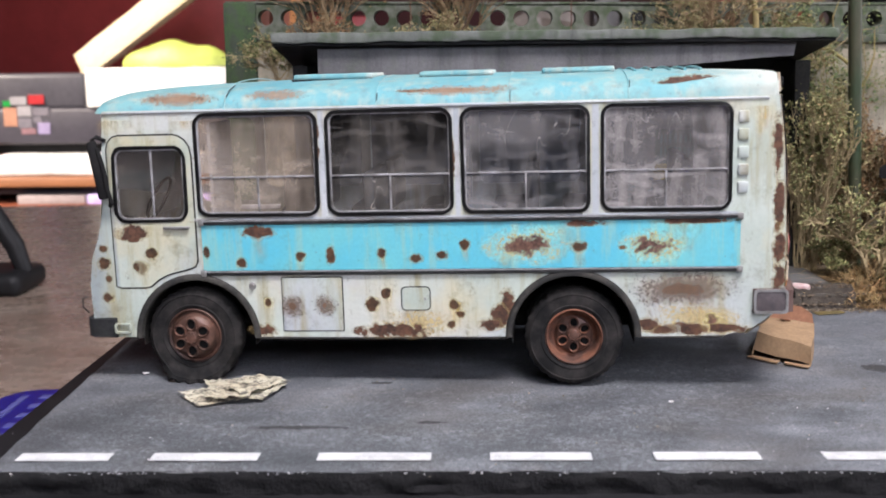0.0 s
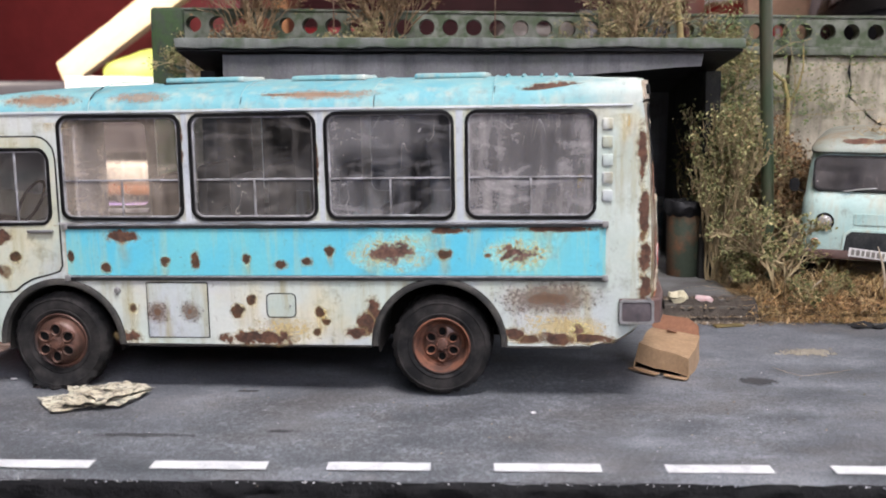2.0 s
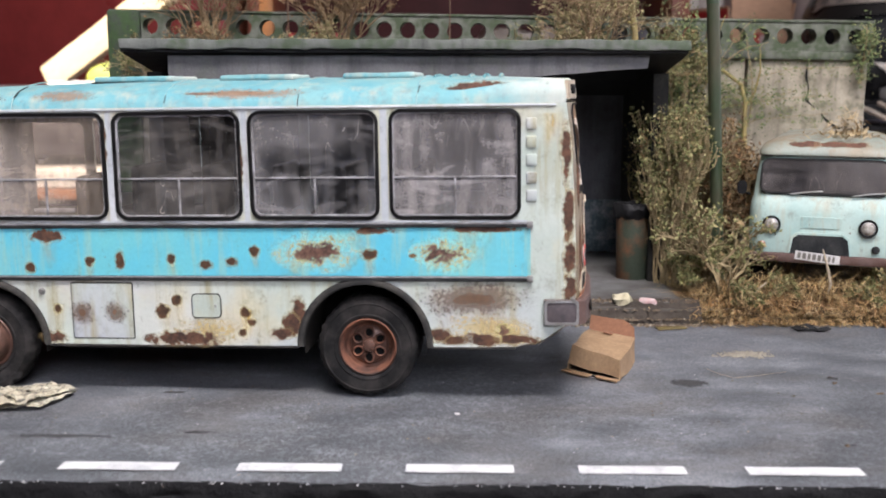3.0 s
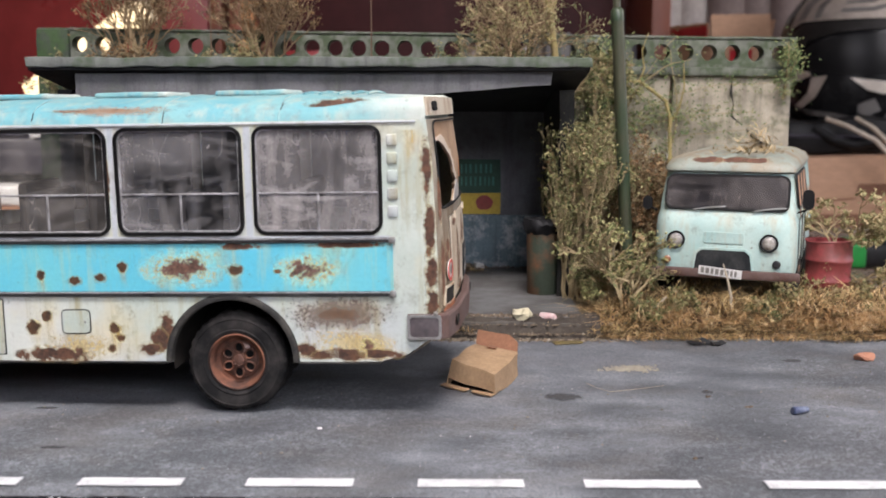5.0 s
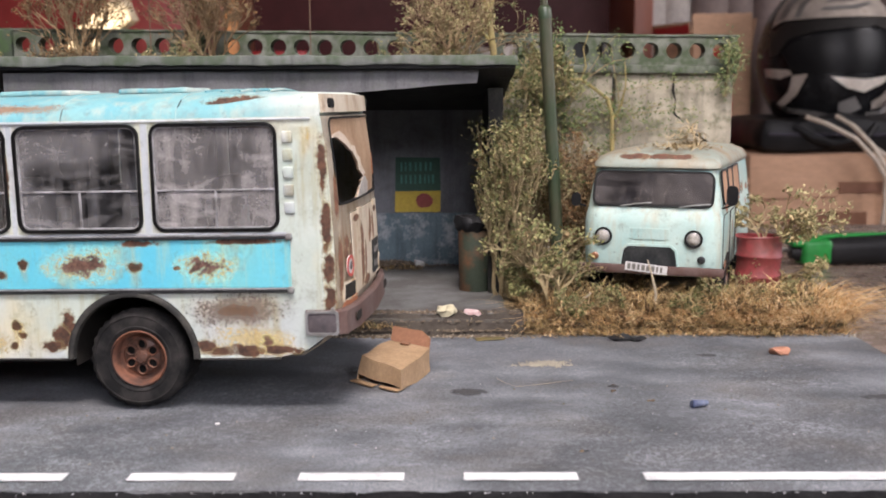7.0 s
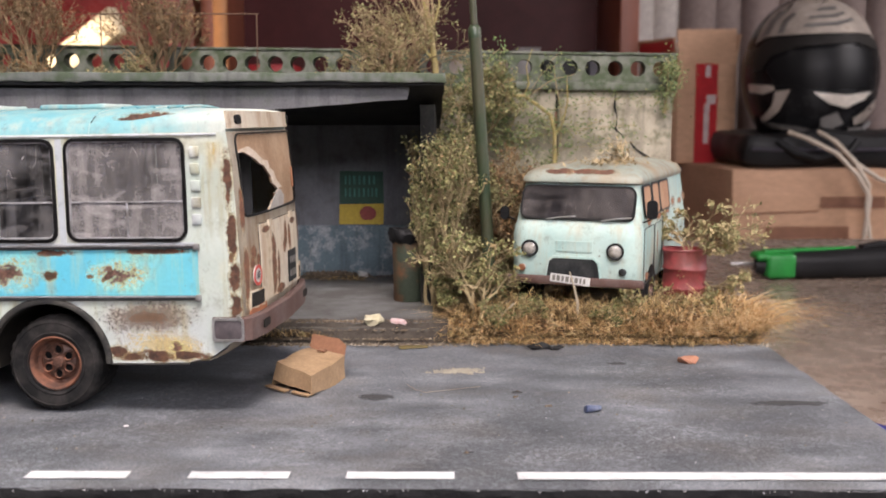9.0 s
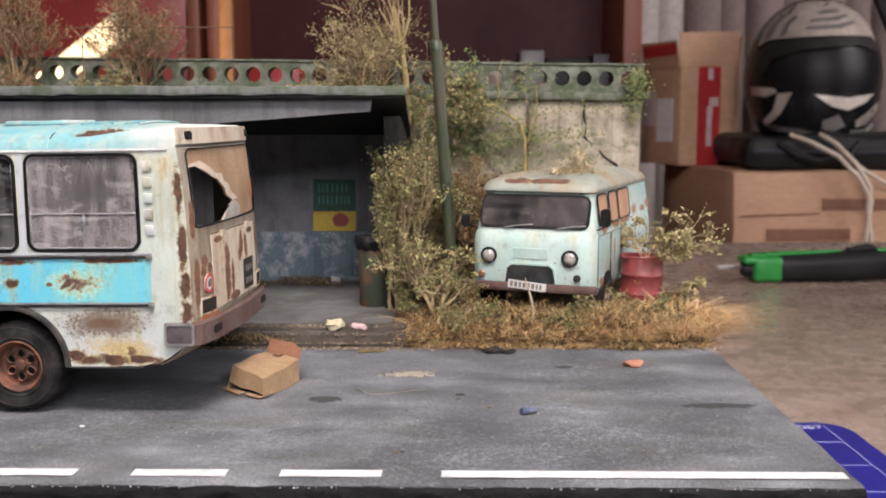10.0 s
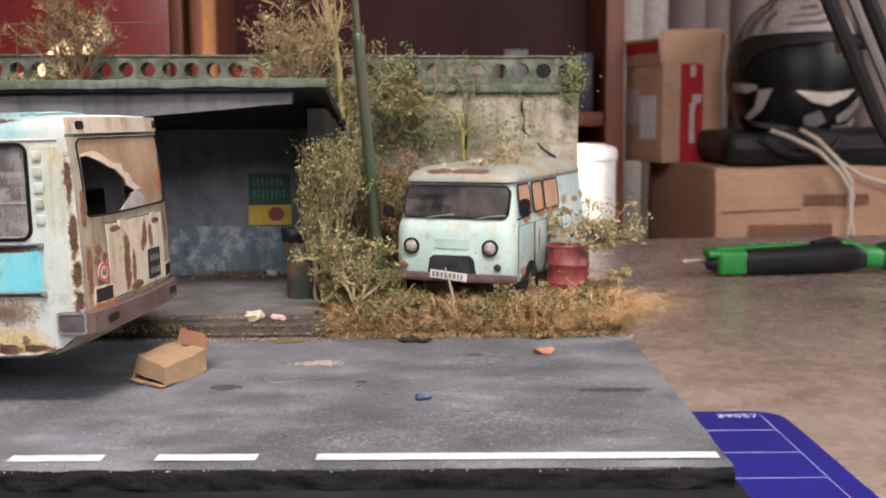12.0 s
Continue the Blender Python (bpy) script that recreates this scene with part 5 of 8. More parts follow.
# wheels
def wheel(x, y, z, name, tyre_mat, rim_mat, recess, flat=0.0, label=""):
    w = new(name)
    w.empty_display_size = 0.005
    w.parent = bus
    w.location = (x * U, y * U, z * U)
    R, W = 0.47, 0.25
    prof = [(0.245, 0.02), (0.28, -0.002), (0.3, -0.012), (0.308, -0.004), (0.36, -0.014), (0.396, -0.01), (0.402, -0.018), (0.41, -0.008), (0.43, 0.002), (0.452, 0.03), (R - 0.012, 0.06), (R - 0.012, W - 0.06), (0.44, W - 0.02), (0.36, W), (0.265, W - 0.02)]
    b = lathe(prof, 120, "Y")
    for v in b.verts:
        rad = math.hypot(v.co.x, v.co.z)
        if rad > 0.44:
            k = round(math.atan2(v.co.z, v.co.x) / (2 * math.pi) * 120) + (2 if v.co.y > 0.1 else 0)
            lift = 1.006 if k % 4 in (0, 1) else 0.98
            v.co.x, v.co.z = v.co.x * lift, v.co.z * lift
    if flat:
        for v in b.verts:
            if v.co.z < -R + flat + 0.16:
                k = min(1, (-R + flat + 0.16 - v.co.z) / 0.16)
                v.co.x *= 1 + 0.16 * k
                if v.co.y < 0.14:
                    v.co.y -= 0.13 * k * (1 + 0.5 * noise.noise(Vector((v.co.x * 14, v.co.z * 9, 3))))
                v.co.z = max(v.co.z, -R + flat)
    tyre = part("tyre", b, tyre_mat, w, label, 40)
    if flat:
        # the collapsed sidewall lies in dusty folds on the road
        for row, (dy, hz) in enumerate(((-0.07, 0.02), (-0.05, 0.055))):
            pts = [(x, dy + 0.02 * noise.noise(Vector((x * 12, row, 1))), -R + flat + hz * (1 - (x / 0.32) ** 2) + 0.012 * noise.noise(Vector((x * 16, row, 5)))) for x in [-0.26 + 0.52 * k / 20 for k in range(21)]]
            part("sidewall_fold", tube(pts, [0.01 + 0.014 * abs(noise.noise(Vector((k * 0.7, row, 2)))) for k in range(21)], 6), M["dusty_rubber"], tyre, "dusty fold of collapsed rubber", 50)
    d = recess
    if d > 0:
        ring = [(0.272, -0.008), (0.284, 0.01), (0.262, 0.018), (0.248, 0.035), (0.232, d - 0.01), (0.205, d + 0.01), (0.185, d + 0.005)]
        disc = [(0.19, d + 0.012), (0.18, d - 0.008), (0.165, d - 0.02), (0.075, d - 0.028), (0.06, d - 0.06), (0.04, d - 0.068), (0, d - 0.068)]
        fy, hr, hole = d - 0.024, 0.125, 0.058
    else:
        ring = [(0.272, -0.004), (0.284, 0.01), (0.262, 0.018), (0.248, 0.03), (0.236, 0.02), (0.226, -0.005)]
        disc = [(0.228, -0.004), (0.215, -0.03), (0.19, -0.052), (0.165, -0.06), (0.075, -0.066), (0.06, -0.1), (0.04, -0.108), (0, -0.108)]
        fy, hr, hole = -0.064, 0.137, 0.068
    rim = part("rim", lathe(ring, 40, "Y"), rim_mat, w, "rusted steel rim", 40)
    part("wheel_disc", lathe(disc, 40, "Y"), M["rim_brown"], rim, "dark rusted wheel disc", 40)
    rim.scale = (0.94, 1, 0.94)
    # Black discs paint in the dark of wheel holes that are not cut
    for k in range(6):
        a = 2 * math.pi * (k + 0.5) / 6
        for nm, prof, mt, sm in (("rim_hole", [(hole * 1.05, 0.006), (hole, -0.018), (hole * 0.88, -0.026), (hole * 0.72, -0.014), (hole * 0.7, 0.003)], rim_mat, 40), ("hole_bottom", [(hole * 0.78, -0.004), (0, -0.004)], M["black_void"], 0)):
            hb = lathe(prof, 14, "Y")
            bmesh.ops.transform(hb, matrix=Matrix.Translation((hr * math.cos(a), fy, hr * math.sin(a))) @ Matrix.Rotation(-a, 4, "Y") @ Matrix.Diagonal((1.0, 1, 0.85, 1)), verts=hb.verts)
            part(nm, hb, mt, rim, smooth=sm)
    for k in range(8):
        a = 2 * math.pi * k / 8
        nb = lathe([(0.009, 0.0), (0.009, -0.012), (0.005, -0.015), (0, -0.015)], 6, "Y")
        bmesh.ops.translate(nb, vec=(0.05 * math.cos(a), fy - 0.038, 0.05 * math.sin(a)), verts=nb.verts)
        part("wheel_nut", nb, rim_mat, rim, smooth=0)
    return w


wheel(0.0, 0.05, 0.445, "front_wheel", M["rubber"], M["rim_brown"], 0, 0.03, "flat black tyre")
wheel(3.6, 0.075, 0.478, "rear_wheel", M["rubber"], M["rim_orange"], 0.13, 0.0, "dusty black tyre")
wheel(3.6, 0.36, 0.478, "rear_wheel", M["rubber"], M["rim_orange"], 0.13)
wheel(0.0, 2.1, 0.445, "front_wheel", M["rubber"], M["rim_brown"], 0.1, 0.03)
wheel(3.6, 2.1, 0.478, "rear_wheel", M["rubber"], M["rim_orange"], 0.13)

# bumpers
path = [(-0.72, -0.02), (-0.95, -0.01), (-1.03, 0.06), (-1.07, 0.4), (-1.09, 1.2), (-1.07, 2.0), (-1.03, 2.34), (-0.95, 2.41), (-0.72, 2.42)]


def bumper_mesh(path, z_lo, z_hi, th):
    b = bmesh.new()
    rings = []
    for i, (x, y) in enumerate(path):
        a, c = Vector(path[max(i - 1, 0)]), Vector(path[min(i + 1, len(path) - 1)])
        t = (c - a).normalized()
        n = Vector((t.y, -t.x))
        rings.append([b.verts.new((x + n.x * o, y + n.y * o, z)) for o, z in ((0, z_lo), (0.0, z_lo + 0.015), (0, z_hi - 0.015), (-0.015, z_hi), (-th, z_hi), (-th, z_lo))])
    for p, q in zip(rings, rings[1:]):
        for i in range(6):
            b.faces.new((p[i], p[(i + 1) % 6], q[(i + 1) % 6], q[i]))
    b.faces.new(rings[0])
    b.faces.new(rings[-1])
    return b


fb = bpart("front_bumper", bumper_mesh([(x, y) for x, y in path[::-1]], 0.49, 0.68, 0.05), M["moulding"], "dark dented front bumper", 40)
part("step_recess", ring_plate(rounded(-0.74, -0.58, 0.53, 0.63, 0.02, 3), rounded(-0.72, -0.6, 0.55, 0.61, 0.015, 3), 0.02, -0.035), M["white_side"], fb)
rpath = [(5.2, -0.035), (5.47, -0.03), (5.56, 0.03), (5.62, 0.35), (5.66, 1.2), (5.62, 2.05), (5.56, 2.37), (5.47, 2.43), (5.2, 2.435)]
rb = bpart("rear_bumper", bumper_mesh(rpath, 0.7, 0.92, 0.07), M["bumper_rust"], "rusted grey-pink rear bumper", 40)
be = part("bumper_end", box(5.2, 5.49, -0.045, -0.034, 0.705, 0.915, 0.004), M["bumper"], rb, "dull grey bumper end")
part("bumper_rim", ring_plate(rounded(5.2, 5.5, 0.7, 0.92, 0.03, 3), rounded(5.222, 5.478, 0.722, 0.898, 0.025, 3), 0.016, -0.056), M["chrome_dirty"], be)
part("bumper_bolt", lathe([(0, -0.066), (0.014, -0.064), (0.02, -0.05), (0.022, -0.044)], 10, "Y"), M["chrome_dirty"], be).location = (5.45 * U, 0, 0.93 * U)

# grey pillars between the windows, dents and small fittings
for (_, a), (c, _) in zip(WINDOWS, WINDOWS[1:]):
    bpart("window_pillar", plate([(a + 0.03, 1.61), (c - 0.03, 1.61), (c - 0.03, 2.59), (a + 0.03, 2.59)], [], 0.006, Matrix.Translation((0, -0.006, 0))), M["pillar"], "grey worn window pillar")
bpart("sill_strip", plate([(0.1, 1.6), (5.05, 1.6), (5.05, 1.622), (0.1, 1.622)], [], 0.008, Matrix.Translation((0, -0.008, 0))), M["pillar"])
mir_b = jitter(box(-0.045, 0.045, -0.035, 0.02, -0.27, 0.27, 0.02), 0.012, 2, 5)
bmesh.ops.transform(mir_b, matrix=pose(-0.75, -0.1, 2.1, 0, -9, 12), verts=mir_b.verts)
mirror = bpart("wing_mirror", mir_b, M["black_trim"], "broken black wing mirror")
part("mirror_arm", tube([(-0.7, 0.0, 2.36), (-0.76, -0.05, 2.4), (-0.78, -0.1, 2.38), (-0.77, -0.09, 2.2)], 0.02, 8), M["black_trim"], mirror)
part("mirror_arm", tube([(-0.73, -0.12, 2.3), (-0.68, -0.13, 2.1), (-0.66, -0.12, 1.9), (-0.64, -0.1, 1.8), (-0.68, -0.04, 1.76)], 0.022, 8), M["black_trim"], mirror)
bpart("tow_wire", tube([(-1.02, 0.05, 0.72), (-1.06, 0.02, 0.78), (-1.06, 0.03, 0.86), (-1.03, 0.06, 0.87)], 0.008, 5), M["black_trim"])

# ---- the rear of the bus ----
def on_rear(outline, off, depth=0.01, holes=(), step=0.2):
    """A plate in y and z laid on the bowed rear wall, off proud of it."""
    b = cut_up(plate(outline, holes, depth), step)
    for v in b.verts:
        y, z = v.co.x, v.co.z
        v.co = (rear_x(z) + R_BULGE * (1 - (2 * y / BW - 1) ** 4) + off - v.co.y, y, z)
    return b


rw = rounded(0.12, 2.28, 1.84, 2.61, 0.08)
bpart("rear_window_seal", on_rear(grow(rw, 0.008), 0.012, 0.04, [grow(rw, -0.005)]), M["black_trim"], "perished rubber seal of the rear window")
TEAR = [(0.13, 2.43), (0.28, 2.44), (0.42, 2.4), (0.56, 2.36), (0.68, 2.31), (0.82, 2.285), (0.93, 2.22), (1.04, 2.17), (1.07, 2.1), (1.2, 2.06), (1.34, 2.0), (1.14, 1.99), (1.17, 1.94), (1.03, 1.92), (0.98, 1.88), (0.86, 1.85)]
board = bpart("window_board", on_rear([(0.13, 2.6), *TEAR, (2.27, 1.85), (2.27, 2.6)], -0.01, 0.02, step=0.12), M["cream_board"], "torn brown cardboard over the rear window")
for v in board.data.vertices:
    v.co.x += 0.012 * U * noise.noise(v.co / U * 3.0)
part("torn_edge", on_rear(TEAR + [(y + 0.09 + 0.04 * (k % 3), z + 0.035 + 0.012 * (k % 2)) for k, (y, z) in enumerate(TEAR)][::-1], -0.004, 0.01, step=0.1), M["torn_edge"], board, "pale torn paper edge")
part("loose_flap", on_rear([(0.86, 1.85), (1.45, 1.85), (1.5, 1.95), (1.36, 2.02), (1.2, 2.0), (1.05, 1.95)], 0.004, 0.008, step=0.1), M["torn_film"], board, "grey shred of film")
part("sticker", on_rear([(1.98, 2.0), (2.14, 2.0), (2.14, 2.22), (1.98, 2.22)], 0.004, 0.006), M["orange_paint"], board, "orange sticker")
lid = [(0.42, 0.98), (1.98, 0.98), (1.98, 1.74), (0.42, 1.74)]
lid_part = bpart("engine_lid", on_rear(lid, 0.012, 0.014), M["rear_paint"], "rusty rear lid")
part("lid_gap", on_rear(grow(lid, 0.009), 0.005, 0.008, [lid]), M["black_trim"], lid_part)
for hy in (0.75, 1.65):
    part("hinge", on_rear([(hy - 0.06, 1.7), (hy + 0.06, 1.7), (hy + 0.06, 1.76), (hy - 0.06, 1.76)], 0.03, 0.02), M["rear_paint"], lid_part)
bpart("rear_top_band", on_rear([(0.02, 2.66), (2.38, 2.66), (2.38, 2.82), (0.02, 2.82)], 0.012, 0.02), M["rear_paint"], "stained cream band over the rear window")
for ly in (0.2, 2.2):
    tl = bpart("marker_lamp", on_rear(rounded(ly - 0.05, ly + 0.05, 2.7, 2.785, 0.03, 3), 0.03, 0.03), M["black_trim"], "small dark marker lamp")
# Dark plates paint the shade inside tail lamp holes that are not cut
for ly in (0.3, 2.14):
    hl = [(ly - 0.16, 0.98), (ly + 0.16, 0.98), (ly + 0.16, 1.12), (ly - 0.16, 1.12)]
    tl = bpart("tail_lamp_hole", on_rear(hl, 0.016, 0.012), M["underbody"], "black plate painted as the dark inside of an empty tail lamp hole")
    part("lamp_frame", on_rear(grow(hl, 0.022), 0.022, 0.016, [hl]), M["rear_paint"], tl)
bpart("primer_patch", on_rear([(0.12, 0.92), (0.55, 0.92), (0.5, 0.985), (0.14, 0.975)], 0.022, 0.008), M["orange_paint"], "orange primer showing")
disc = [(0.3 + 0.1 * math.cos(2 * math.pi * k / 24), 1.27 + 0.1 * math.sin(2 * math.pi * k / 24)) for k in range(24)]
inner = [(0.3 + 0.07 * math.cos(2 * math.pi * k / 24), 1.27 + 0.07 * math.sin(2 * math.pi * k / 24)) for k in range(24)]
sticker = bpart("speed_sticker", on_rear(disc, 0.018, 0.006), M["plate_white"], "round white and red speed sticker")
part("red_ring", on_rear(disc, 0.022, 0.004, [inner]), M["sign_red"], sticker)
digits = flat_text("60", 0.11, 0.002)
bmesh.ops.transform(digits, matrix=face_m((0, 0.3, 1.27), (0, 1, 0), (0, 0, 1)) @ pose(0, 0, 0, 90), verts=digits.verts)
for v in digits.verts:
    v.co.x += rear_x(1.27) + R_BULGE * (1 - (2 * 0.3 / BW - 1) ** 4) + 0.024
part("digits", digits, M["print"], sticker, "black number 60", smooth=0)
npr = bpart("number_plate", on_rear([(1.42, 1.03), (1.76, 1.03), (1.76, 1.36), (1.42, 1.36)], 0.03, 0.012), M["moulding"], "dirty dark number plate")
for r, n_b in ((1.22, 4), (1.08, 4)):
    for k in range(n_b):
        part("plate_bar", on_rear([(1.46 + 0.07 * k, r), (1.495 + 0.07 * k, r), (1.495 + 0.07 * k, r + 0.07), (1.46 + 0.07 * k, r + 0.07)], 0.034, 0.003), M["dull_bar"], npr, smooth=0)
for y, z, w, h in ((0.24, 1.5, 0.14, 0.14), (0.33, 1.42, 0.12, 0.14), (0.2, 1.4, 0.13, 0.12), (0.85, 1.32, 0.22, 0.75), (1.02, 1.2, 0.12, 0.5), (1.38, 1.55, 0.16, 0.32), (1.55, 1.5, 0.16, 0.36), (1.3, 1.45, 0.14, 0.2),
                   (2.1, 1.55, 0.12, 0.4), (2.25, 1.35, 0.1, 0.4), (1.1, 1.02, 0.4, 0.12), (1.75, 1.66, 0.3, 0.08), (0.08, 1.3, 0.12, 0.7), (0.07, 1.9, 0.1, 0.5), (0.6, 1.68, 0.3, 0.08)):
    ob = bpart("rust_patch", on_rear([(y - w / 2, z - h / 2), (y + w / 2, z - h / 2), (y + w / 2, z + h / 2), (y - w / 2, z + h / 2)], 0.0165, 0.0), M["rust_flat"], smooth=0)
    ob.visible_shadow = False
# Bumper slots likewise: dark plates painted for the shade inside them
for y in (0.35, 2.05):
    b = plate(rounded(y - 0.12, y + 0.12, 0.77, 0.85, 0.035, 4), [], 0.01)
    bmesh.ops.transform(b, matrix=face_m((5.625, 0, 0), (0, 1, 0), (0, 0, 1)), verts=b.verts)
    part("bumper_slot", b, M["underbody"], rb)


# ---- rust and dirt on the bus ----
def stain(name, x, z, w, h, material, parent, y=-0.004, label=""):
    b = plate([(x - w / 2, z - h / 2), (x + w / 2, z - h / 2), (x + w / 2, z + h / 2), (x - w / 2, z + h / 2)], [], 0, Matrix.Translation((0, y, 0)))
    ob = part(name, b, material, parent, label, 0)
    ob.visible_shadow = False
    return ob


import itertools

LAYER = itertools.count()
DEPTH = {"yellow_haze": 0.0018, "run_stain": 0.0}


def side_patch(x, z, w, h, kind, y):
    """A stain on the bus side, each a hair in front of the one before; haze lies undermost."""
    y += DEPTH[kind] + 0.0002 * (next(LAYER) % 3) if kind in DEPTH else -0.0007 * (next(LAYER) % 4)
    stain("rust_patch" if kind != "run_stain" else "rust_run", x, z, w, h, M[kind], body, y)


BELT_Y, PANEL_Y = -0.0105, -0.003
for x, z, w, h, kind in ((0.71, 1.49, 0.42, 0.16, "rust"), (0.536, 1.2, 0.13, 0.14, "rust_dark"), (1.098, 1.259, 0.13, 0.12, "rust_dark"), (1.38, 1.262, 0.12, 0.24, "rust_dark"),
                         (1.856, 1.28, 0.11, 0.13, "rust_dark"), (2.175, 1.224, 0.17, 0.12, "rust_dark"), (2.41, 1.252, 0.17, 0.13, "rust_dark"), (2.63, 1.353, 0.13, 0.14, "rust_dark"),
                         (3.2, 1.34, 0.95, 0.44, "rust_speckle"), (3.657, 1.32, 0.2, 0.13, "rust_dark"), (4.33, 1.32, 0.72, 0.36, "rust_speckle"), (3.72, 1.53, 0.55, 0.09, "rust"),
                         (4.66, 1.54, 1.0, 0.07, "rust"), (0.2, 1.3, 0.09, 0.14, "rust_dark"), (4.05, 1.31, 0.1, 0.06, "rust_dark")):
    side_patch(x, z, w, h, kind, BELT_Y)
for x, z, w, h in ((0.72, 1.33, 0.16, 0.3), (1.1, 1.18, 0.1, 0.24), (2.63, 1.24, 0.1, 0.26), (3.0, 1.2, 0.16, 0.2), (3.66, 1.22, 0.14, 0.22), (4.6, 1.36, 0.4, 0.34), (3.55, 1.42, 0.3, 0.2), (1.86, 1.2, 0.08, 0.2)):
    side_patch(x, z, w, h, "run_stain", BELT_Y + 0.001)
for x, z, w, h, kind in ((0.76, 0.82, 0.12, 0.12, "rust_dark"), (0.72, 0.55, 0.36, 0.17, "rust"), (1.75, 0.8, 0.17, 0.17, "rust_dark"), (1.89, 0.9, 0.12, 0.13, "rust_dark"),
                         (1.95, 0.545, 0.85, 0.2, "rust"), (2.52, 0.79, 0.13, 0.13, "rust_dark"), (2.575, 0.7, 0.15, 0.1, "rust_dark"), (2.48, 0.6, 0.1, 0.1, "rust_dark"),
                         (2.85, 0.6, 0.34, 0.17, "rust"), (3.0, 0.8, 0.2, 0.36, "rust"), (2.94, 0.68, 0.22, 0.28, "rust"), (4.57, 0.92, 1.3, 0.44, "rust_spray"), (4.27, 0.6, 0.24, 0.2, "rust"),
                         (4.6, 0.55, 0.95, 0.14, "rust"), (4.7, 0.64, 0.3, 0.24, "run_stain"), (-0.8, 1.2, 0.17, 0.17, "rust_dark"), (-0.79, 0.87, 0.15, 0.14, "rust_dark"), (-0.77, 1.06, 0.12, 0.14, "rust_dark"),
                         (-0.8, 1.35, 0.12, 0.12, "rust_dark"), (5.39, 2.2, 0.14, 0.7, "rust"), (5.41, 1.66, 0.14, 0.56, "rust"), (5.42, 1.3, 0.16, 0.56, "rust"), (5.42, 1.02, 0.18, 0.34, "rust"), (0.1, 2.48, 0.4, 0.1, "run_stain"), (4.95, 0.555, 0.5, 0.13, "rust"), (4.42, 0.54, 0.3, 0.12, "rust"), (4.85, 0.62, 0.22, 0.2, "rust_speckle"), (4.65, 0.66, 1.05, 0.42, "yellow_haze"), (4.9, 0.62, 0.5, 0.3, "yellow_haze"), (2.2, 0.62, 0.9, 0.3, "yellow_haze")):
    side_patch(x, z, w, h, kind, PANEL_Y)
for x, z, w, h in ((0.78, 0.72, 0.14, 0.3), (1.78, 0.7, 0.16, 0.34), (1.9, 0.76, 0.12, 0.34), (2.53, 0.64, 0.16, 0.36), (-0.6, 2.47, 0.4, 0.16), (5.25, 2.35, 0.2, 0.4)):
    side_patch(x, z, w, h, "run_stain", PANEL_Y + 0.001)
for x, z, w, h, kind in ((-0.5, 1.5, 0.42, 0.2, "rust"), (-0.33, 1.29, 0.15, 0.15, "rust_dark"), (-0.44, 1.16, 0.2, 0.18, "rust_dark"), (-0.42, 1.06, 0.12, 0.3, "run_stain"), (-0.3, 1.2, 0.1, 0.25, "run_stain")):
    stain("rust_patch", x, z, w, h, M[kind], door, -0.0125)
for x, z, w, h in ((1.3, 2.4, 0.075, 0.16), (1.3, 2.22, 0.07, 0.16), (2.53, 2.1, 0.07, 0.5)):
    side_patch(x, z, w, h, "rust", -0.0145)
for x, z, w, h in ((1.0, 0.79, 0.3, 0.3), (1.3, 0.79, 0.3, 0.28)):
    side_patch(x, z, w, h, "rust_spray", -0.0125)
# patches on the curved roof edge, laid along its slope
for x, w, sz, h, kind in ((0.0, 1.0, 0.05, 0.2, "roof_rust"), (0.0, 0.8, 0.053, 0.09, "rust"), (0.93, 0.75, 0.07, 0.17, "roof_rust"), (2.6, 1.5, 0.07, 0.15, "roof_rust"), (2.5, 1.0, 0.075, 0.05, "rust"), (4.62, 0.72, 0.105, 0.17, "rust")):
    b = plate([(x - w / 2, -h / 2), (x + w / 2, -h / 2), (x + w / 2, h / 2), (x - w / 2, h / 2)], [], 0, pose(0, sz - 0.008, 2.732 + (sz - 0.06) * 0.8, -36))
    part("rust_patch", b, M[kind], roof, smooth=0).visible_shadow = False

# ---- the van ----
VAN_YAW = -90 - 21.0
van = thing("van", 9.04, 3.98, 0.13, VAN_YAW, "abandoned pale turquoise van with a rusty roof standing in dry grass", "van")
VL = -3.95
levels = [(0.45, 0.0, 0.85, VL + 0.07, 0.2), (0.6, 0.045, 0.885, VL + 0.01, 0.24), (0.85, 0.055, 0.9, VL, 0.26), (1.1, 0.045, 0.9, VL, 0.26), (1.22, 0.02, 0.89, VL, 0.26),
          (1.29, -0.03, 0.87, VL + 0.01, 0.24), (1.55, -0.14, 0.845, VL + 0.04, 0.22), (1.8, -0.25, 0.815, VL + 0.07, 0.22), (1.83, -0.18, 0.832, VL + 0.07, 0.22), (1.875, -0.18, 0.832, VL + 0.09, 0.24),
          (1.96, -0.27, 0.78, VL + 0.15, 0.27), (2.03, -0.47, 0.64, VL + 0.3, 0.3), (2.065, -0.88, 0.4, VL + 0.65, 0.3)]


def van_ring(b, z, xf, hw, xr, r):
    return [b.verts.new((x, y, z + 0.004 * noise.noise(Vector((x * 3, y * 3, z * 3))))) for x, y in rounded(xr, xf, -hw, hw, r, 6)]


def van_shell(lv, cap):
    b = bmesh.new()
    rings = [van_ring(b, *l) for l in lv]
    for p, q in zip(rings, rings[1:]):
        for i in range(len(p)):
            j = (i + 1) % len(p)
            b.faces.new((p[i], p[j], q[j], q[i]))
    if cap:
        b.faces.new(rings[-1])
    else:
        b.faces.new(rings[0])
    return b


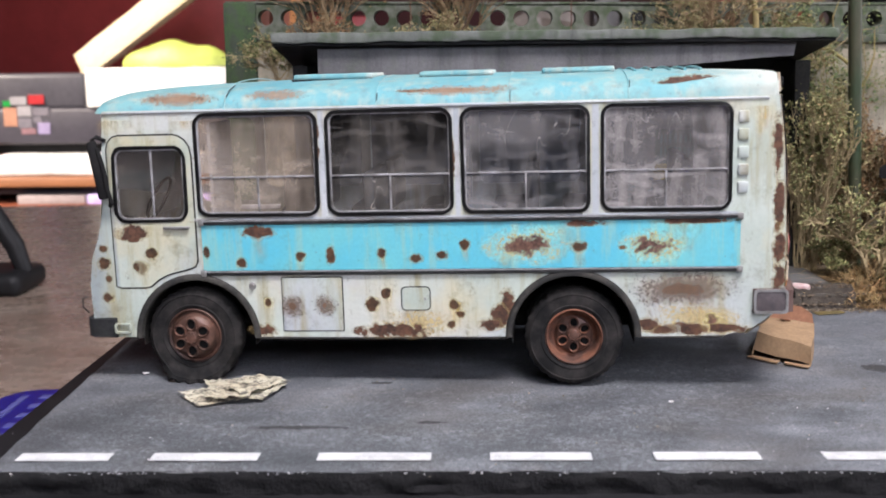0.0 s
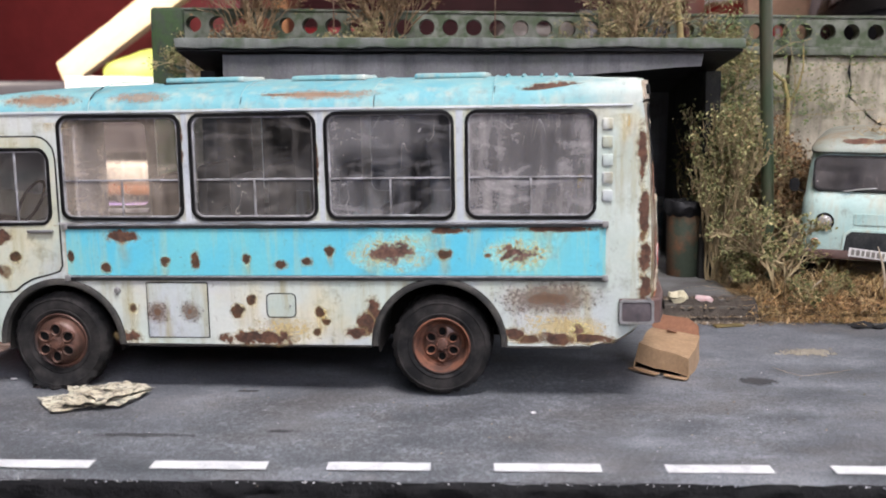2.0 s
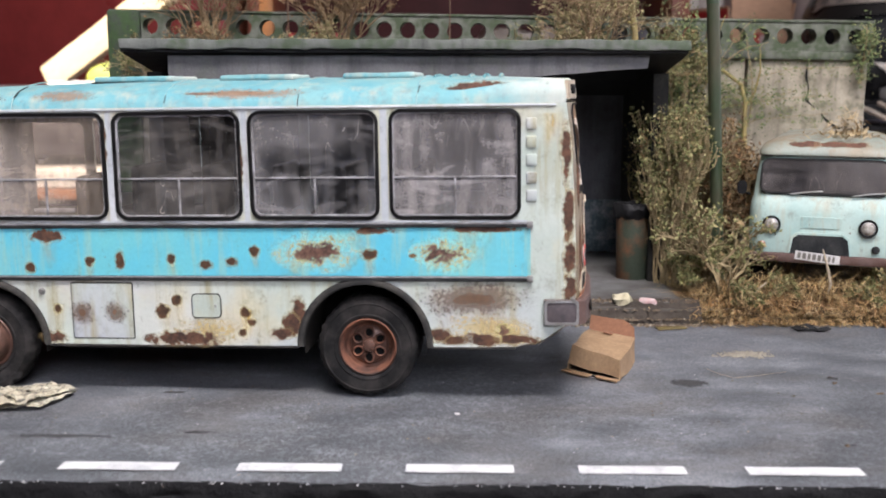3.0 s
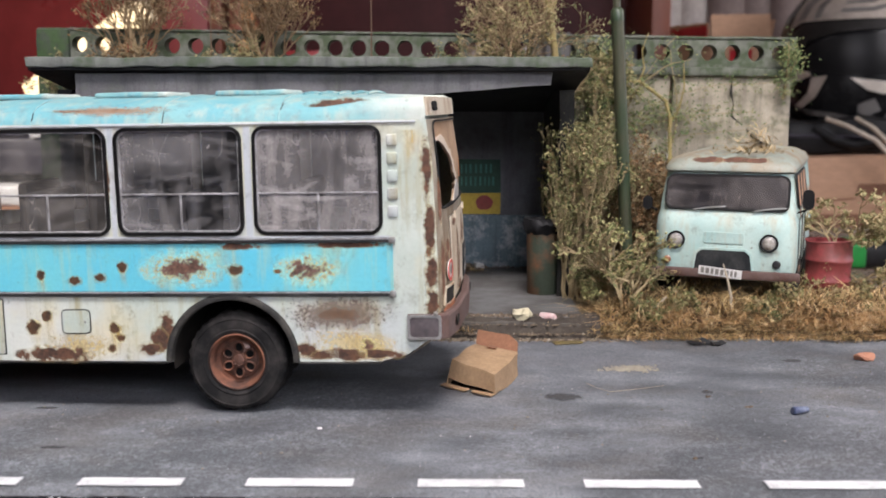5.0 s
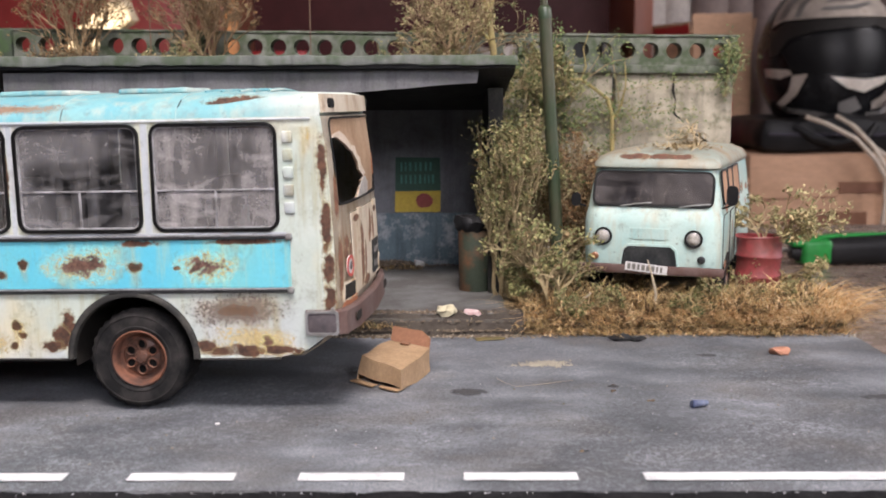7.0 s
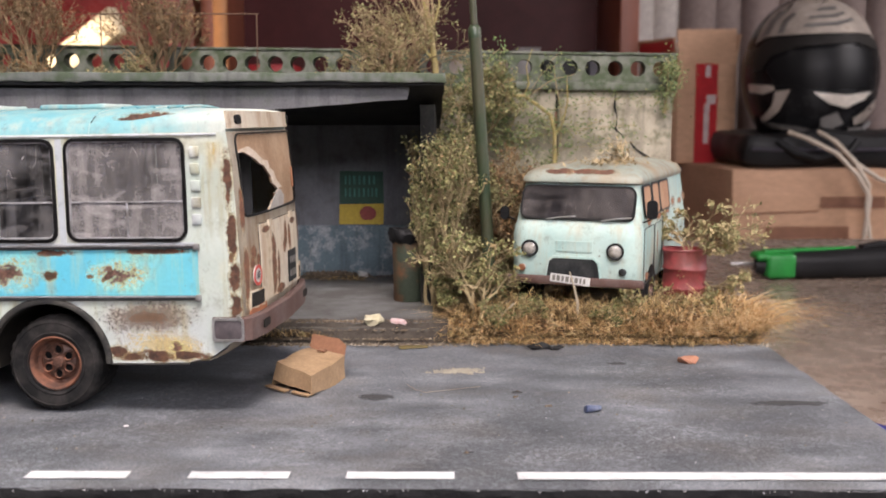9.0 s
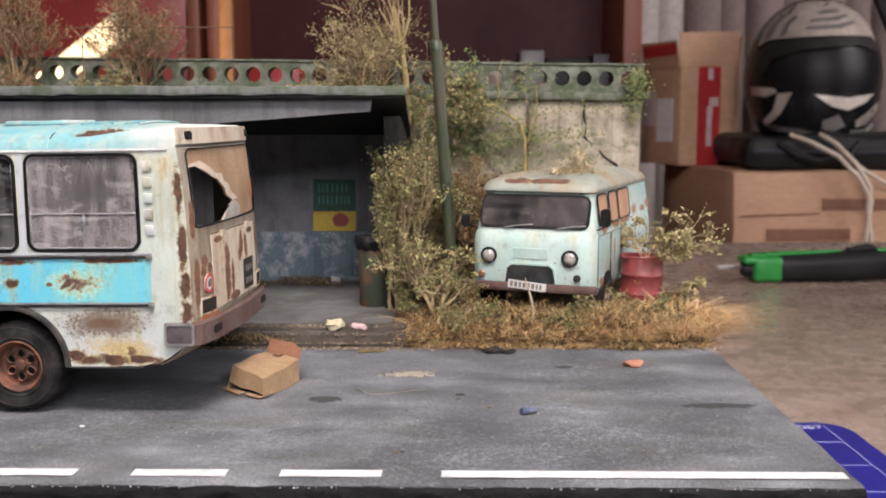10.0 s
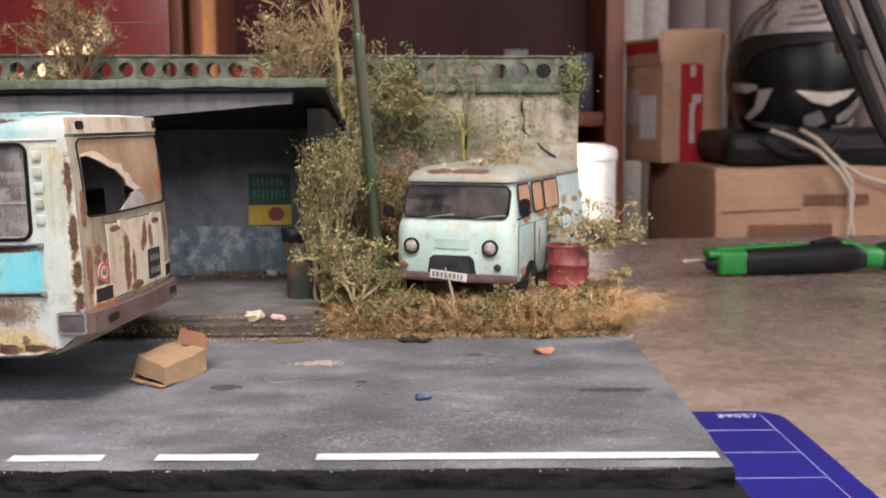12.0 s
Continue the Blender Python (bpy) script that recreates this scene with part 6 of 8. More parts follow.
van_body = part("body", van_shell(levels[:8], False), M["van_paint"], van, "pale turquoise faded bodywork", 50)
van_roof = part("roof", van_shell(levels[7:], True), M["van_roof"], van, "rust-streaked roof with dry litter on it", 50)


slope = (-0.22, 0, 0.5)
fm = face_m((-0.06, 0, 1.33), (0, 1, 0), slope)
ws = rounded(-0.76, 0.76, 0.01, 0.46, 0.1)
# Dark sheet on the solid shell stands in for the cab's unlit inside
part("cab_interior", plate(ws, [], 0.012, fm @ Matrix.Translation((0, -0.03, 0))), M["cab_dark"], van, smooth=30)
part("windscreen", plate(ws, [], 0, fm @ Matrix.Translation((0, -0.04, 0))), M["glass_dark"], van, "dusty dark windscreen", 30)
part("windscreen_seal", plate(grow(ws, 0.02), [grow(ws, -0.008)], 0.06, fm @ Matrix.Translation((0, -0.045, 0))), M["black_trim"], van, "black rubber seal", 30)
for wy in (-0.4, 0.35):
    part("wiper", tube([(0.0, wy, 1.335), (-0.01, wy + 0.2, 1.37), (-0.03, wy + 0.4, 1.385)], 0.011, 6), M["chrome_dirty"], van)
nose = face_m((0.052, 0, 0.0), (0, 1, 0), (0, 0, 1))
for hy in (-0.6, 0.56):
    lamp = part("headlight", lathe([(0.114, 0.03), (0.116, -0.03), (0.108, -0.045), (0.094, -0.035), (0.09, -0.015)], 24, "Y"), M["black_trim"], van, "round headlight in a dark rim")
    lamp.matrix_local = Matrix.Scale(1, 4) @ pose(0.055 * U, hy * U, 0.945 * U, 0, 0, 90)
    part("reflector", lathe([(0.09, -0.012), (0.086, -0.028), (0.076, -0.032)], 24, "Y"), M["chrome_dirty"], lamp)
    part("lens", lathe([(0.078, -0.03), (0.062, -0.044), (0.032, -0.053), (0, -0.056)], 24, "Y"), M["lamp_lens"], lamp)
    ind = part("indicator", lathe([(0.05, 0.03), (0.05, -0.015), (0.035, -0.026), (0, -0.03)], 16, "Y"), M["lamp_orange"] if hy < 0 else M["moulding"], van)
    ind.matrix_local = pose(0.055 * U, hy * 1.18 * U, 0.68 * U, 0, 0, 90)
gr = [(-0.36, 0.585), (0.36, 0.585), (0.33, 0.78), (0.27, 0.83), (-0.27, 0.83), (-0.33, 0.78)]
part("grille", plate(gr, [], 0.03, nose @ Matrix.Translation((0, -0.02, 0))), M["moulding"], van, "dark grey radiator grille")
part("grille_frame", plate(grow(gr, 0.03), [gr], 0.04, nose @ Matrix.Translation((0, -0.028, 0))), M["van_paint"], van)
part("badge_plate", plate(rounded(-0.25, 0.25, 0.92, 1.06, 0.02, 3), [], 0.02, nose @ Matrix.Translation((0, -0.014, 0))), M["van_paint"], van)
vb = part("bumper", box(0.03, 0.13, -0.93, 0.95, 0.47, 0.585, 0.03), M["bumper_rust"], van, "rusted brown bumper")
npl = part("number_plate", plate([(-0.27, 0.5), (0.27, 0.5), (0.27, 0.61), (-0.27, 0.61)], [], 0.015, face_m((0.148, -0.02, 0), (0, 1, 0), (0, 0, 1))), M["plate_white"], van, "white number plate")
npl.matrix_local = pose(0, 0, 0.55 * U, -5) @ pose(0, 0, -0.55 * U)
px = -0.24
for k in range(8):
    w = (0.04, 0.045, 0.035, 0.045, 0.04, 0.045, 0.03, 0.03)[k]
    part("plate_bar", plate([(px, 0.52), (px + w, 0.52), (px + w, 0.592), (px, 0.592)], [], 0.004, face_m((0.153, -0.02, 0), (0, 1, 0), (0, 0, 1))), M["dull_bar"], npl, smooth=0)
    px += w + 0.02


def side_y(z):
    return 0.89 if z < 1.22 else 0.89 - (z - 1.22) * 0.13


def van_side_loop(xa, xb, za, zb, r):
    return rounded(xa, xb, za, zb, r, 4)


wm = face_m((0, side_y(1.32) + 0.016, 1.32), (-1, 0, 0), (0, -0.12, 1))
for xa, xb, mt in ((0.3, 0.8, "card_peach"), (0.95, 1.42, "card_peach"), (1.52, 2.24, "card_peach")):
    lp = van_side_loop(xa, xb, 0.06, 0.46, 0.06)
    part("side_window", plate(lp, [], 0.012, wm), M[mt], van, "window boarded with brown card")
    part("window_seal", plate(grow(lp, 0.025), [lp], 0.02, wm @ Matrix.Translation((0, -0.008, 0))), M["moulding"], van)
for xa, xb in ((0.14, 0.88), (0.92, 1.55)):
    lp = van_side_loop(xa, xb, 0.5, 1.24, 0.05)
    part("door_gap", plate(lp, [grow(lp, -0.006)], 0.01, face_m((0, 0.903, 0), (-1, 0, 0), (0, 0, 1)) @ Matrix.Translation((0, -0.004, 0))), M["arch_lip"], van, smooth=0)
mir = part("mirror", plate(rounded(-0.07, 0.07, -0.13, 0.12, 0.06, 4), [], 0.04, face_m((-0.1, 1.0, 1.5), (0, 1, 0), (0, 0, 1))), M["black_trim"], van, "black wing mirror")
part("mirror_arm", tube([(-0.2, 0.87, 1.32), (-0.15, 0.97, 1.36), (-0.1, 1.0, 1.42)], 0.012, 6), M["black_trim"], mir)
mir2 = part("mirror", plate(rounded(-0.06, 0.06, -0.09, 0.09, 0.055, 4), [], 0.04, face_m((-0.05, -1.0, 1.4), (0, 1, 0), (0, 0, 1))), M["black_trim"], van, "black wing mirror")
part("mirror_arm", tube([(-0.2, -0.9, 1.3), (-0.1, -1.0, 1.35), (-0.06, -1.06, 1.4)], 0.012, 6), M["black_trim"], mir2)
for wx in (-0.75, -2.85):
    for wy in (-0.8, 0.8):
        tb = lathe([(0.18, -0.1), (0.33, -0.1), (0.36, -0.06), (0.36, 0.06), (0.33, 0.1), (0.18, 0.1)], 28, "Y")
        wob = part("wheel", tb, M["rubber"], van)
        wob.location = (wx * U, wy * U, 0.36 * U)
        part("rim", lathe([(0.19, -0.09), (0.17, -0.04), (0, -0.03), (0, 0.03), (0.17, 0.04), (0.19, 0.09)], 20, "Y"), M["rim_brown"], wob)
for py, pw, ph in ((-0.22, 0.5, 0.15), (0.08, 0.55, 0.13), (0.36, 0.42, 0.12)):
    b = plate([(py - pw / 2, -ph / 2), (py + pw / 2, -ph / 2), (py + pw / 2, ph / 2), (py - pw / 2, ph / 2)], [], 0, face_m((-0.165, 0.0, 1.935), (0, 1, 0), (-0.79, 0, 0.61)) @ Matrix.Translation((0, -0.05 - 0.001 * py, 0)))
    part("rust_patch", b, M["van_rust"], van_roof, smooth=0).visible_shadow = False

for px_, pz, pw, ph in ((0.55, 1.31, 0.7, 0.16), (1.25, 1.33, 0.8, 0.18), (1.95, 1.34, 0.8, 0.16), (2.6, 1.42, 0.5, 0.22), (3.2, 1.4, 0.5, 0.14), (3.6, 1.45, 0.4, 0.2), (1.1, 0.95, 0.12, 0.5), (1.62, 0.9, 0.1, 0.6), (2.35, 1.0, 0.12, 0.45), (0.3, 0.6, 0.35, 0.16), (2.9, 1.2, 0.3, 0.12)):
    b = plate([(px_ - pw / 2, pz - ph / 2), (px_ + pw / 2, pz - ph / 2), (px_ + pw / 2, pz + ph / 2), (px_ - pw / 2, pz + ph / 2)], [], 0)
    cut_up(b, 0.12)
    for v in b.verts:
        v.co = (-v.co.x, (0.9 if v.co.z < 1.22 else 0.89 - (v.co.z - 1.22) * 0.12) + 0.012, v.co.z)
    part("rust_patch", b, M["van_side_rust"], van_body, smooth=0).visible_shadow = False

# ---- pole, barrel, bin ----
pole = thing("lamp_post", 7.98, 4.85, 0.15, 0, "leaning green-painted steel pole", "pole")
part("lower_tube", tube([(0, 0, 0), (-0.13, -0.08, 1.9), (-0.265, -0.17, 3.8)], 0.085, 16), M["green_pole"], pole, smooth=60)
part("collar", tube([(-0.26, -0.167, 3.75), (-0.27, -0.173, 3.88), (-0.272, -0.175, 3.92)], [0.09, 0.088, 0.055], 16), M["green_pole"], pole, smooth=60)
part("upper_tube", tube([(-0.27, -0.173, 3.85), (-0.36, -0.23, 5.2), (-0.42, -0.27, 6.6)], 0.05, 14), M["green_pole"], pole, smooth=60)

barrel = thing("barrel", 10.72, 4.9, 0.15, 10, "dented red steel barrel with a plant growing in it", "barrel")
part("shell", jitter(lathe([(0.29, 0.0), (0.3, 0.02), (0.3, 0.26), (0.315, 0.28), (0.315, 0.3), (0.3, 0.32), (0.3, 0.52), (0.315, 0.54), (0.315, 0.56), (0.3, 0.58), (0.3, 0.8), (0.312, 0.815), (0.305, 0.83), (0.285, 0.82), (0.28, 0.7), (0, 0.68)], 36), 0.025, 5, 2.5), M["barrel_red"], barrel, smooth=40)
bin_ = thing("litter_bin", 6.8, 4.85, 0.23, 0, "dark rusty litter bin with a black bag over its rim", "bin")
part("drum", jitter(lathe([(0.2, 0.0), (0.215, 0.02), (0.225, 0.5), (0.235, 1.0), (0.22, 1.0), (0.2, 0.5), (0, 0.48)], 28), 0.008, 3, 4), M["bin_green"], bin_, smooth=40)
part("bag", jitter(lathe([(0.24, 0.84), (0.262, 0.88), (0.268, 0.93), (0.285, 0.98), (0.268, 1.03), (0.2, 1.04), (0.15, 0.93), (0, 0.9)], 48), 0.035, 7, 11), M["bag_black"], bin_, "crumpled black bag", smooth=40)


# ---- plants ----
def shrub(name, x, y, z, height, spread, stems, levels, seed, leaf, bark, label, leaf_size=0.035, per_tip=4, lean=(0, 0), trunk=0.018, category="shrub", up=0.55, keep=1.0):
    rnd = random.Random(seed)
    wood, leaves = bmesh.new(), bmesh.new()

    def twig(p, d, length, r, level):
        q = p + d * length
        mid = p + d * length * 0.5 + Vector((rnd.uniform(-1, 1), rnd.uniform(-1, 1), rnd.uniform(-1, 1))) * length * 0.09
        r = max(r, 0.006)
        tube([p, mid, q], [r, r * 0.9, r * 0.75], 4 if level < 2 else 3, wood, False)
        if level >= levels - 1:
            for _ in range(per_tip + 2 if level >= levels else max(1, per_tip // 2)):
                c = q + Vector((rnd.gauss(0, 1), rnd.gauss(0, 1), rnd.gauss(0, 1))) * length * 0.28
                u = Vector((rnd.uniform(-1, 1), rnd.uniform(-1, 1), rnd.uniform(-0.6, 1))).normalized()
                w = u.orthogonal().normalized()
                w.rotate(Matrix.Rotation(rnd.uniform(0, 6.28), 3, u))
                n = u.cross(w)
                s = leaf_size * rnd.uniform(0.6, 1.3)
                a, b_, c2, e = c - u * s, c + w * s * 0.5 + n * s * 0.15, c + u * s, c - w * s * 0.5 + n * s * 0.15
                va, vb, vc, ve = (leaves.verts.new(v) for v in (a, b_, c2, e))
                leaves.faces.new((va, vb, vc))
                leaves.faces.new((va, vc, ve))
        if level >= levels:
            return
        for _ in range(rnd.choice((2, 3, 3)) if level else 3):
            if rnd.random() > keep and level > 1:
                continue
            nd = (d + Vector((rnd.uniform(-1, 1), rnd.uniform(-1, 1), rnd.uniform(-0.7, 0.9))) * 0.78).normalized()
            nd = Vector((nd.x * spread, nd.y * spread, nd.z)).normalized()
            twig(q if rnd.random() < 0.75 else mid, nd, length * rnd.uniform(0.62, 0.88), r * 0.72, level + 1)

    for s in range(stems):
        a = 2 * math.pi * (s + rnd.random()) / stems
        d = Vector((math.cos(a) * spread * (1 - up) + lean[0], math.sin(a) * spread * (1 - up) + lean[1], up + rnd.uniform(0, 0.3))).normalized()
        twig(Vector((rnd.uniform(-0.06, 0.06), rnd.uniform(-0.06, 0.06), -0.03)), d, height * 0.3 * rnd.uniform(0.7, 1.15), trunk, 0)
    ob = thing(name, x, y, z, 0, label, category)
    part("trunk", wood, bark, ob, smooth=60)
    part("crown", leaves, leaf, ob, smooth=0)
    return ob


PALE = M["leaf_pale"]
OLIVE, BROWN, YELLOW, IVY = M["leaf_olive"], M["leaf_brown"], M["leaf_yellow"], M["leaf_green"]
for x, y, h, sp, st, seed, lf, lab in (
        (7.28, 5.35, 2.0, 0.36, 8, 11, OLIVE, "dense olive shrub beside the shelter"),
        (7.2, 4.95, 1.6, 0.32, 5, 51, OLIVE, "upright olive shrub in front of the shelter wall"),
        (7.12, 4.5, 1.9, 0.3, 7, 53, PALE, "tall yellow-green shrub against the shelter edge"),
        (7.28, 4.6, 2.1, 0.34, 8, 54, OLIVE, "tall olive shrub hiding the shelter edge"),
        (7.4, 5.5, 1.9, 0.3, 6, 52, BROWN, "russet shrub between the shelter and the pole"),
        (7.6, 5.7, 1.9, 0.45, 7, 31, OLIVE, "olive shrub close to the pole"),
        (7.85, 5.9, 2.0, 0.5, 8, 12, BROWN, "russet dry shrub behind the pole"),
        (8.25, 6.0, 2.0, 0.55, 8, 13, BROWN, "russet dry shrub against the wall"),
        (8.5, 6.3, 1.9, 0.55, 7, 35, BROWN, "russet dry shrub behind the van"),
        (8.15, 5.6, 1.3, 0.55, 6, 32, BROWN, "dark russet shrub at the foot of the pole"),
        (7.4, 3.95, 0.75, 0.8, 4, 14, PALE, "low branching olive shrub in front of the bin"),
        (7.75, 4.1, 0.8, 0.8, 3, 33, PALE, "low olive shrub beside the van")):
    shrub("shrub", x, y, 0.17, h, sp, st, 5, seed, lf, M["twig"], lab, 0.028, 2 if lf is PALE else 3, trunk=0.02)
shrub("shrub", 7.72, 3.6, 0.15, 1.35, 1.0, 3, 4, 15, PALE, M["twig"], "forked yellowing twig plant in front of the pole", 0.03, 4, trunk=0.026, up=0.75)
for wx, wy, wh, ws_, seed, lf in ((9.9, 3.7, 0.75, 1.4, 34, OLIVE), (8.35, 3.5, 0.55, 1.3, 61, OLIVE), (8.8, 3.4, 0.4, 1.5, 62, BROWN), (9.45, 3.45, 0.5, 1.4, 63, OLIVE), (10.35, 3.5, 0.6, 1.4, 64, BROWN), (10.75, 3.7, 0.55, 1.3, 65, OLIVE), (7.95, 3.35, 0.5, 1.2, 66, OLIVE)):
    shrub("shrub", wx, wy, 0.12, wh, ws_, 4, 4, seed, lf, M["twig"], "sprawling twiggy weed in the dry grass", 0.024, 2, trunk=0.012)
shrub("shrub", 10.85, 4.85, 0.85, 1.0, 1.3, 5, 4, 16, YELLOW, M["twig"], "yellow-green plant growing in the red barrel", 0.032, 5, (0.25, 0))
shrub("shrub", 11.05, 4.75, 0.45, 0.6, 1.5, 3, 3, 36, YELLOW, M["twig"], "drooping yellow twig beside the barrel", 0.032, 5, (0.7, -0.2), up=0.2)
tree = shrub("tree", 7.05, 7.3, 4.1, 2.0, 0.6, 4, 5, 17, YELLOW, M["twig_tan"], "young tree with a yellow stem growing from the shelter roof", 0.022, 2, (-0.1, 0), 0.025, "tree", 0.8)
part("stem", tube([(0.13, 0, -1.25), (0.1, 0, -0.5), (0.03, 0, 0.05), (-0.1, 0.0, 0.7), (-0.3, 0, 1.5)], [0.058, 0.052, 0.046, 0.038, 0.025], 8), M["stem_yellow"], tree, smooth=60)
part("limb", tube([(0.02, 0, 0.05), (0.1, 0, 0.3), (0.16, 0.0, 0.5), (0.16, 0, 1.0)], [0.026, 0.022, 0.018, 0.012], 7), M["stem_yellow"], tree, smooth=60)
part("limb", tube([(0.06, 0, -0.35), (-0.2, 0.05, -0.05), (-0.42, 0.0, 0.5)], [0.024, 0.018, 0.012], 7), M["stem_yellow"], tree, smooth=60)
shrub("shrub", 6.5, 7.4, 2.85, 2.0, 0.9, 5, 5, 37, YELLOW, M["twig_tan"], "bushy olive shrub on the shelter roof", 0.024, 2, trunk=0.022, up=0.7)
shrub("shrub", 2.5, 7.9, 2.85, 2.4, 0.75, 4, 5, 18, BROWN, M["twig_tan"], "thin brown shrub growing on the shelter roof", 0.026, 3, trunk=0.025, up=0.8)
shrub("shrub", 0.4, 8.0, 2.85, 2.5, 0.75, 4, 5, 19, BROWN, M["twig_tan"], "thin brown shrub at the end of the shelter roof", 0.026, 3, trunk=0.025, up=0.8)
for sx, sh, sseed, slf in ((0.35, 1.25, 71, BROWN), (1.0, 1.0, 72, OLIVE), (1.9, 1.15, 73, YELLOW), (2.4, 1.0, 74, BROWN), (5.6, 1.1, 75, OLIVE), (6.1, 1.25, 76, YELLOW), (6.85, 1.2, 77, OLIVE), (7.2, 1.0, 78, OLIVE), (-0.4, 0.9, 79, OLIVE)):
    shrub("shrub", sx, 7.6, 2.75, sh, 1.1, 6, 4, sseed, slf, M["twig"], "low tangled shrub growing along the shelter roof", 0.026, 4, trunk=0.014)
shrub("shrub", 7.9, 8.3, 2.5, 1.2, 0.9, 4, 5, 38, OLIVE, M["twig"], "tangled shrub hanging over the wall", 0.034, 3, up=0.5)


def climber(name, x, y, z, height, reach, seed, count):
    """Ivy that climbs flat against the wall, in wandering stems with leaves on both sides."""
    rnd = random.Random(seed)
    stems_made, leaves = [], bmesh.new()
    for s in range(count):
        p = Vector((rnd.uniform(-0.06, 0.06), 0, 0))
        ang = rnd.uniform(-0.25, 0.25) if s < 2 else rnd.uniform(-1.1, 1.1)
        pts = [p.copy()]
        top = height * (1.0 if s < 2 else rnd.uniform(0.6, 1.0))
        start = 0.0 if s < 2 else rnd.uniform(0.3, 0.75) * height
        p.z = start
        pts[0] = p.copy()
        for k in range(16):
            ang += rnd.uniform(-0.35, 0.35)
            p = p + Vector((math.sin(ang) * reach, rnd.uniform(-0.03, 0.015), abs(math.cos(ang)) * (top - start) / 13))
            p.y = max(-0.18, min(0.0, p.y))
            if p.z > height:
                break
            pts.append(p.copy())
            for _ in range(10):
                c = p + Vector((rnd.gauss(0, 0.11), rnd.uniform(-0.13, 0.0), rnd.gauss(0, 0.1)))
                u = Vector((rnd.uniform(-1, 1), rnd.uniform(-0.6, 0.2), rnd.uniform(-1, 1))).normalized()
                w = u.orthogonal().normalized()
                q = 0.032 * rnd.uniform(0.6, 1.3)
                va, vb, vc, ve = (leaves.verts.new(v) for v in (c - u * q, c + w * q * 0.55, c + u * q, c - w * q * 0.55))
                leaves.faces.new((va, vb, vc))
                leaves.faces.new((va, vc, ve))
        if len(pts) > 1:
            stems_made.append(tube(pts, [0.026 * (1 - 0.8 * i / len(pts)) if s < 2 else 0.006 for i in range(len(pts))], 5, None, False))
    ob = thing(name, x, y, z, 0, "green and yellow ivy climbing the concrete wall", "climbing plant")
    for wood in stems_made:
        part("stem", wood, M["twig"], ob, smooth=60)
    part("crown", leaves, IVY, ob, smooth=0)


climber("climber", 9.05, 8.5, 0.3, 3.6, 0.14, 41, 8)
climber("climber", 11.12, 8.5, 2.9, 1.0, 0.012, 44, 4)
climber("climber", 8.3, 8.5, 0.6, 3.4, 0.16, 42, 10)
climber("climber", 7.7, 8.5, 0.6, 3.6, 0.15, 43, 9)


vine = thing("vine", 0, 0, 0, 0, "bare yellowish vine crossing the concrete wall", "climbing plant")
part("stem", tube([(9.2, 8.36, 0.5), (9.23, 8.38, 1.4), (9.21, 8.4, 2.19), (9.21, 8.4, 2.57), (9.12, 8.4, 2.87), (8.9, 8.4, 3.04), (8.67, 8.4, 3.19), (8.29, 8.38, 3.21), (8.11, 8.36, 3.28), (7.82, 8.34, 3.49)], [0.045, 0.042, 0.038, 0.036, 0.034, 0.03, 0.028, 0.026, 0.022, 0.012], 7), M["stem_yellow"], vine, smooth=60)
part("side_shoot", tube([(9.21, 8.4, 2.5), (9.35, 8.38, 2.75), (9.42, 8.36, 3.1), (9.4, 8.36, 3.5)], [0.024, 0.02, 0.015, 0.008], 6), M["stem_yellow"], vine, smooth=60)
part("side_shoot", tube([(8.67, 8.4, 3.19), (8.75, 8.38, 3.4), (8.7, 8.36, 3.7), (8.8, 8.36, 4.0)], [0.018, 0.015, 0.011, 0.007], 6), M["stem_yellow"], vine, smooth=60)


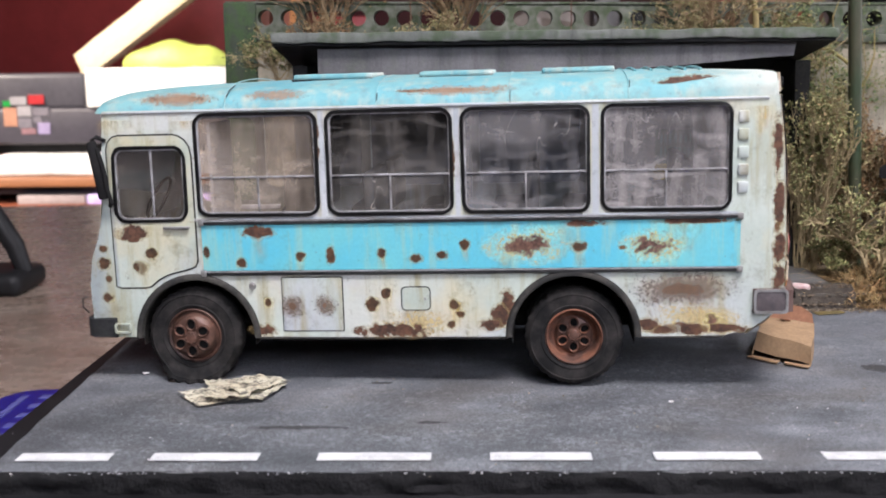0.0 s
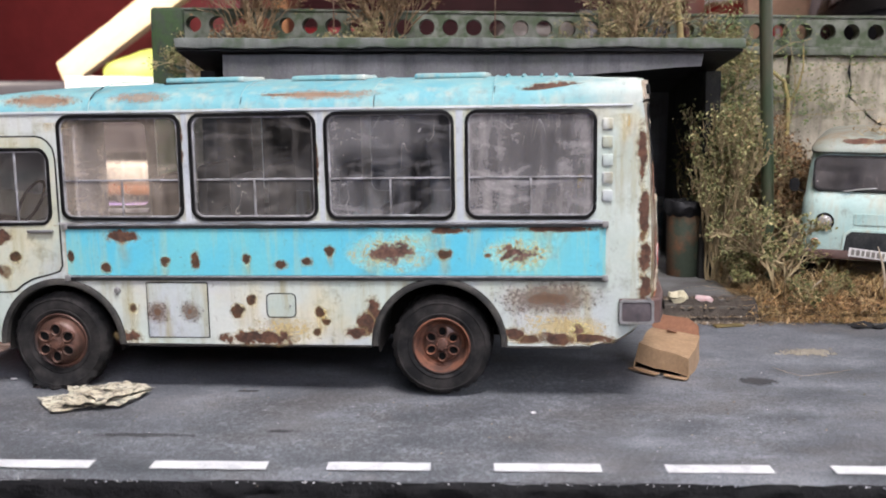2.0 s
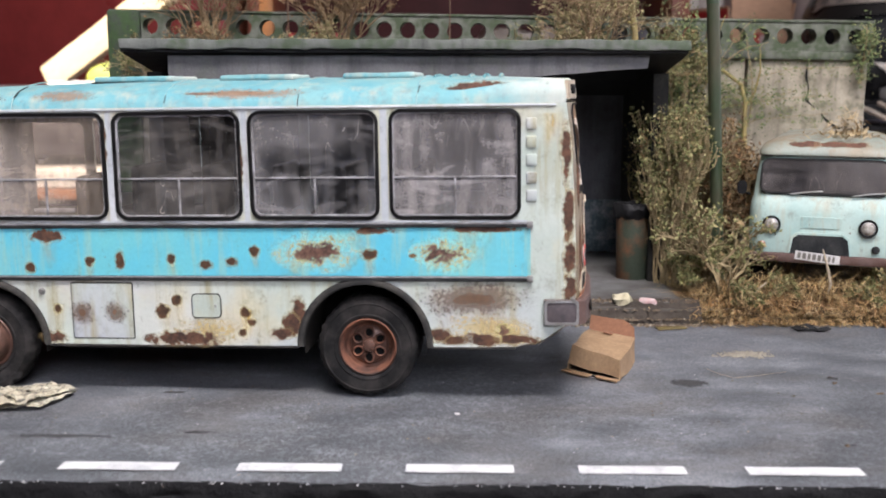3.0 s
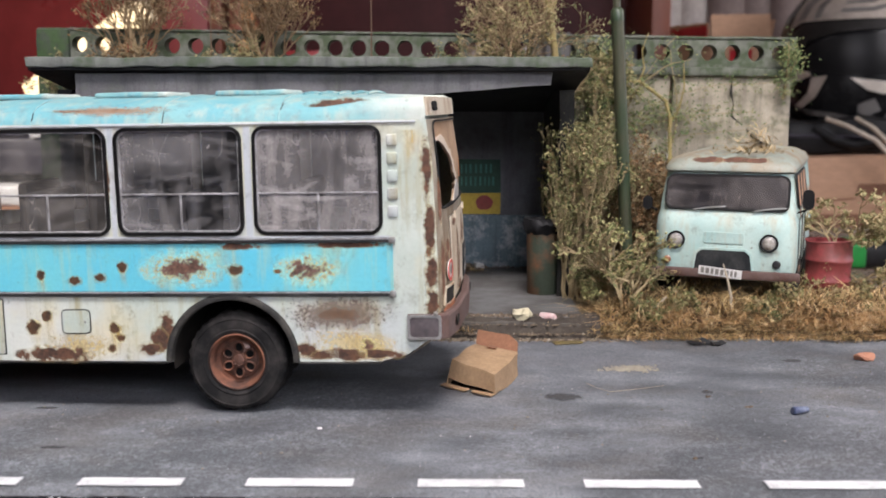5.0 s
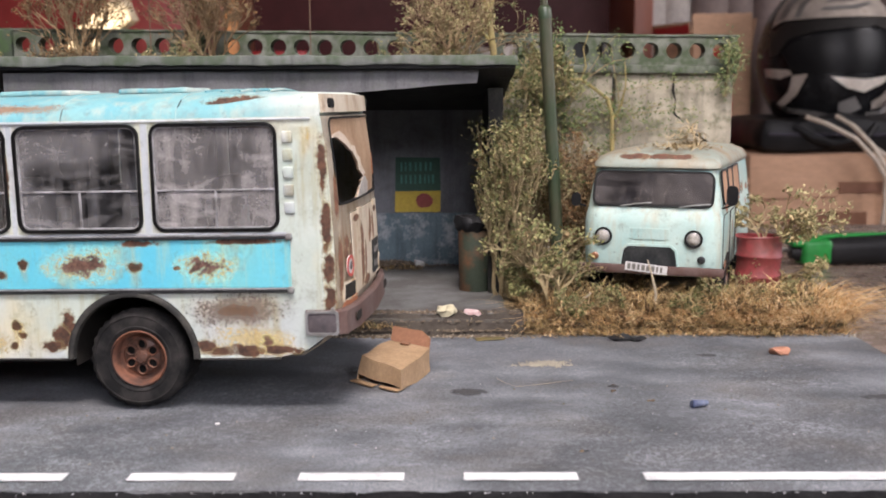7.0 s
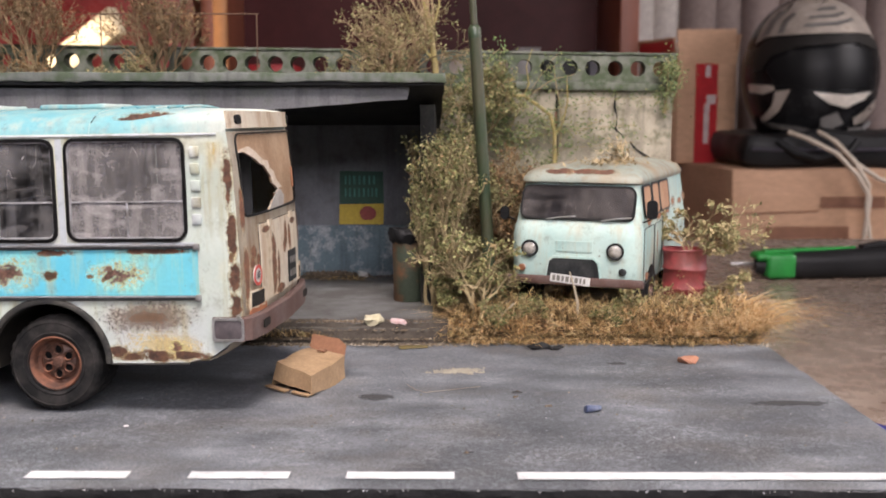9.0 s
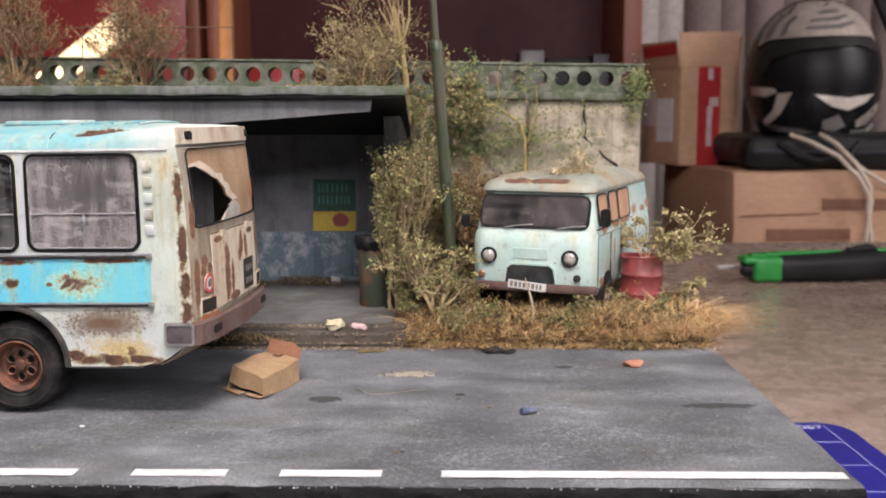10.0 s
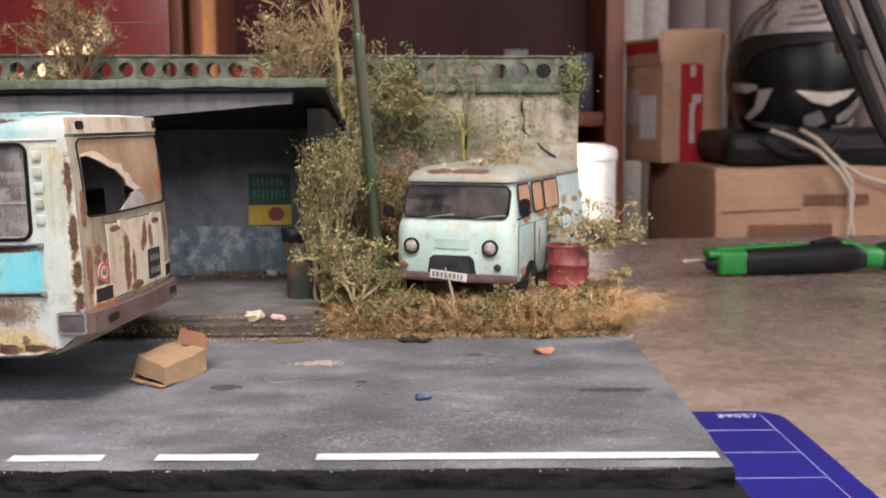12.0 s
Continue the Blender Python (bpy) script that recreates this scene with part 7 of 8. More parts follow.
def grass_patch(name, area, count, h_lo, h_hi, seed, label, material="grass", lie=1.0, tuft=45, lean=(0.0, 0.0), front=0.0, spread=0.09):
    """Loose tufts of bent blades; towards the front edge they stay low and lie flat."""
    rnd = random.Random(seed)
    b = bmesh.new()
    tufts = []
    for _ in range(max(6, count // tuft)):
        tx, ty = rnd.uniform(area[0], area[1]), rnd.uniform(area[2], area[3])
        tufts.append((tx, ty, rnd.uniform(0.35, 1.0), rnd.uniform(0, 6.28), rnd.uniform(0.2, 1.0)))
    for _ in range(count):
        tx, ty, th, ta, bias = rnd.choice(tufts)
        x, y = tx + rnd.gauss(0, spread), ty + rnd.gauss(0, spread * 0.75)
        wave = 0.16 * noise.noise(Vector((x * 1.7, seed, 3))) + 0.05 * noise.noise(Vector((x * 6, seed, 8))) if front else 0.0
        if front and y < area[2] + wave:
            continue
        k = min(1.0, max(0.12, (y - area[2] - wave + 0.02) / front)) if front else 1.0
        h = rnd.uniform(h_lo, h_hi) * th * (0.25 + 0.75 * k)
        a = ta + rnd.gauss(0, 0.9) if rnd.random() < bias else rnd.uniform(0, 6.28)
        reach = h * rnd.uniform(0.4, 3.0) * lie + (0.1 if k < 0.6 else 0.0) * rnd.random()
        d = Vector((math.cos(a) + lean[0], math.sin(a) * 0.8 + lean[1], 0)) * reach
        s_ = Vector((-math.sin(a), math.cos(a), 0)) * rnd.uniform(0.004, 0.0085)
        base = area[4] + (0.05 * k if front else 0)
        p = Vector((x, y, base))
        top = h * rnd.uniform(0.35, 1)
        m = p + d * 0.3 + Vector((0, 0, top * 0.72))
        m2 = p + d * 0.68 + Vector((rnd.gauss(0, 0.012), rnd.gauss(0, 0.012), top))
        q = p + d + Vector((0, 0, max(0.01 - base, top * rnd.uniform(0.3, 1.05))))
        v = [b.verts.new(c) for c in (p - s_, p + s_, m - s_ * 0.85, m + s_ * 0.85, m2 - s_ * 0.6, m2 + s_ * 0.6, q)]
        b.faces.new((v[0], v[1], v[3], v[2]))
        b.faces.new((v[2], v[3], v[5], v[4]))
        b.faces.new((v[4], v[5], v[6]))
    return solo(name, b, M[material], label=label, category="grass", kind="stuff", smooth=0)


grass_patch("dry_grass", (7.45, 11.25, 3.1, 4.25, 0.06), 11500, 0.12, 0.42, 1, "loose dry brown grass round the van", lie=1.1, front=0.6)
grass_patch("dry_grass", (7.6, 11.2, 3.45, 4.0, 0.12), 2600, 0.25, 0.52, 6, "taller brown grass under the van's bumper", lie=0.8)
grass_patch("straw", (9.6, 11.3, 3.12, 3.9, 0.08), 2600, 0.14, 0.42, 7, "pale straw lying over the edge of the base", "straw", 1.2, 60, (0.35, -0.1), 0.35)
grass_patch("straw", (10.9, 11.32, 3.2, 4.3, 0.1), 1500, 0.2, 0.5, 8, "fan of pale straw at the corner of the base", "straw", 0.9, 150, (0.7, -0.1))
grass_patch("straw", (7.5, 10.8, 3.1, 3.8, 0.08), 2200, 0.12, 0.4, 9, "single pale straws among the brown grass", "straw", 1.7, 5, front=0.4)
grass_patch("straw", (7.4, 11.3, 2.98, 3.2, 0.012), 1300, 0.03, 0.13, 21, "flattened straw strewn over the edge of the asphalt", "straw", 2.2, 12, spread=0.07)
grass_patch("dry_grass", (7.3, 11.3, 2.98, 3.25, 0.012), 2600, 0.03, 0.15, 22, "short trampled grass along the asphalt", lie=1.8, tuft=20, spread=0.07)
grass_patch("dry_grass", (10.1, 11.3, 3.8, 5.6, 0.12), 4000, 0.2, 0.5, 2, "dry grass round the barrel")
grass_patch("dry_grass", (0.5, 7.6, 2.98, 3.25, 0.1), 1300, 0.05, 0.16, 3, "short dry weeds along the kerb")
grass_patch("dry_grass", (7.2, 11.2, 5.0, 8.2, 0.15), 2500, 0.15, 0.4, 4, "dry grass behind the van")
grass_patch("dry_grass", (4.6, 6.0, 6.7, 7.0, 0.22), 350, 0.04, 0.12, 5, "withered weeds along the shelter wall")


def crumbs(name, spots, count, size, seed, material, label, category):
    rnd = random.Random(seed)
    b = bmesh.new()
    for _ in range(count):
        x, y, sx, sy, z = rnd.choice(spots)
        c = Vector((x + rnd.gauss(0, sx), y + rnd.gauss(0, sy), z))
        r = size * rnd.uniform(0.4, 1.3)
        v = [b.verts.new(c + Vector(p) * r) for p in ((rnd.uniform(0.7, 1.2), 0, 0), (-0.5, 0.85, 0), (-0.5, -0.85, 0), (rnd.uniform(-0.3, 0.3), rnd.uniform(-0.3, 0.3), rnd.uniform(0.5, 1.0)))]
        for q in ((0, 1, 3), (1, 2, 3), (2, 0, 3)):
            b.faces.new([v[i] for i in q])
    return solo(name, b, material, label=label, category=category, kind="stuff", smooth=0)


crumbs("shelter_litter", [(5.15 + 0.11 * k, 6.95 + 0.02 * k, 0.09, 0.07, 0.24 + 0.05 * math.sin(0.5 * k)) for k in range(7)] + [(5.3, 6.95, 0.12, 0.06, 0.3), (5.5, 7.0, 0.1, 0.05, 0.27)], 900, 0.045, 14, M["soil_crumb"], "dry leaves and rubble heaped at the foot of the shelter wall", "litter")
crumbs("shelter_litter", [(1.6 + 0.7 * k, 7.06, 0.3, 0.025, 0.238) for k in range(8)], 420, 0.03, 24, M["soil_crumb"], "thin line of brown dirt along the shelter wall", "litter")
solo("paper_scrap", jitter(box(-0.07, 0.07, -0.04, 0.04, 0.0, 0.09, 0.02), 0.04, 3, 9), M["plate_white"], 5.98, 6.98, 0.24, 30, "crumpled white paper by the shelter wall", "paper")
crumbs("gravel", [(7.2 + 0.25 * k, 3.05 + 0.03 * math.sin(k * 2.3), 0.2, 0.07, 0.004) for k in range(17)], 1500, 0.02, 3, M["gravel"], "loose gravel and crumbs along the grass edge", "gravel")
crumbs("kerb_soil", [(3.8 + 0.25 * (k % 14), (2.94, 3.03, 3.12, 3.25)[k // 14], 0.2, 0.04, (0.005, 0.06, 0.16, 0.235)[k // 14]) for k in range(56)], 4800, 0.025, 9, M["soil_crumb"], "brown soil and crumbs on the kerb", "soil")
crumbs("gravel", [(4.6 + 0.3 * k, 2.98, 0.2, 0.06, 0.005) for k in range(10)], 900, 0.022, 4, M["gravel"], "loose gravel along the kerb", "gravel")
crumbs("road_grit", [(0.5 + 0.5 * k, -0.8 + 0.4 * (k % 5), 0.6, 0.7, 0.003) for k in range(21)], 160, 0.011, 5, M["gravel"], "fine grit scattered on the asphalt", "grit")
crumbs("stone_chips", [(-0.9 + 0.3 * k, FRONT - 0.02 + 0.015 * math.sin(k * 1.7), 0.16, 0.012, -0.03) for k in range(41)] + [(-0.5 + 0.2 * k, FRONT - 0.01, 0.1, 0.012, -0.025) for k in range(8)], 190, 0.009, 17, M["chip_pale"], "pale stone chips caught along the tarred edge", "grit")
crumbs("stone_chips", [(-0.4 + 0.6 * k, -1.2 + 0.5 * ((k * 3) % 5), 0.5, 0.6, 0.008) for k in range(20)] + [(0.0, -1.6, 0.5, 0.2, 0.008)] * 6, 130, 0.008, 18, M["chip_pale"], "tiny pale stone chips on the asphalt", "grit")
crumbs("leaf_bits", [(8.06, 0.7, 0.014, 0.01, 0.003), (8.04, 0.5, 0.018, 0.01, 0.003), (7.5, -1.3, 0.012, 0.008, 0.003), (8.34, 0.15, 0.01, 0.01, 0.003)], 14, 0.024, 16, M["soil_crumb"], "small dark leaf bits on the asphalt", "leaves")
crumbs("sand_heap", [(7.47, 1.57, 0.11, 0.07, 0.004), (7.4, 1.55, 0.14, 0.04, 0.004), (7.56, 1.59, 0.08, 0.05, 0.004)], 420, 0.017, 6, M["sand"], "small spilt heap of pale sand on the road", "sand")

# ---- litter on the road ----
carton = thing("open_carton", 5.97, 0.46, 0.014, 0, "small crushed cardboard box lying open on the road", "box")
cb = bmesh.new()
C = {"f": (0, 0, 0), "r": (0.27, 0.74, 0.0), "l": (-0.47, 0.39, 0.0), "b": (-0.2, 1.13, 0.0), "F": (0.01, 0.02, 0.2), "R": (0.275, 0.75, 0.25), "L": (-0.41, 0.43, 0.26), "B": (-0.16, 1.1, 0.27)}
for q in ("frRF", "rbBR", "blLB", "FRBL"):
    cb.faces.new([cb.verts.new(C[k]) for k in q])
end = [Vector(C[k]) for k in ("l", "f", "F", "L")]
low_l, low_f = end[0].lerp(end[3], 0.28), end[1].lerp(end[2], 0.1)
cb.faces.new([cb.verts.new(p) for p in (low_l, low_f, end[2], end[3])])
bmesh.ops.remove_doubles(cb, verts=cb.verts, dist=0.001)
bmesh.ops.subdivide_edges(cb, edges=cb.edges[:], cuts=4, use_grid_fill=True)
jitter(cb, 0.02, 3, 4)
bmesh.ops.solidify(cb, geom=cb.faces[:], thickness=0.012)
part("shell", cb, M["card"], carton, smooth=20)


def sheet(quad, seed, amount, th=0.012, step=0.08):
    b = bmesh.new()
    b.faces.new([b.verts.new(p) for p in quad])
    for _ in range(4):
        bmesh.ops.subdivide_edges(b, edges=[e for e in b.edges if e.calc_length() > step], cuts=1, use_grid_fill=True)
    jitter(b, amount, seed, 4)
    bmesh.ops.solidify(b, geom=b.faces[:], thickness=th)
    return b


part("flap", sheet(((0.27, 0.76, 0.24), (-0.16, 1.11, 0.26), (-0.13, 1.2, 0.39), (0.02, 1.1, 0.4), (0.2, 0.95, 0.38), (0.28, 0.86, 0.33)), 5, 0.02), M["card_dark"], carton, "dark brown flap standing up", smooth=40)
part("flap", sheet(((-0.47, 0.39, 0.01), (-0.24, 0.2, 0.01), (-0.29, 0.14, 0.006), (-0.53, 0.33, 0.008)), 6, 0.008), M["card"], carton, smooth=40)
part("flap", sheet(((-0.2, 0.165, 0.01), (0.0, 0.0, 0.01), (-0.04, -0.04, 0.005), (-0.22, 0.11, 0.006)), 7, 0.008), M["card"], carton, smooth=40)
part("top_tear", sheet(((-0.02, 0.95, 0.268), (0.06, 0.9, 0.266), (0.04, 0.82, 0.262), (-0.05, 0.88, 0.266)), 8, 0.006), M["card_dark"], carton, smooth=40)


def newsprint():
    n = Nodes("newsprint")
    blot, fine = n.noise(8, 6, 0.8, (1, 2.2, 1)), n.noise(40, 3, 0.7)
    col = n.mix(n.ramp(n.noise(2.0, 4), [(0.4, 0.0), (0.65, 1.0)]), (0.55, 0.52, 0.4), (0.42, 0.36, 0.25))
    col = n.mix(n.ramp(blot, [(0.5, 0.0), (0.55, 0.85)]), col, (0.07, 0.065, 0.06))
    return n.done(n.mix(0.3, col, n.ramp(fine, [(0.3, 0.5), (0.7, 1.0)]), "MULTIPLY"), 0.85)


M["newsprint"] = newsprint()
news = thing("newspaper", 0.46, -0.27, 0.01, 14, "crumpled yellowed newspaper lying beside the flat tyre", "newspaper")
n_rnd = random.Random(9)
for k, (cx, cy, w, d, a) in enumerate(((-0.2, -0.08, 0.5, 0.5, 20), (0.15, -0.04, 0.55, 0.55, -25), (0.0, 0.12, 0.55, 0.42, 5), (0.27, 0.1, 0.36, 0.4, 40), (-0.05, -0.17, 0.45, 0.36, -8), (0.1, -0.2, 0.3, 0.25, 30))):
    b = bmesh.new()
    vs = [b.verts.new((x * w / 2 * n_rnd.uniform(0.8, 1.1), y * d / 2 * n_rnd.uniform(0.8, 1.1), 0.0)) for x, y in ((-1, -1), (1, -1), (1, 1), (-1, 1))]
    b.faces.new(vs)
    bmesh.ops.subdivide_edges(b, edges=b.edges[:], cuts=13, use_grid_fill=True)
    for v in b.verts:
        f = noise.noise(Vector((v.co.x * 3.4 + k * 9, v.co.y * 3.4, k)))
        g = abs(noise.noise(Vector((v.co.x * 9 + k * 5, v.co.y * 4, 3))))
        fold = abs(noise.noise(Vector((v.co.x * 13 + v.co.y * 9 + k * 5, v.co.y * 3 - v.co.x * 4, 7))))
        v.co.z = 0.012 + 0.012 * k + max(0, f) * 0.07 + g * 0.05 * (1 - 2.2 * abs(v.co.y)) + fold * 0.03
        v.co.x += 0.02 * noise.noise(Vector((v.co.x * 18, v.co.y * 18, k)))
        v.co.y += 0.02 * noise.noise(Vector((v.co.x * 18, v.co.y * 18, k + 20)))
        v.co.z = max(0.006, v.co.z)
    bmesh.ops.solidify(b, geom=b.faces[:], thickness=0.004)
    part("page", b, M["newsprint"], news, smooth=12).matrix_local = pose(cx * 0.9 * U, cy * 0.9 * U, 0, 0, 0, a)

for x, y, w, d in ((1.22, -1.24, 1.1, 0.13), (6.65, 0.42, 0.46, 0.34), (10.75, 0.22, 1.2, 0.22), (8.06, 0.62, 0.14, 0.12), (2.3, -1.12, 0.35, 0.1), (7.54, -1.32, 0.08, 0.06), (1.8, 0.0, 0.3, 0.1), (9.3, 1.9, 0.3, 0.14)):
    b = plate([(x - w / 2, y - d / 2), (x + w / 2, y - d / 2), (x + w / 2, y + d / 2), (x - w / 2, y + d / 2)], [], 0, Matrix(((1, 0, 0, 0), (0, 0, 1, 0), (0, 1, 0, 0.0165), (0, 0, 0, 1))))
    ob = solo("oil_stain", b, M["wet"], label="dark oil stain on the asphalt", category="stain", group="oil stains", smooth=0)
    ob.visible_shadow = False

can = thing("drink_can", 8.74, -0.06, 0.04, 20, "crushed blue and white drink can on the road", "can")
part("shell", jitter(lathe([(0, -0.08), (0.026, -0.08), (0.034, -0.066), (0.035, 0.062), (0.027, 0.08), (0, 0.078)], 16, "X"), 0.022, 4, 9), M["blue_can"], can, smooth=40)
can2 = thing("drink_can", 6.72, 3.2, 0.235, -30, "crushed pink and white can on the kerb", "can")
part("shell", jitter(lathe([(0, -0.1), (0.04, -0.1), (0.05, -0.08), (0.05, 0.08), (0.04, 0.1), (0, 0.098)], 16, "X"), 0.025, 7, 8), M["can_pink"], can2, smooth=40)
crump = thing("paper_bag", 6.42, 3.2, 0.2, 10, "crumpled pale yellow paper bag on the kerb", "paper bag")
b = bmesh.new()
bmesh.ops.create_icosphere(b, subdivisions=3, radius=0.14)
bmesh.ops.scale(b, vec=(1.1, 0.8, 0.6), verts=b.verts)
bmesh.ops.translate(b, vec=(0, 0, 0.06), verts=b.verts)
part("body", jitter(b, 0.06, 6, 9), M["paper"], crump, smooth=20)
b = bmesh.new()
bmesh.ops.create_icosphere(b, subdivisions=2, radius=0.12)
bmesh.ops.scale(b, vec=(1.2, 0.7, 0.35), verts=b.verts)
solo("brick_piece", jitter(b, 0.05, 8, 8), M["brick"], 10.14, 2.02, 0.04, 15, "broken orange brick piece on the road", "brick", smooth=20)
solo("scrap", jitter(box(-0.17, 0.17, -0.07, 0.07, 0, 0.015, 0.004), 0.03, 5, 5), M["yellow_glass"], 6.93, 2.78, 0.012, 8, "flat yellow-brown scrap on the road", "scrap")
b = bmesh.new()
bmesh.ops.create_icosphere(b, subdivisions=3, radius=0.2)
bmesh.ops.scale(b, vec=(1.2, 0.32, 0.13), verts=b.verts)
solo("rag", jitter(jitter(b, 0.05, 3, 7), 0.04, 8, 16), M["bag_black"], 8.55, 2.72, 0.03, -8, "flat black rag on the road by the grass", "rag", smooth=30)
solo("paper_scrap", jitter(box(-0.022, 0.022, -0.014, 0.014, 0.0, 0.01), 0.01, 2, 9), M["white_plastic"], 4.41, -0.58, 0.012, 15, "tiny white paper scrap on the road", "paper")
solo("paper_scrap", jitter(box(-0.025, 0.025, -0.02, 0.02, 0.0, 0.01), 0.01, 3, 9), M["white_plastic"], -0.55, 0.35, 0.012, 40, "tiny white paper scrap on the road", "paper")
solo("dead_stalk", tube([(0, 0, 0), (0.02, -0.02, 0.3), (-0.04, -0.02, 0.55), (-0.09, 0.0, 0.72)], [0.02, 0.018, 0.014, 0.008], 5), M["dry_stalk"], 9.02, 3.55, 0.12, 0, "pale dead stalk in the grass before the van", "plant")
solo("dead_stalk", tube([(0, 0, 0), (0.1, -0.02, 0.16), (0.26, 0, 0.3)], [0.02, 0.016, 0.01], 5), M["dry_stalk"], 7.95, 3.4, 0.15, 0, "pale dead stalk in the grass before the van", "plant")
solo("dry_straw", tube([(6.92, 0.96, 0.012), (7.0, 0.75, 0.016), (7.11, 0.63, 0.012), (7.36, 0.7, 0.018), (7.69, 0.87, 0.012)], 0.002, 5), M["dry_stalk"], label="thin bent straw lying on the asphalt", category="straw")
# dry litter on the van's roof
litter = bmesh.new()
l_rnd = random.Random(12)
for _ in range(520):
    k = l_rnd.random()
    c = Vector((l_rnd.gauss(-1.1, 0.42), l_rnd.gauss(0.22, 0.2), 2.06 + l_rnd.uniform(0, 0.1) * k)) if k < 0.55 else Vector((l_rnd.gauss(-1.5, 0.16), l_rnd.gauss(0.2, 0.12), 2.07 + abs(l_rnd.gauss(0, 0.14))))
    d = Vector((l_rnd.uniform(-1, 1), l_rnd.uniform(-1, 1), l_rnd.uniform(-0.2, 0.5))).normalized() * l_rnd.uniform(0.04, 0.13)
    w = d.cross(Vector((0, 0, 1))).normalized() * 0.013
    vs = [litter.verts.new(p) for p in (c - d, c + w, c + d, c - w)]
    litter.faces.new(vs)
lo = solo("dry_leaves", litter, M["leaf_straw"], label="dry yellow leaves and straw on the van roof", category="leaves", kind="stuff", smooth=0)
lo.matrix_world = van.matrix_world

# ---- furniture and things behind ----
case = thing("bookcase", 0, 75, -34.6, 0, "tall reddish-brown wooden bookcase with dark open shelves", "bookcase")
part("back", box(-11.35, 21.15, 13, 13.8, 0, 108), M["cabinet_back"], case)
part("cornice", box(-60, 23, -0.5, 14, 108, 110, 0.2), M["cabinet_wood"], case)
for pa, pc in ((-59.75, -58.25), (-36.75, -35.25), (-13.9, -12.95), (-12.35, -11.35), (21.15, 22.65)):
    part("upright", box(pa, pc, 0, 14, 0, 108, 0.1), M["cabinet_wood"], case)
# Added strip: sunlight on the upright is painted in its colour
part("edge_strip", box(-11.35, -10.3, 0, 0.8, 0, 108, 0.08), M["sunlit_wood"], case, "strip of the upright painted bright orange for sunlight on it")
for pz in (4, 36.8, 66):
    part("shelf", box(-11.35, 21.15, 0.8, 13, pz, pz + 1.2, 0.1), M["cabinet_wood"], case)
for a, c in ((-58.2, -36.8), (-35.2, -14)):
    part("door", box(a, c, 0.1, 1.0, 2, 106, 0.15), M["cabinet_door"], case, "glossy dark red door")
for bx, w, h, mt in ((13.0, 2.0, 5.2, "helmet_grey"), (15.2, 3.6, 4.6, "black_plastic"), (19.0, 1.4, 4.9, "case_black")):
    solo("book", box(bx, bx + w, 77, 83, -34.6 + 38.0, -34.6 + 38.0 + h, 0.1), M[mt], label="dark book standing on the bookcase shelf", category="book", group="books")
solo("small_box", box(-9.6, -5.2, 77, 82, 3.4, 7.2, 0.1), M["tape_red"], label="small red box standing on the bookcase shelf", category="box")
solo("crumpled_bag", jitter(cut_up(box(6, 13, 78, 84, 3.42, 7.6, 0.9), 0.8), 0.9, 4, 0.5), M["helmet_white"], label="pale crumpled bag on the bookcase shelf", category="bag")
for k in range(-2, 15):
    solo("curtain", tube([(31.5 + 3.0 * k, 93.5 + 0.8 * (k % 2), -30), (31.5 + 3.0 * k, 93.5 + 0.8 * (k % 2), 70)], 1.9, 12), M["curtain_pale" if k < 0 else "curtain"], label="pale grey curtain fold hanging at the wall" if k < 0 else "grey-brown curtain fold hanging at the wall", category="curtain", group="curtain folds", smooth=60)

bench = thing("bench", 27, 63, -34.6, 0, "low wooden bench behind the table that carries the cartons", "bench")
part("seat_board", box(-17, 20, -13, 12, 18.2, 19.4, 0.2), M["cabinet_wood"], bench)
for sx in (-15.5, 18.5):
    for sy in (-11.5, 10.5):
        part("leg", box(sx - 1, sx + 1, sy - 1, sy + 1, 0, 18.2, 0.1), M["cabinet_wood"], bench)
low = thing("large_carton", 26.7, 61.0, -15.2, 4, "large closed brown cardboard carton behind the table", "carton")
part("carton_body", jitter(cut_up(box(0, 19, 0, 18, 0, 14.6, 0.15), 2.5), 0.12, 3, 0.3), M["box_card"], low)
part("tape_strip", box(6.2, 10.7, -0.16, -0.1, 12.0, 12.75), M["tape_brown"], low, "brown tape across the carton")
part("tape_strip", box(2.4, 8.2, -0.16, -0.1, 9.9, 10.7), M["tape_brown"], low, "brown tape across the carton")
part("tape_strip", tube([(0.5, -0.12, 11.6), (6.0, -0.12, 11.75)], 0.05, 6), M["tape_brown"], low)
up = thing("tall_carton", 25.0, 71.0, -0.6, 17, "tall cardboard carton with red tape and an open flap", "carton")
part("carton_body", jitter(cut_up(box(0, 5.1, 0, 6.5, 0, 7.65, 0.08), 1.2), 0.06, 6, 0.5), M["box_card"], up)
part("flap", sheet(((0.0, 0.0, 7.6), (5.1, 0.0, 7.6), (5.05, 0.15, 10.35), (-0.1, 0.1, 10.15)), 3, 0.06, 0.12, 0.6), M["box_card"], up)
part("flap", sheet(((5.1, 0.1, 7.6), (5.1, 6.2, 7.6), (5.6, 6.2, 9.9), (5.55, 0.2, 9.9)), 4, 0.06, 0.12, 0.6), M["box_card"], up)
part("flap", sheet(((0.0, 0.1, 7.6), (0.0, 6.2, 7.6), (-0.12, 6.2, 9.7), (-0.15, 0.3, 9.6)), 5, 0.06, 0.12, 0.6), M["box_card"], up)
tp = part("tape", box(1.5, 3.4, -0.09, -0.05, 0.0, 7.6), M["tape_red"], up, "red printed tape")
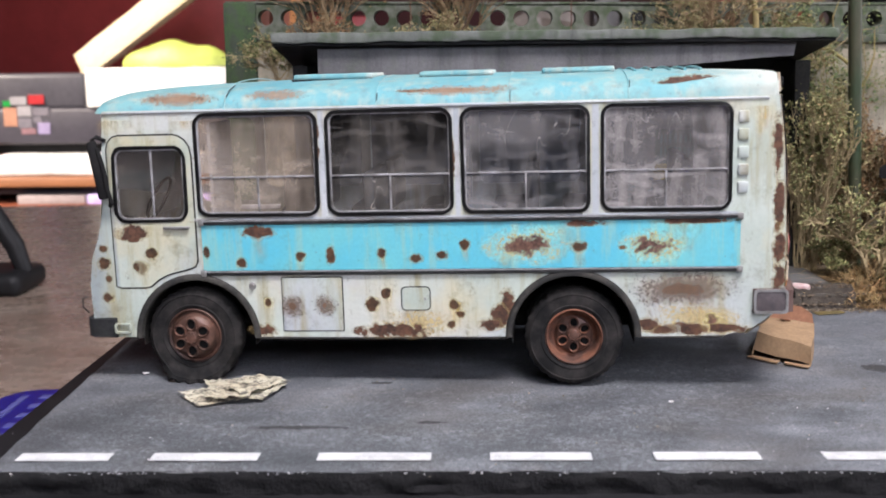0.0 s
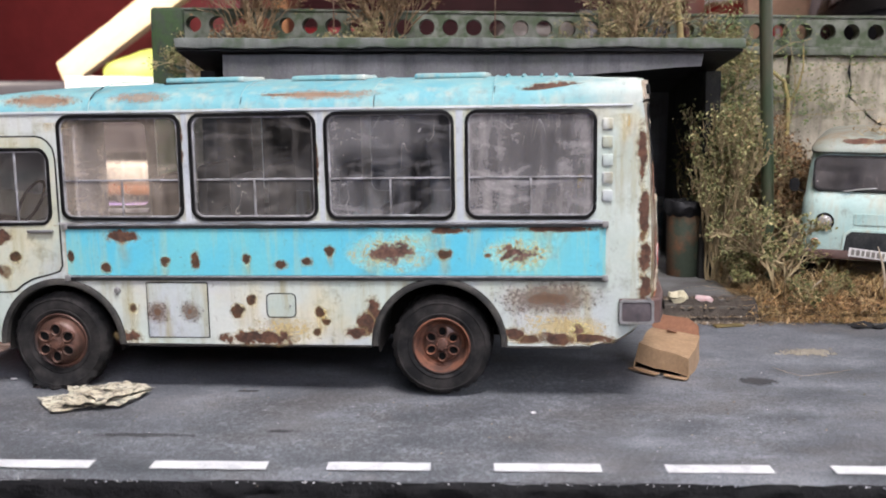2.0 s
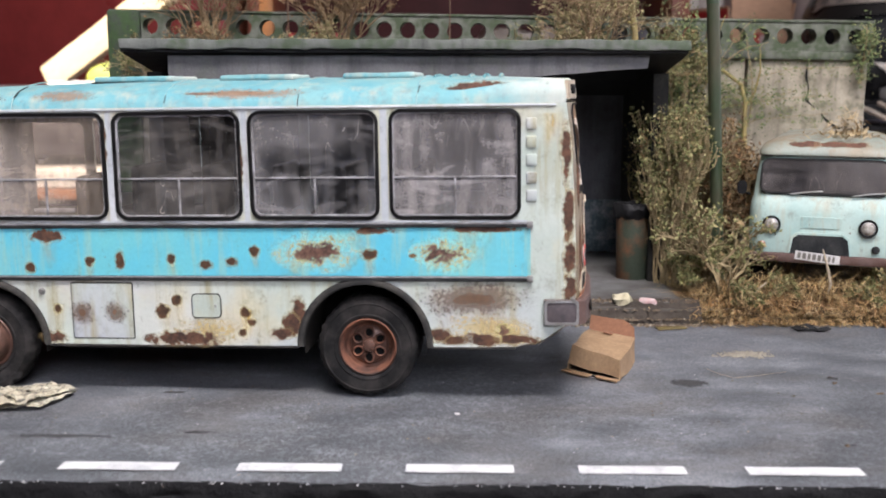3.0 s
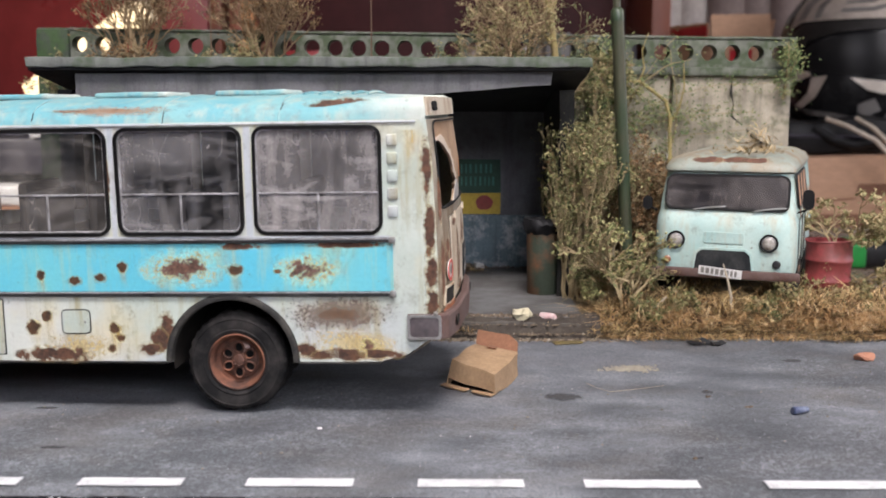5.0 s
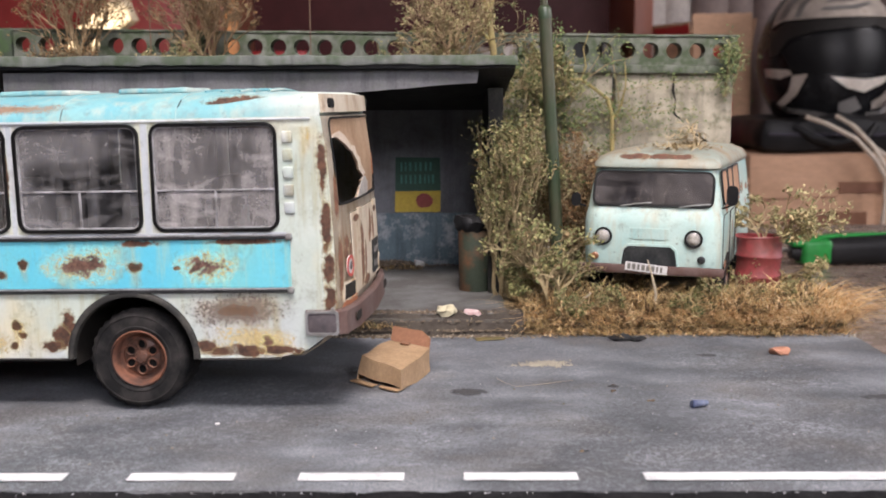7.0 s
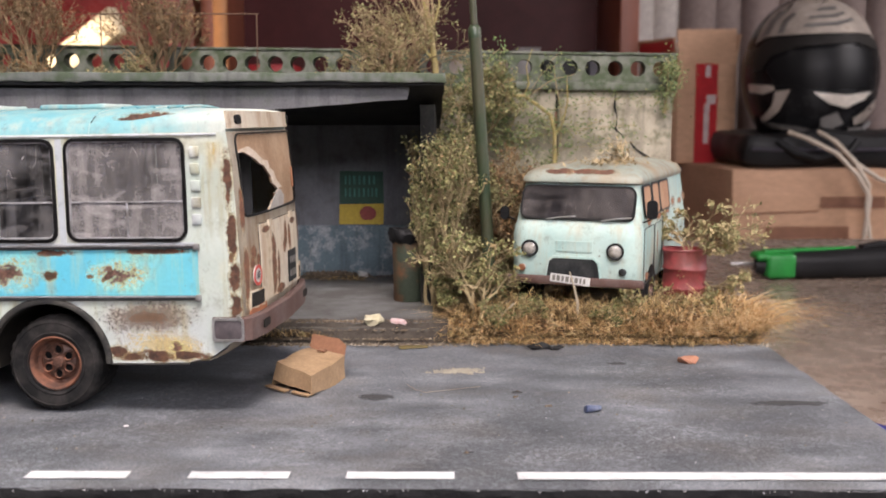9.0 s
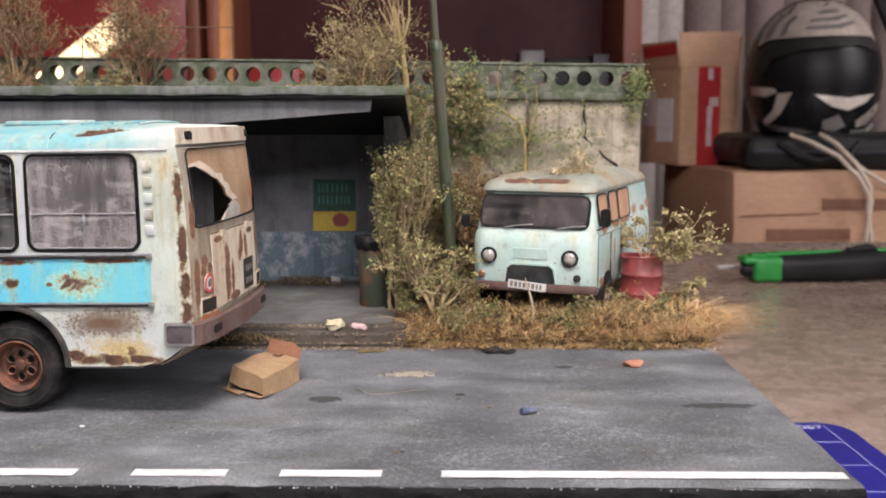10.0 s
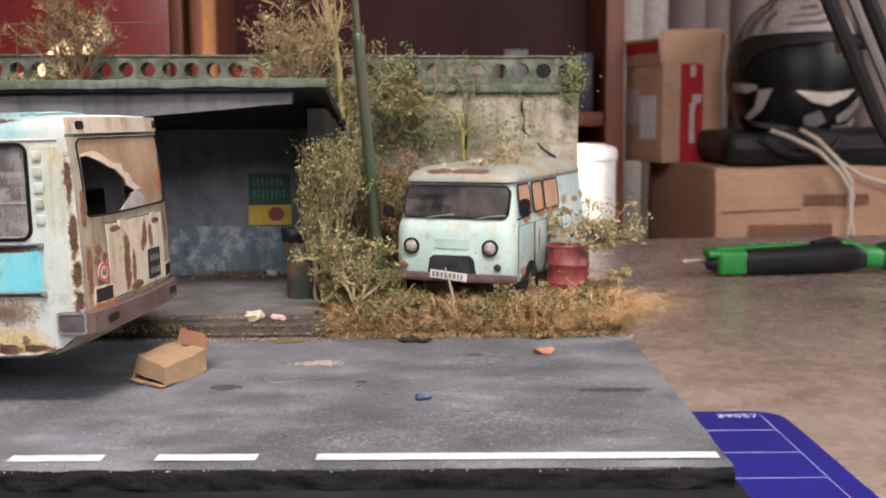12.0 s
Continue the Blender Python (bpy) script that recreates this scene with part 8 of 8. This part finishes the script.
for z, h, xo, w in ((6.6, 0.9, 2.3, 0.45), (4.55, 0.7, 2.45, 0.8), (3.95, 0.6, 2.25, 0.5), (1.5, 2.6, 2.25, 0.45)):
    part("print_bar", box(xo, xo + w, -0.105, -0.092, z, z + h), M["print_pale"], tp, smooth=0)
part("address_label", box(-0.1, -0.06, 1.0, 3.6, 1.8, 5.2), M["white_plastic"], up, "white paper label")
part("address_label", box(-0.1, -0.06, 3.9, 5.9, 3.0, 5.8), M["print_pale"], up, "grey paper label")
part("tape_end", box(-0.26, -0.2, 0.4, 5.9, 8.5, 9.4), M["tape_red"], up)

# helmet
helm = thing("helmet", 34.5, 69.6, -0.1, -14, "black and silver motorcycle helmet with a pale crown", "helmet")
hb = bmesh.new()
bmesh.ops.create_uvsphere(hb, u_segments=48, v_segments=32, radius=1.0)
for v in hb.verts:
    v.co.x, v.co.y, v.co.z = v.co.x * 2.5, v.co.y * 3.1, v.co.z * 2.95
    if v.co.z < -0.5:
        v.co.y -= 0.35 * (-0.5 - v.co.z) * (1 if v.co.y < 0 else 0)
        v.co.z = max(v.co.z, -2.5)
bmesh.ops.translate(hb, vec=(0, 0, 3.1), verts=hb.verts)
H = 1.98
bmesh.ops.scale(hb, vec=(H, H, H), verts=hb.verts)
shell = part("shell", hb, M["helmet_black"], helm, smooth=60)


def on_helmet(loop, off, depth, mt, label=""):
    b = cut_up(plate(loop, [], depth), 0.35)
    for v in b.verts:
        x, z = v.co.x, v.co.z
        k = max(0.02, 1 - (x / 2.52) ** 2 - ((z - 3.1) / 2.97) ** 2)
        extra = 0.35 * max(0, 2.6 - z)
        v.co.y = -3.1 * math.sqrt(k) - extra * 0.9 - off + v.co.y
    bmesh.ops.scale(b, vec=(H, H, H), verts=b.verts)
    return part("helmet_panel", b, mt, helm, label, 40)


on_helmet([(-1.75, 3.3), (-1.35, 2.62), (0.2, 2.52), (1.9, 2.6), (2.15, 3.1), (2.1, 3.8), (1.4, 4.0), (-0.6, 3.85), (-1.4, 3.6)], 0.05, 0.1, M["visor"], "glossy black visor")
on_helmet([(-2.1, 3.2), (-1.85, 3.2), (-1.5, 3.75), (-0.6, 4.0), (1.4, 4.15), (2.15, 3.9), (2.25, 4.05), (1.9, 4.45), (-1.7, 4.35), (-2.1, 3.9)], 0.1, 0.14, M["helmet_brow"], "matt black brow over the visor")
on_helmet([(-2.05, 4.2), (-1.7, 4.42), (1.85, 4.5), (2.05, 4.3), (1.85, 4.95), (1.4, 5.45), (0.6, 5.85), (-0.6, 5.85), (-1.4, 5.4), (-1.85, 4.8)], 0.05, 0.1, M["helmet_white"], "pale patterned crown")
for loop in ([(-1.85, 4.45), (-1.6, 4.5), (-1.35, 5.0), (-1.0, 5.3), (-1.15, 5.4), (-1.55, 5.05)], [(-1.35, 4.5), (-1.15, 4.5), (-0.95, 4.95), (-0.7, 5.2), (-0.8, 5.3), (-1.15, 5.0)],
             [(-0.5, 4.7), (0.7, 4.75), (1.3, 4.95), (1.2, 5.05), (0.6, 4.88), (-0.4, 4.83)], [(-0.3, 5.0), (0.6, 5.05), (1.0, 5.2), (0.9, 5.28), (0.5, 5.16), (-0.25, 5.1)], [(0.0, 5.3), (0.7, 5.35), (0.6, 5.5), (0.1, 5.45)]):
    on_helmet(loop, 0.09, 0.06, M["helmet_grey"])
on_helmet([(-0.1, 2.4), (1.05, 2.3), (2.0, 2.45), (1.7, 2.15), (1.05, 1.85), (0.45, 2.0)], 0.14, 0.16, M["vent_silver"], "bright silver chin vent")
on_helmet([(-2.25, 2.75), (-1.45, 2.65), (-1.35, 2.5), (-1.75, 2.35), (-2.2, 2.45)], 0.08, 0.12, M["helmet_white"])
on_helmet([(-1.35, 2.45), (-0.85, 2.5), (-1.2, 1.75), (-1.6, 1.35), (-1.8, 1.45), (-1.45, 1.9)], 0.09, 0.12, M["helmet_white"])
on_helmet([(-1.75, 1.35), (-0.5, 1.2), (0.1, 1.05), (-0.3, 1.0), (-1.4, 1.12)], 0.1, 0.12, M["helmet_grey"])
on_helmet([(0.2, 1.5), (0.75, 1.7), (1.0, 1.3), (0.6, 1.1), (0.2, 1.2)], 0.12, 0.14, M["helmet_grey"])
on_helmet([(1.35, 1.5), (1.75, 1.75), (2.2, 2.2), (2.25, 1.9), (1.8, 1.35), (1.4, 1.25)], 0.1, 0.12, M["helmet_white"])
on_helmet([(1.2, 1.15), (1.9, 1.2), (2.1, 1.45), (2.15, 1.3), (1.9, 1.05), (1.2, 1.02)], 0.1, 0.12, M["helmet_grey"])
bag = thing("black_bag", 0, 0, -0.6, 0, "flat black bag under the helmet on the carton", "bag")
part("bag_body", jitter(cut_up(box(27.9, 42.0, 62.4, 75, 0, 2.5, 0.8), 1.4), 0.45, 5, 0.3), M["black_plastic"], bag)
part("zip", tube([(28.3, 62.3, 1.35), (31.0, 62.2, 1.3), (36.0, 62.1, 1.3), (41.6, 62.3, 1.35)], 0.12, 6), M["case_black"], bag)
part("carry_strap", tube([(30.0, 62.4, 1.9), (31.2, 61.9, 1.1), (32.6, 61.8, 0.7), (34.8, 61.9, 1.1), (35.6, 62.5, 1.9)], 0.28, 8), M["black_plastic"], bag)
for pts in ([(30.7, 62.0, 1.9), (31.7, 60.9, 1.45), (33.5, 60.5, 0.5), (34.9, 60.4, -0.95), (35.8, 60.4, -2.45), (35.5, 60.4, -5.5), (35.4, 60.3, -10.0), (35.1, 59.8, -14.9)],
            [(32.7, 62.0, 1.95), (33.5, 60.9, 1.3), (34.7, 60.5, 0.0), (35.7, 60.4, -1.6), (35.6, 60.4, -3.2), (36.0, 60.4, -5.5), (36.2, 60.3, -10.0), (36.5, 59.8, -14.9)],
            [(33.3, 61.2, 1.5), (34.8, 60.5, -0.15), (36.4, 60.4, -1.2), (38.0, 60.4, -1.7), (41.1, 60.8, -2.0), (46.1, 61.4, -1.2)]):
    solo("cable", tube(pts, 0.16, 8), M["cable_cream"], label="cream cable hanging down the carton", category="cable", group="cables", smooth=60)

# craft knife
cutter = thing("craft_knife", 17.05, 23.0, TABLE_Z, 4, "craft knife with a green nose and a black grip", "knife")
part("front_shell", jitter(cut_up(box(0.32, 1.28, -0.46, 0.46, 0.04, 0.86, 0.16, 3), 0.4), 0.02, 4, 1.0), M["green_plastic"], cutter, "green plastic nose", smooth=60)
part("nose_hood", box(0.0, 0.9, -0.4, 0.4, 0.6, 0.86, 0.12, 3), M["green_plastic"], cutter, smooth=60)


def grip_mesh(stations):
    """A rounded bar along x; each station gives x, half depth, bottom and top."""
    b, rings = bmesh.new(), []
    for x, hw, z_lo, z_hi in stations:
        rings.append([b.verts.new((x, p, q)) for p, q in rounded(-hw, hw, z_lo, z_hi, min(hw, (z_hi - z_lo) / 2) * 0.75, 4)])
    for p, q in zip(rings, rings[1:]):
        for i in range(len(p)):
            j = (i + 1) % len(p)
            b.faces.new((p[i], p[j], q[j], q[i]))
    b.faces.new(rings[0])
    b.faces.new(rings[-1][::-1])
    return b


part("grip", grip_mesh([(1.22, 0.44, 0.05, 0.84), (1.4, 0.49, 0.03, 0.88), (2.6, 0.5, 0.02, 0.93), (3.8, 0.52, 0.03, 1.0), (4.7, 0.52, 0.08, 1.02), (5.15, 0.46, 0.2, 0.92), (5.3, 0.3, 0.35, 0.75)]), M["black_plastic"], cutter, "black rubber grip", smooth=50)
part("top_strip", grip_mesh([(0.3, 0.2, 0.8, 0.92), (1.5, 0.16, 0.86, 0.98), (2.4, 0.12, 0.9, 1.0), (3.3, 0.04, 0.96, 1.02)]), M["green_plastic"], cutter, smooth=50)
part("end_band", grip_mesh([(4.4, 0.2, 0.95, 1.1), (4.9, 0.4, 0.6, 1.02), (5.15, 0.47, 0.2, 0.9), (5.65, 0.45, 0.16, 0.86), (5.72, 0.4, 0.2, 0.8)]), M["green_plastic"], cutter, "green plastic band", smooth=50)
part("end_shell", grip_mesh([(5.5, 0.38, 0.18, 0.8), (5.9, 0.45, 0.1, 1.0), (8.4, 0.42, 0.1, 0.9), (8.9, 0.3, 0.2, 0.75)]), M["green_dark"], cutter, "dark green plastic tail", smooth=50)
part("slider", grip_mesh([(3.5, 0.18, 0.96, 1.06), (4.2, 0.22, 1.0, 1.2), (4.6, 0.1, 1.0, 1.08)]), M["black_plastic"], cutter)
part("blade_holder", tube([(0.45, 0, 0.42), (0.05, 0, 0.42)], [0.34, 0.2], 12), M["black_plastic"], cutter)
part("blade", box(-0.72, 0.1, -0.04, 0.04, 0.42, 0.55, 0.015), M["steel"], cutter)

solo("canister", lathe([(0, 0), (1.9, 0), (2.0, 0.2), (2.15, 15.4), (2.24, 15.5), (2.25, 16.0), (2.1, 16.25), (1.4, 16.45), (0, 16.5)], 48), M["white_plastic"], 17.0, 56.0, -15.2, label="plain white canister with a lid behind the table", category="canister", smooth=40)

# lamp over the table
lamp = thing("table_lamp", 21.1, 12.3, TABLE_Z, 0, "black jointed lamp that reaches over the table", "lamp")
part("base", lathe([(0, 0), (1.1, 0), (1.2, 0.2), (1.1, 0.5), (0.4, 0.7), (0, 0.7)], 32), M["black_plastic"], lamp)
for off, r, mt in ((0.0, 0.17, "black_plastic"), (0.84, 0.17, "black_plastic"), (0.5, 0.12, "helmet_grey")):
    part("arm_rod", tube([(-0.2 + off * 0.5, 0.1 * off, 0.5), (-2.95 + off, 0.1 * off, 5.0), (-11.0 + off, -4, 19.0)], r, 8), M[mt], lamp)
part("joint", tube([(-3.9, -0.25, 6.6), (-2.4, -0.2, 6.6)], 0.16, 12), M["black_plastic"], lamp)
part("joint_ring", tube([(-3.95, -0.25, 6.6), (-3.75, -0.25, 6.6)], 0.26, 14), M["steel"], lamp)
part("upper_arm", tube([(-11, -4, 19.0), (-12.6, -21.3, 34.4)], 0.25, 8), M["black_plastic"], lamp)
part("lamp_head", box(-20.8, -4.4, -28.0, -18.0, 33.6, 35.2, 0.5), M["black_plastic"], lamp)

# black curved foot on the other side
stand = thing("magnifier_stand", -8.6, 15.0, TABLE_Z, 0, "black curved foot of a magnifier stand on the table", "stand")
part("arm", tube([(-1.8, 0, 4.6), (-0.9, 0, 3.0), (-0.2, 0, 2.0), (0.35, 0, 1.1), (0.55, 0, 0.45)], [0.22, 0.24, 0.26, 0.24, 0.2], 12), M["black_plastic"], stand, smooth=60)
part("foot", jitter(box(-1.4, 0.75, -0.9, 0.9, 0.0, 0.55, 0.2, 3), 0.03, 2), M["black_plastic"], stand, smooth=60)

# pile of things in the sun
board = thing("sideboard", -22, 63, -34.6, 0, "low brown sideboard against the bookcase behind the table", "sideboard")
part("top_board", box(-16, 14, -6, 11, 28.0, 29.0, 0.15), M["cabinet_wood"], board)
for sx in (-15, 13):
    part("side_panel", box(sx - 0.6, sx + 0.6, -5.5, 10.5, 0, 28, 0.1), M["cabinet_wood"], board)
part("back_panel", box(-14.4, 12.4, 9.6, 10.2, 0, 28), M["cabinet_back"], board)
solo("magazine", box(-27.0, -22.5, 58.2, 66, -5.6, -4.98, 0.06), M["magazine"], label="grey magazine lying under the board", category="magazine")
solo("booklet", box(-22.3, -14.0, 58.0, 65, -5.6, -4.96, 0.06), M["booklet"], label="pale booklet with a purple stripe under the board", category="booklet")
# Dark slab put in for the shaded gap beneath the board
solo("flat_box", box(-34, -12, 58.8, 68, -4.96, -4.4, 0.06), M["case_black"], label="dark slab standing for the shaded gap under the wooden board", category="box")
solo("wooden_tray", box(-36, -14.5, 57.6, 67, -4.4, -3.76, 0.08), M["tray_wood"], label="thin orange-brown wooden board on the dark slab", category="board")
solo("paper_ream", jitter(cut_up(box(-28.2, -14.6, 57.8, 66.8, -3.76, -2.34, 0.3, 3), 1.5), 0.06, 3, 0.6), M["white_plastic"], label="stack of white paper on the board", category="paper")
dev = thing("black_case", 0, 59.0, -2.34, 0, "black case with coloured labels on the paper stack", "case")
part("foot", box(-31, -13, 0.8, 6, 0.0, 0.6), M["black_plastic"], dev)
part("case_body", box(-34, -11.2, 0, 7, 0.6, 3.0, 0.25, 3), M["case_black"], dev)
part("case_top", box(-34, -22.3, 0.05, 7, 2.9, 5.25, 0.3, 3), M["case_top"], dev, "grey-black upper half of the case")
for px, pz, w, h, mt in ((0, 188, 14, 10, "green_plastic"), (13, 185, 30, 14, "label_grey"), (46, 184, 28, 16, "tape_red"), (0, 222, 24, 32, "label_orange"), (25, 205, 25, 18, "label_grey"), (25, 225, 25, 16, "label_dim"),
                         (52, 204, 30, 14, "label_dim"), (52, 216, 16, 10, "label_dim"), (30, 236, 26, 10, "label_pink"), (60, 236, 22, 20, "label_lilac")):
    part("coloured_label", box(-27.8 + 0.037 * px, -27.8 + 0.037 * (px + w), -0.05, 0.0, 3.03 - 0.0375 * (pz - 190), 3.03 - 0.0375 * (pz - h - 190), 0.01), M[mt], dev, smooth=0)
solo("white_box", box(-22.2, -12.45, 58.8, 61.4, 0.67, 3.2, 0.1), M["white_plastic"], label="white cardboard box in the sun", category="box")
b = bmesh.new()
bmesh.ops.create_uvsphere(b, u_segments=28, v_segments=16, radius=1.0)
bmesh.ops.scale(b, vec=(3.7, 1.2, 1.3), verts=b.verts)
for v in b.verts:
    v.co.z = max(v.co.z, -0.3)
solo("lime_bag", jitter(b, 0.3, 4, 0.6), M["lime"], -16.3, 60.1, 3.5, label="lime green bag lying on the white box", category="bag", smooth=50)
solo("plank", jitter(cut_up(box(-6.7, 6.7, -0.4, 0.4, -1.0, 1.0, 0.06), 1.0), 0.03, 2, 0.8), M["wood_light"], -20.2, 64.8, 6.35, yaw=-28, label="pale wooden plank leaning on the pile", category="plank", pitch=-27.0)
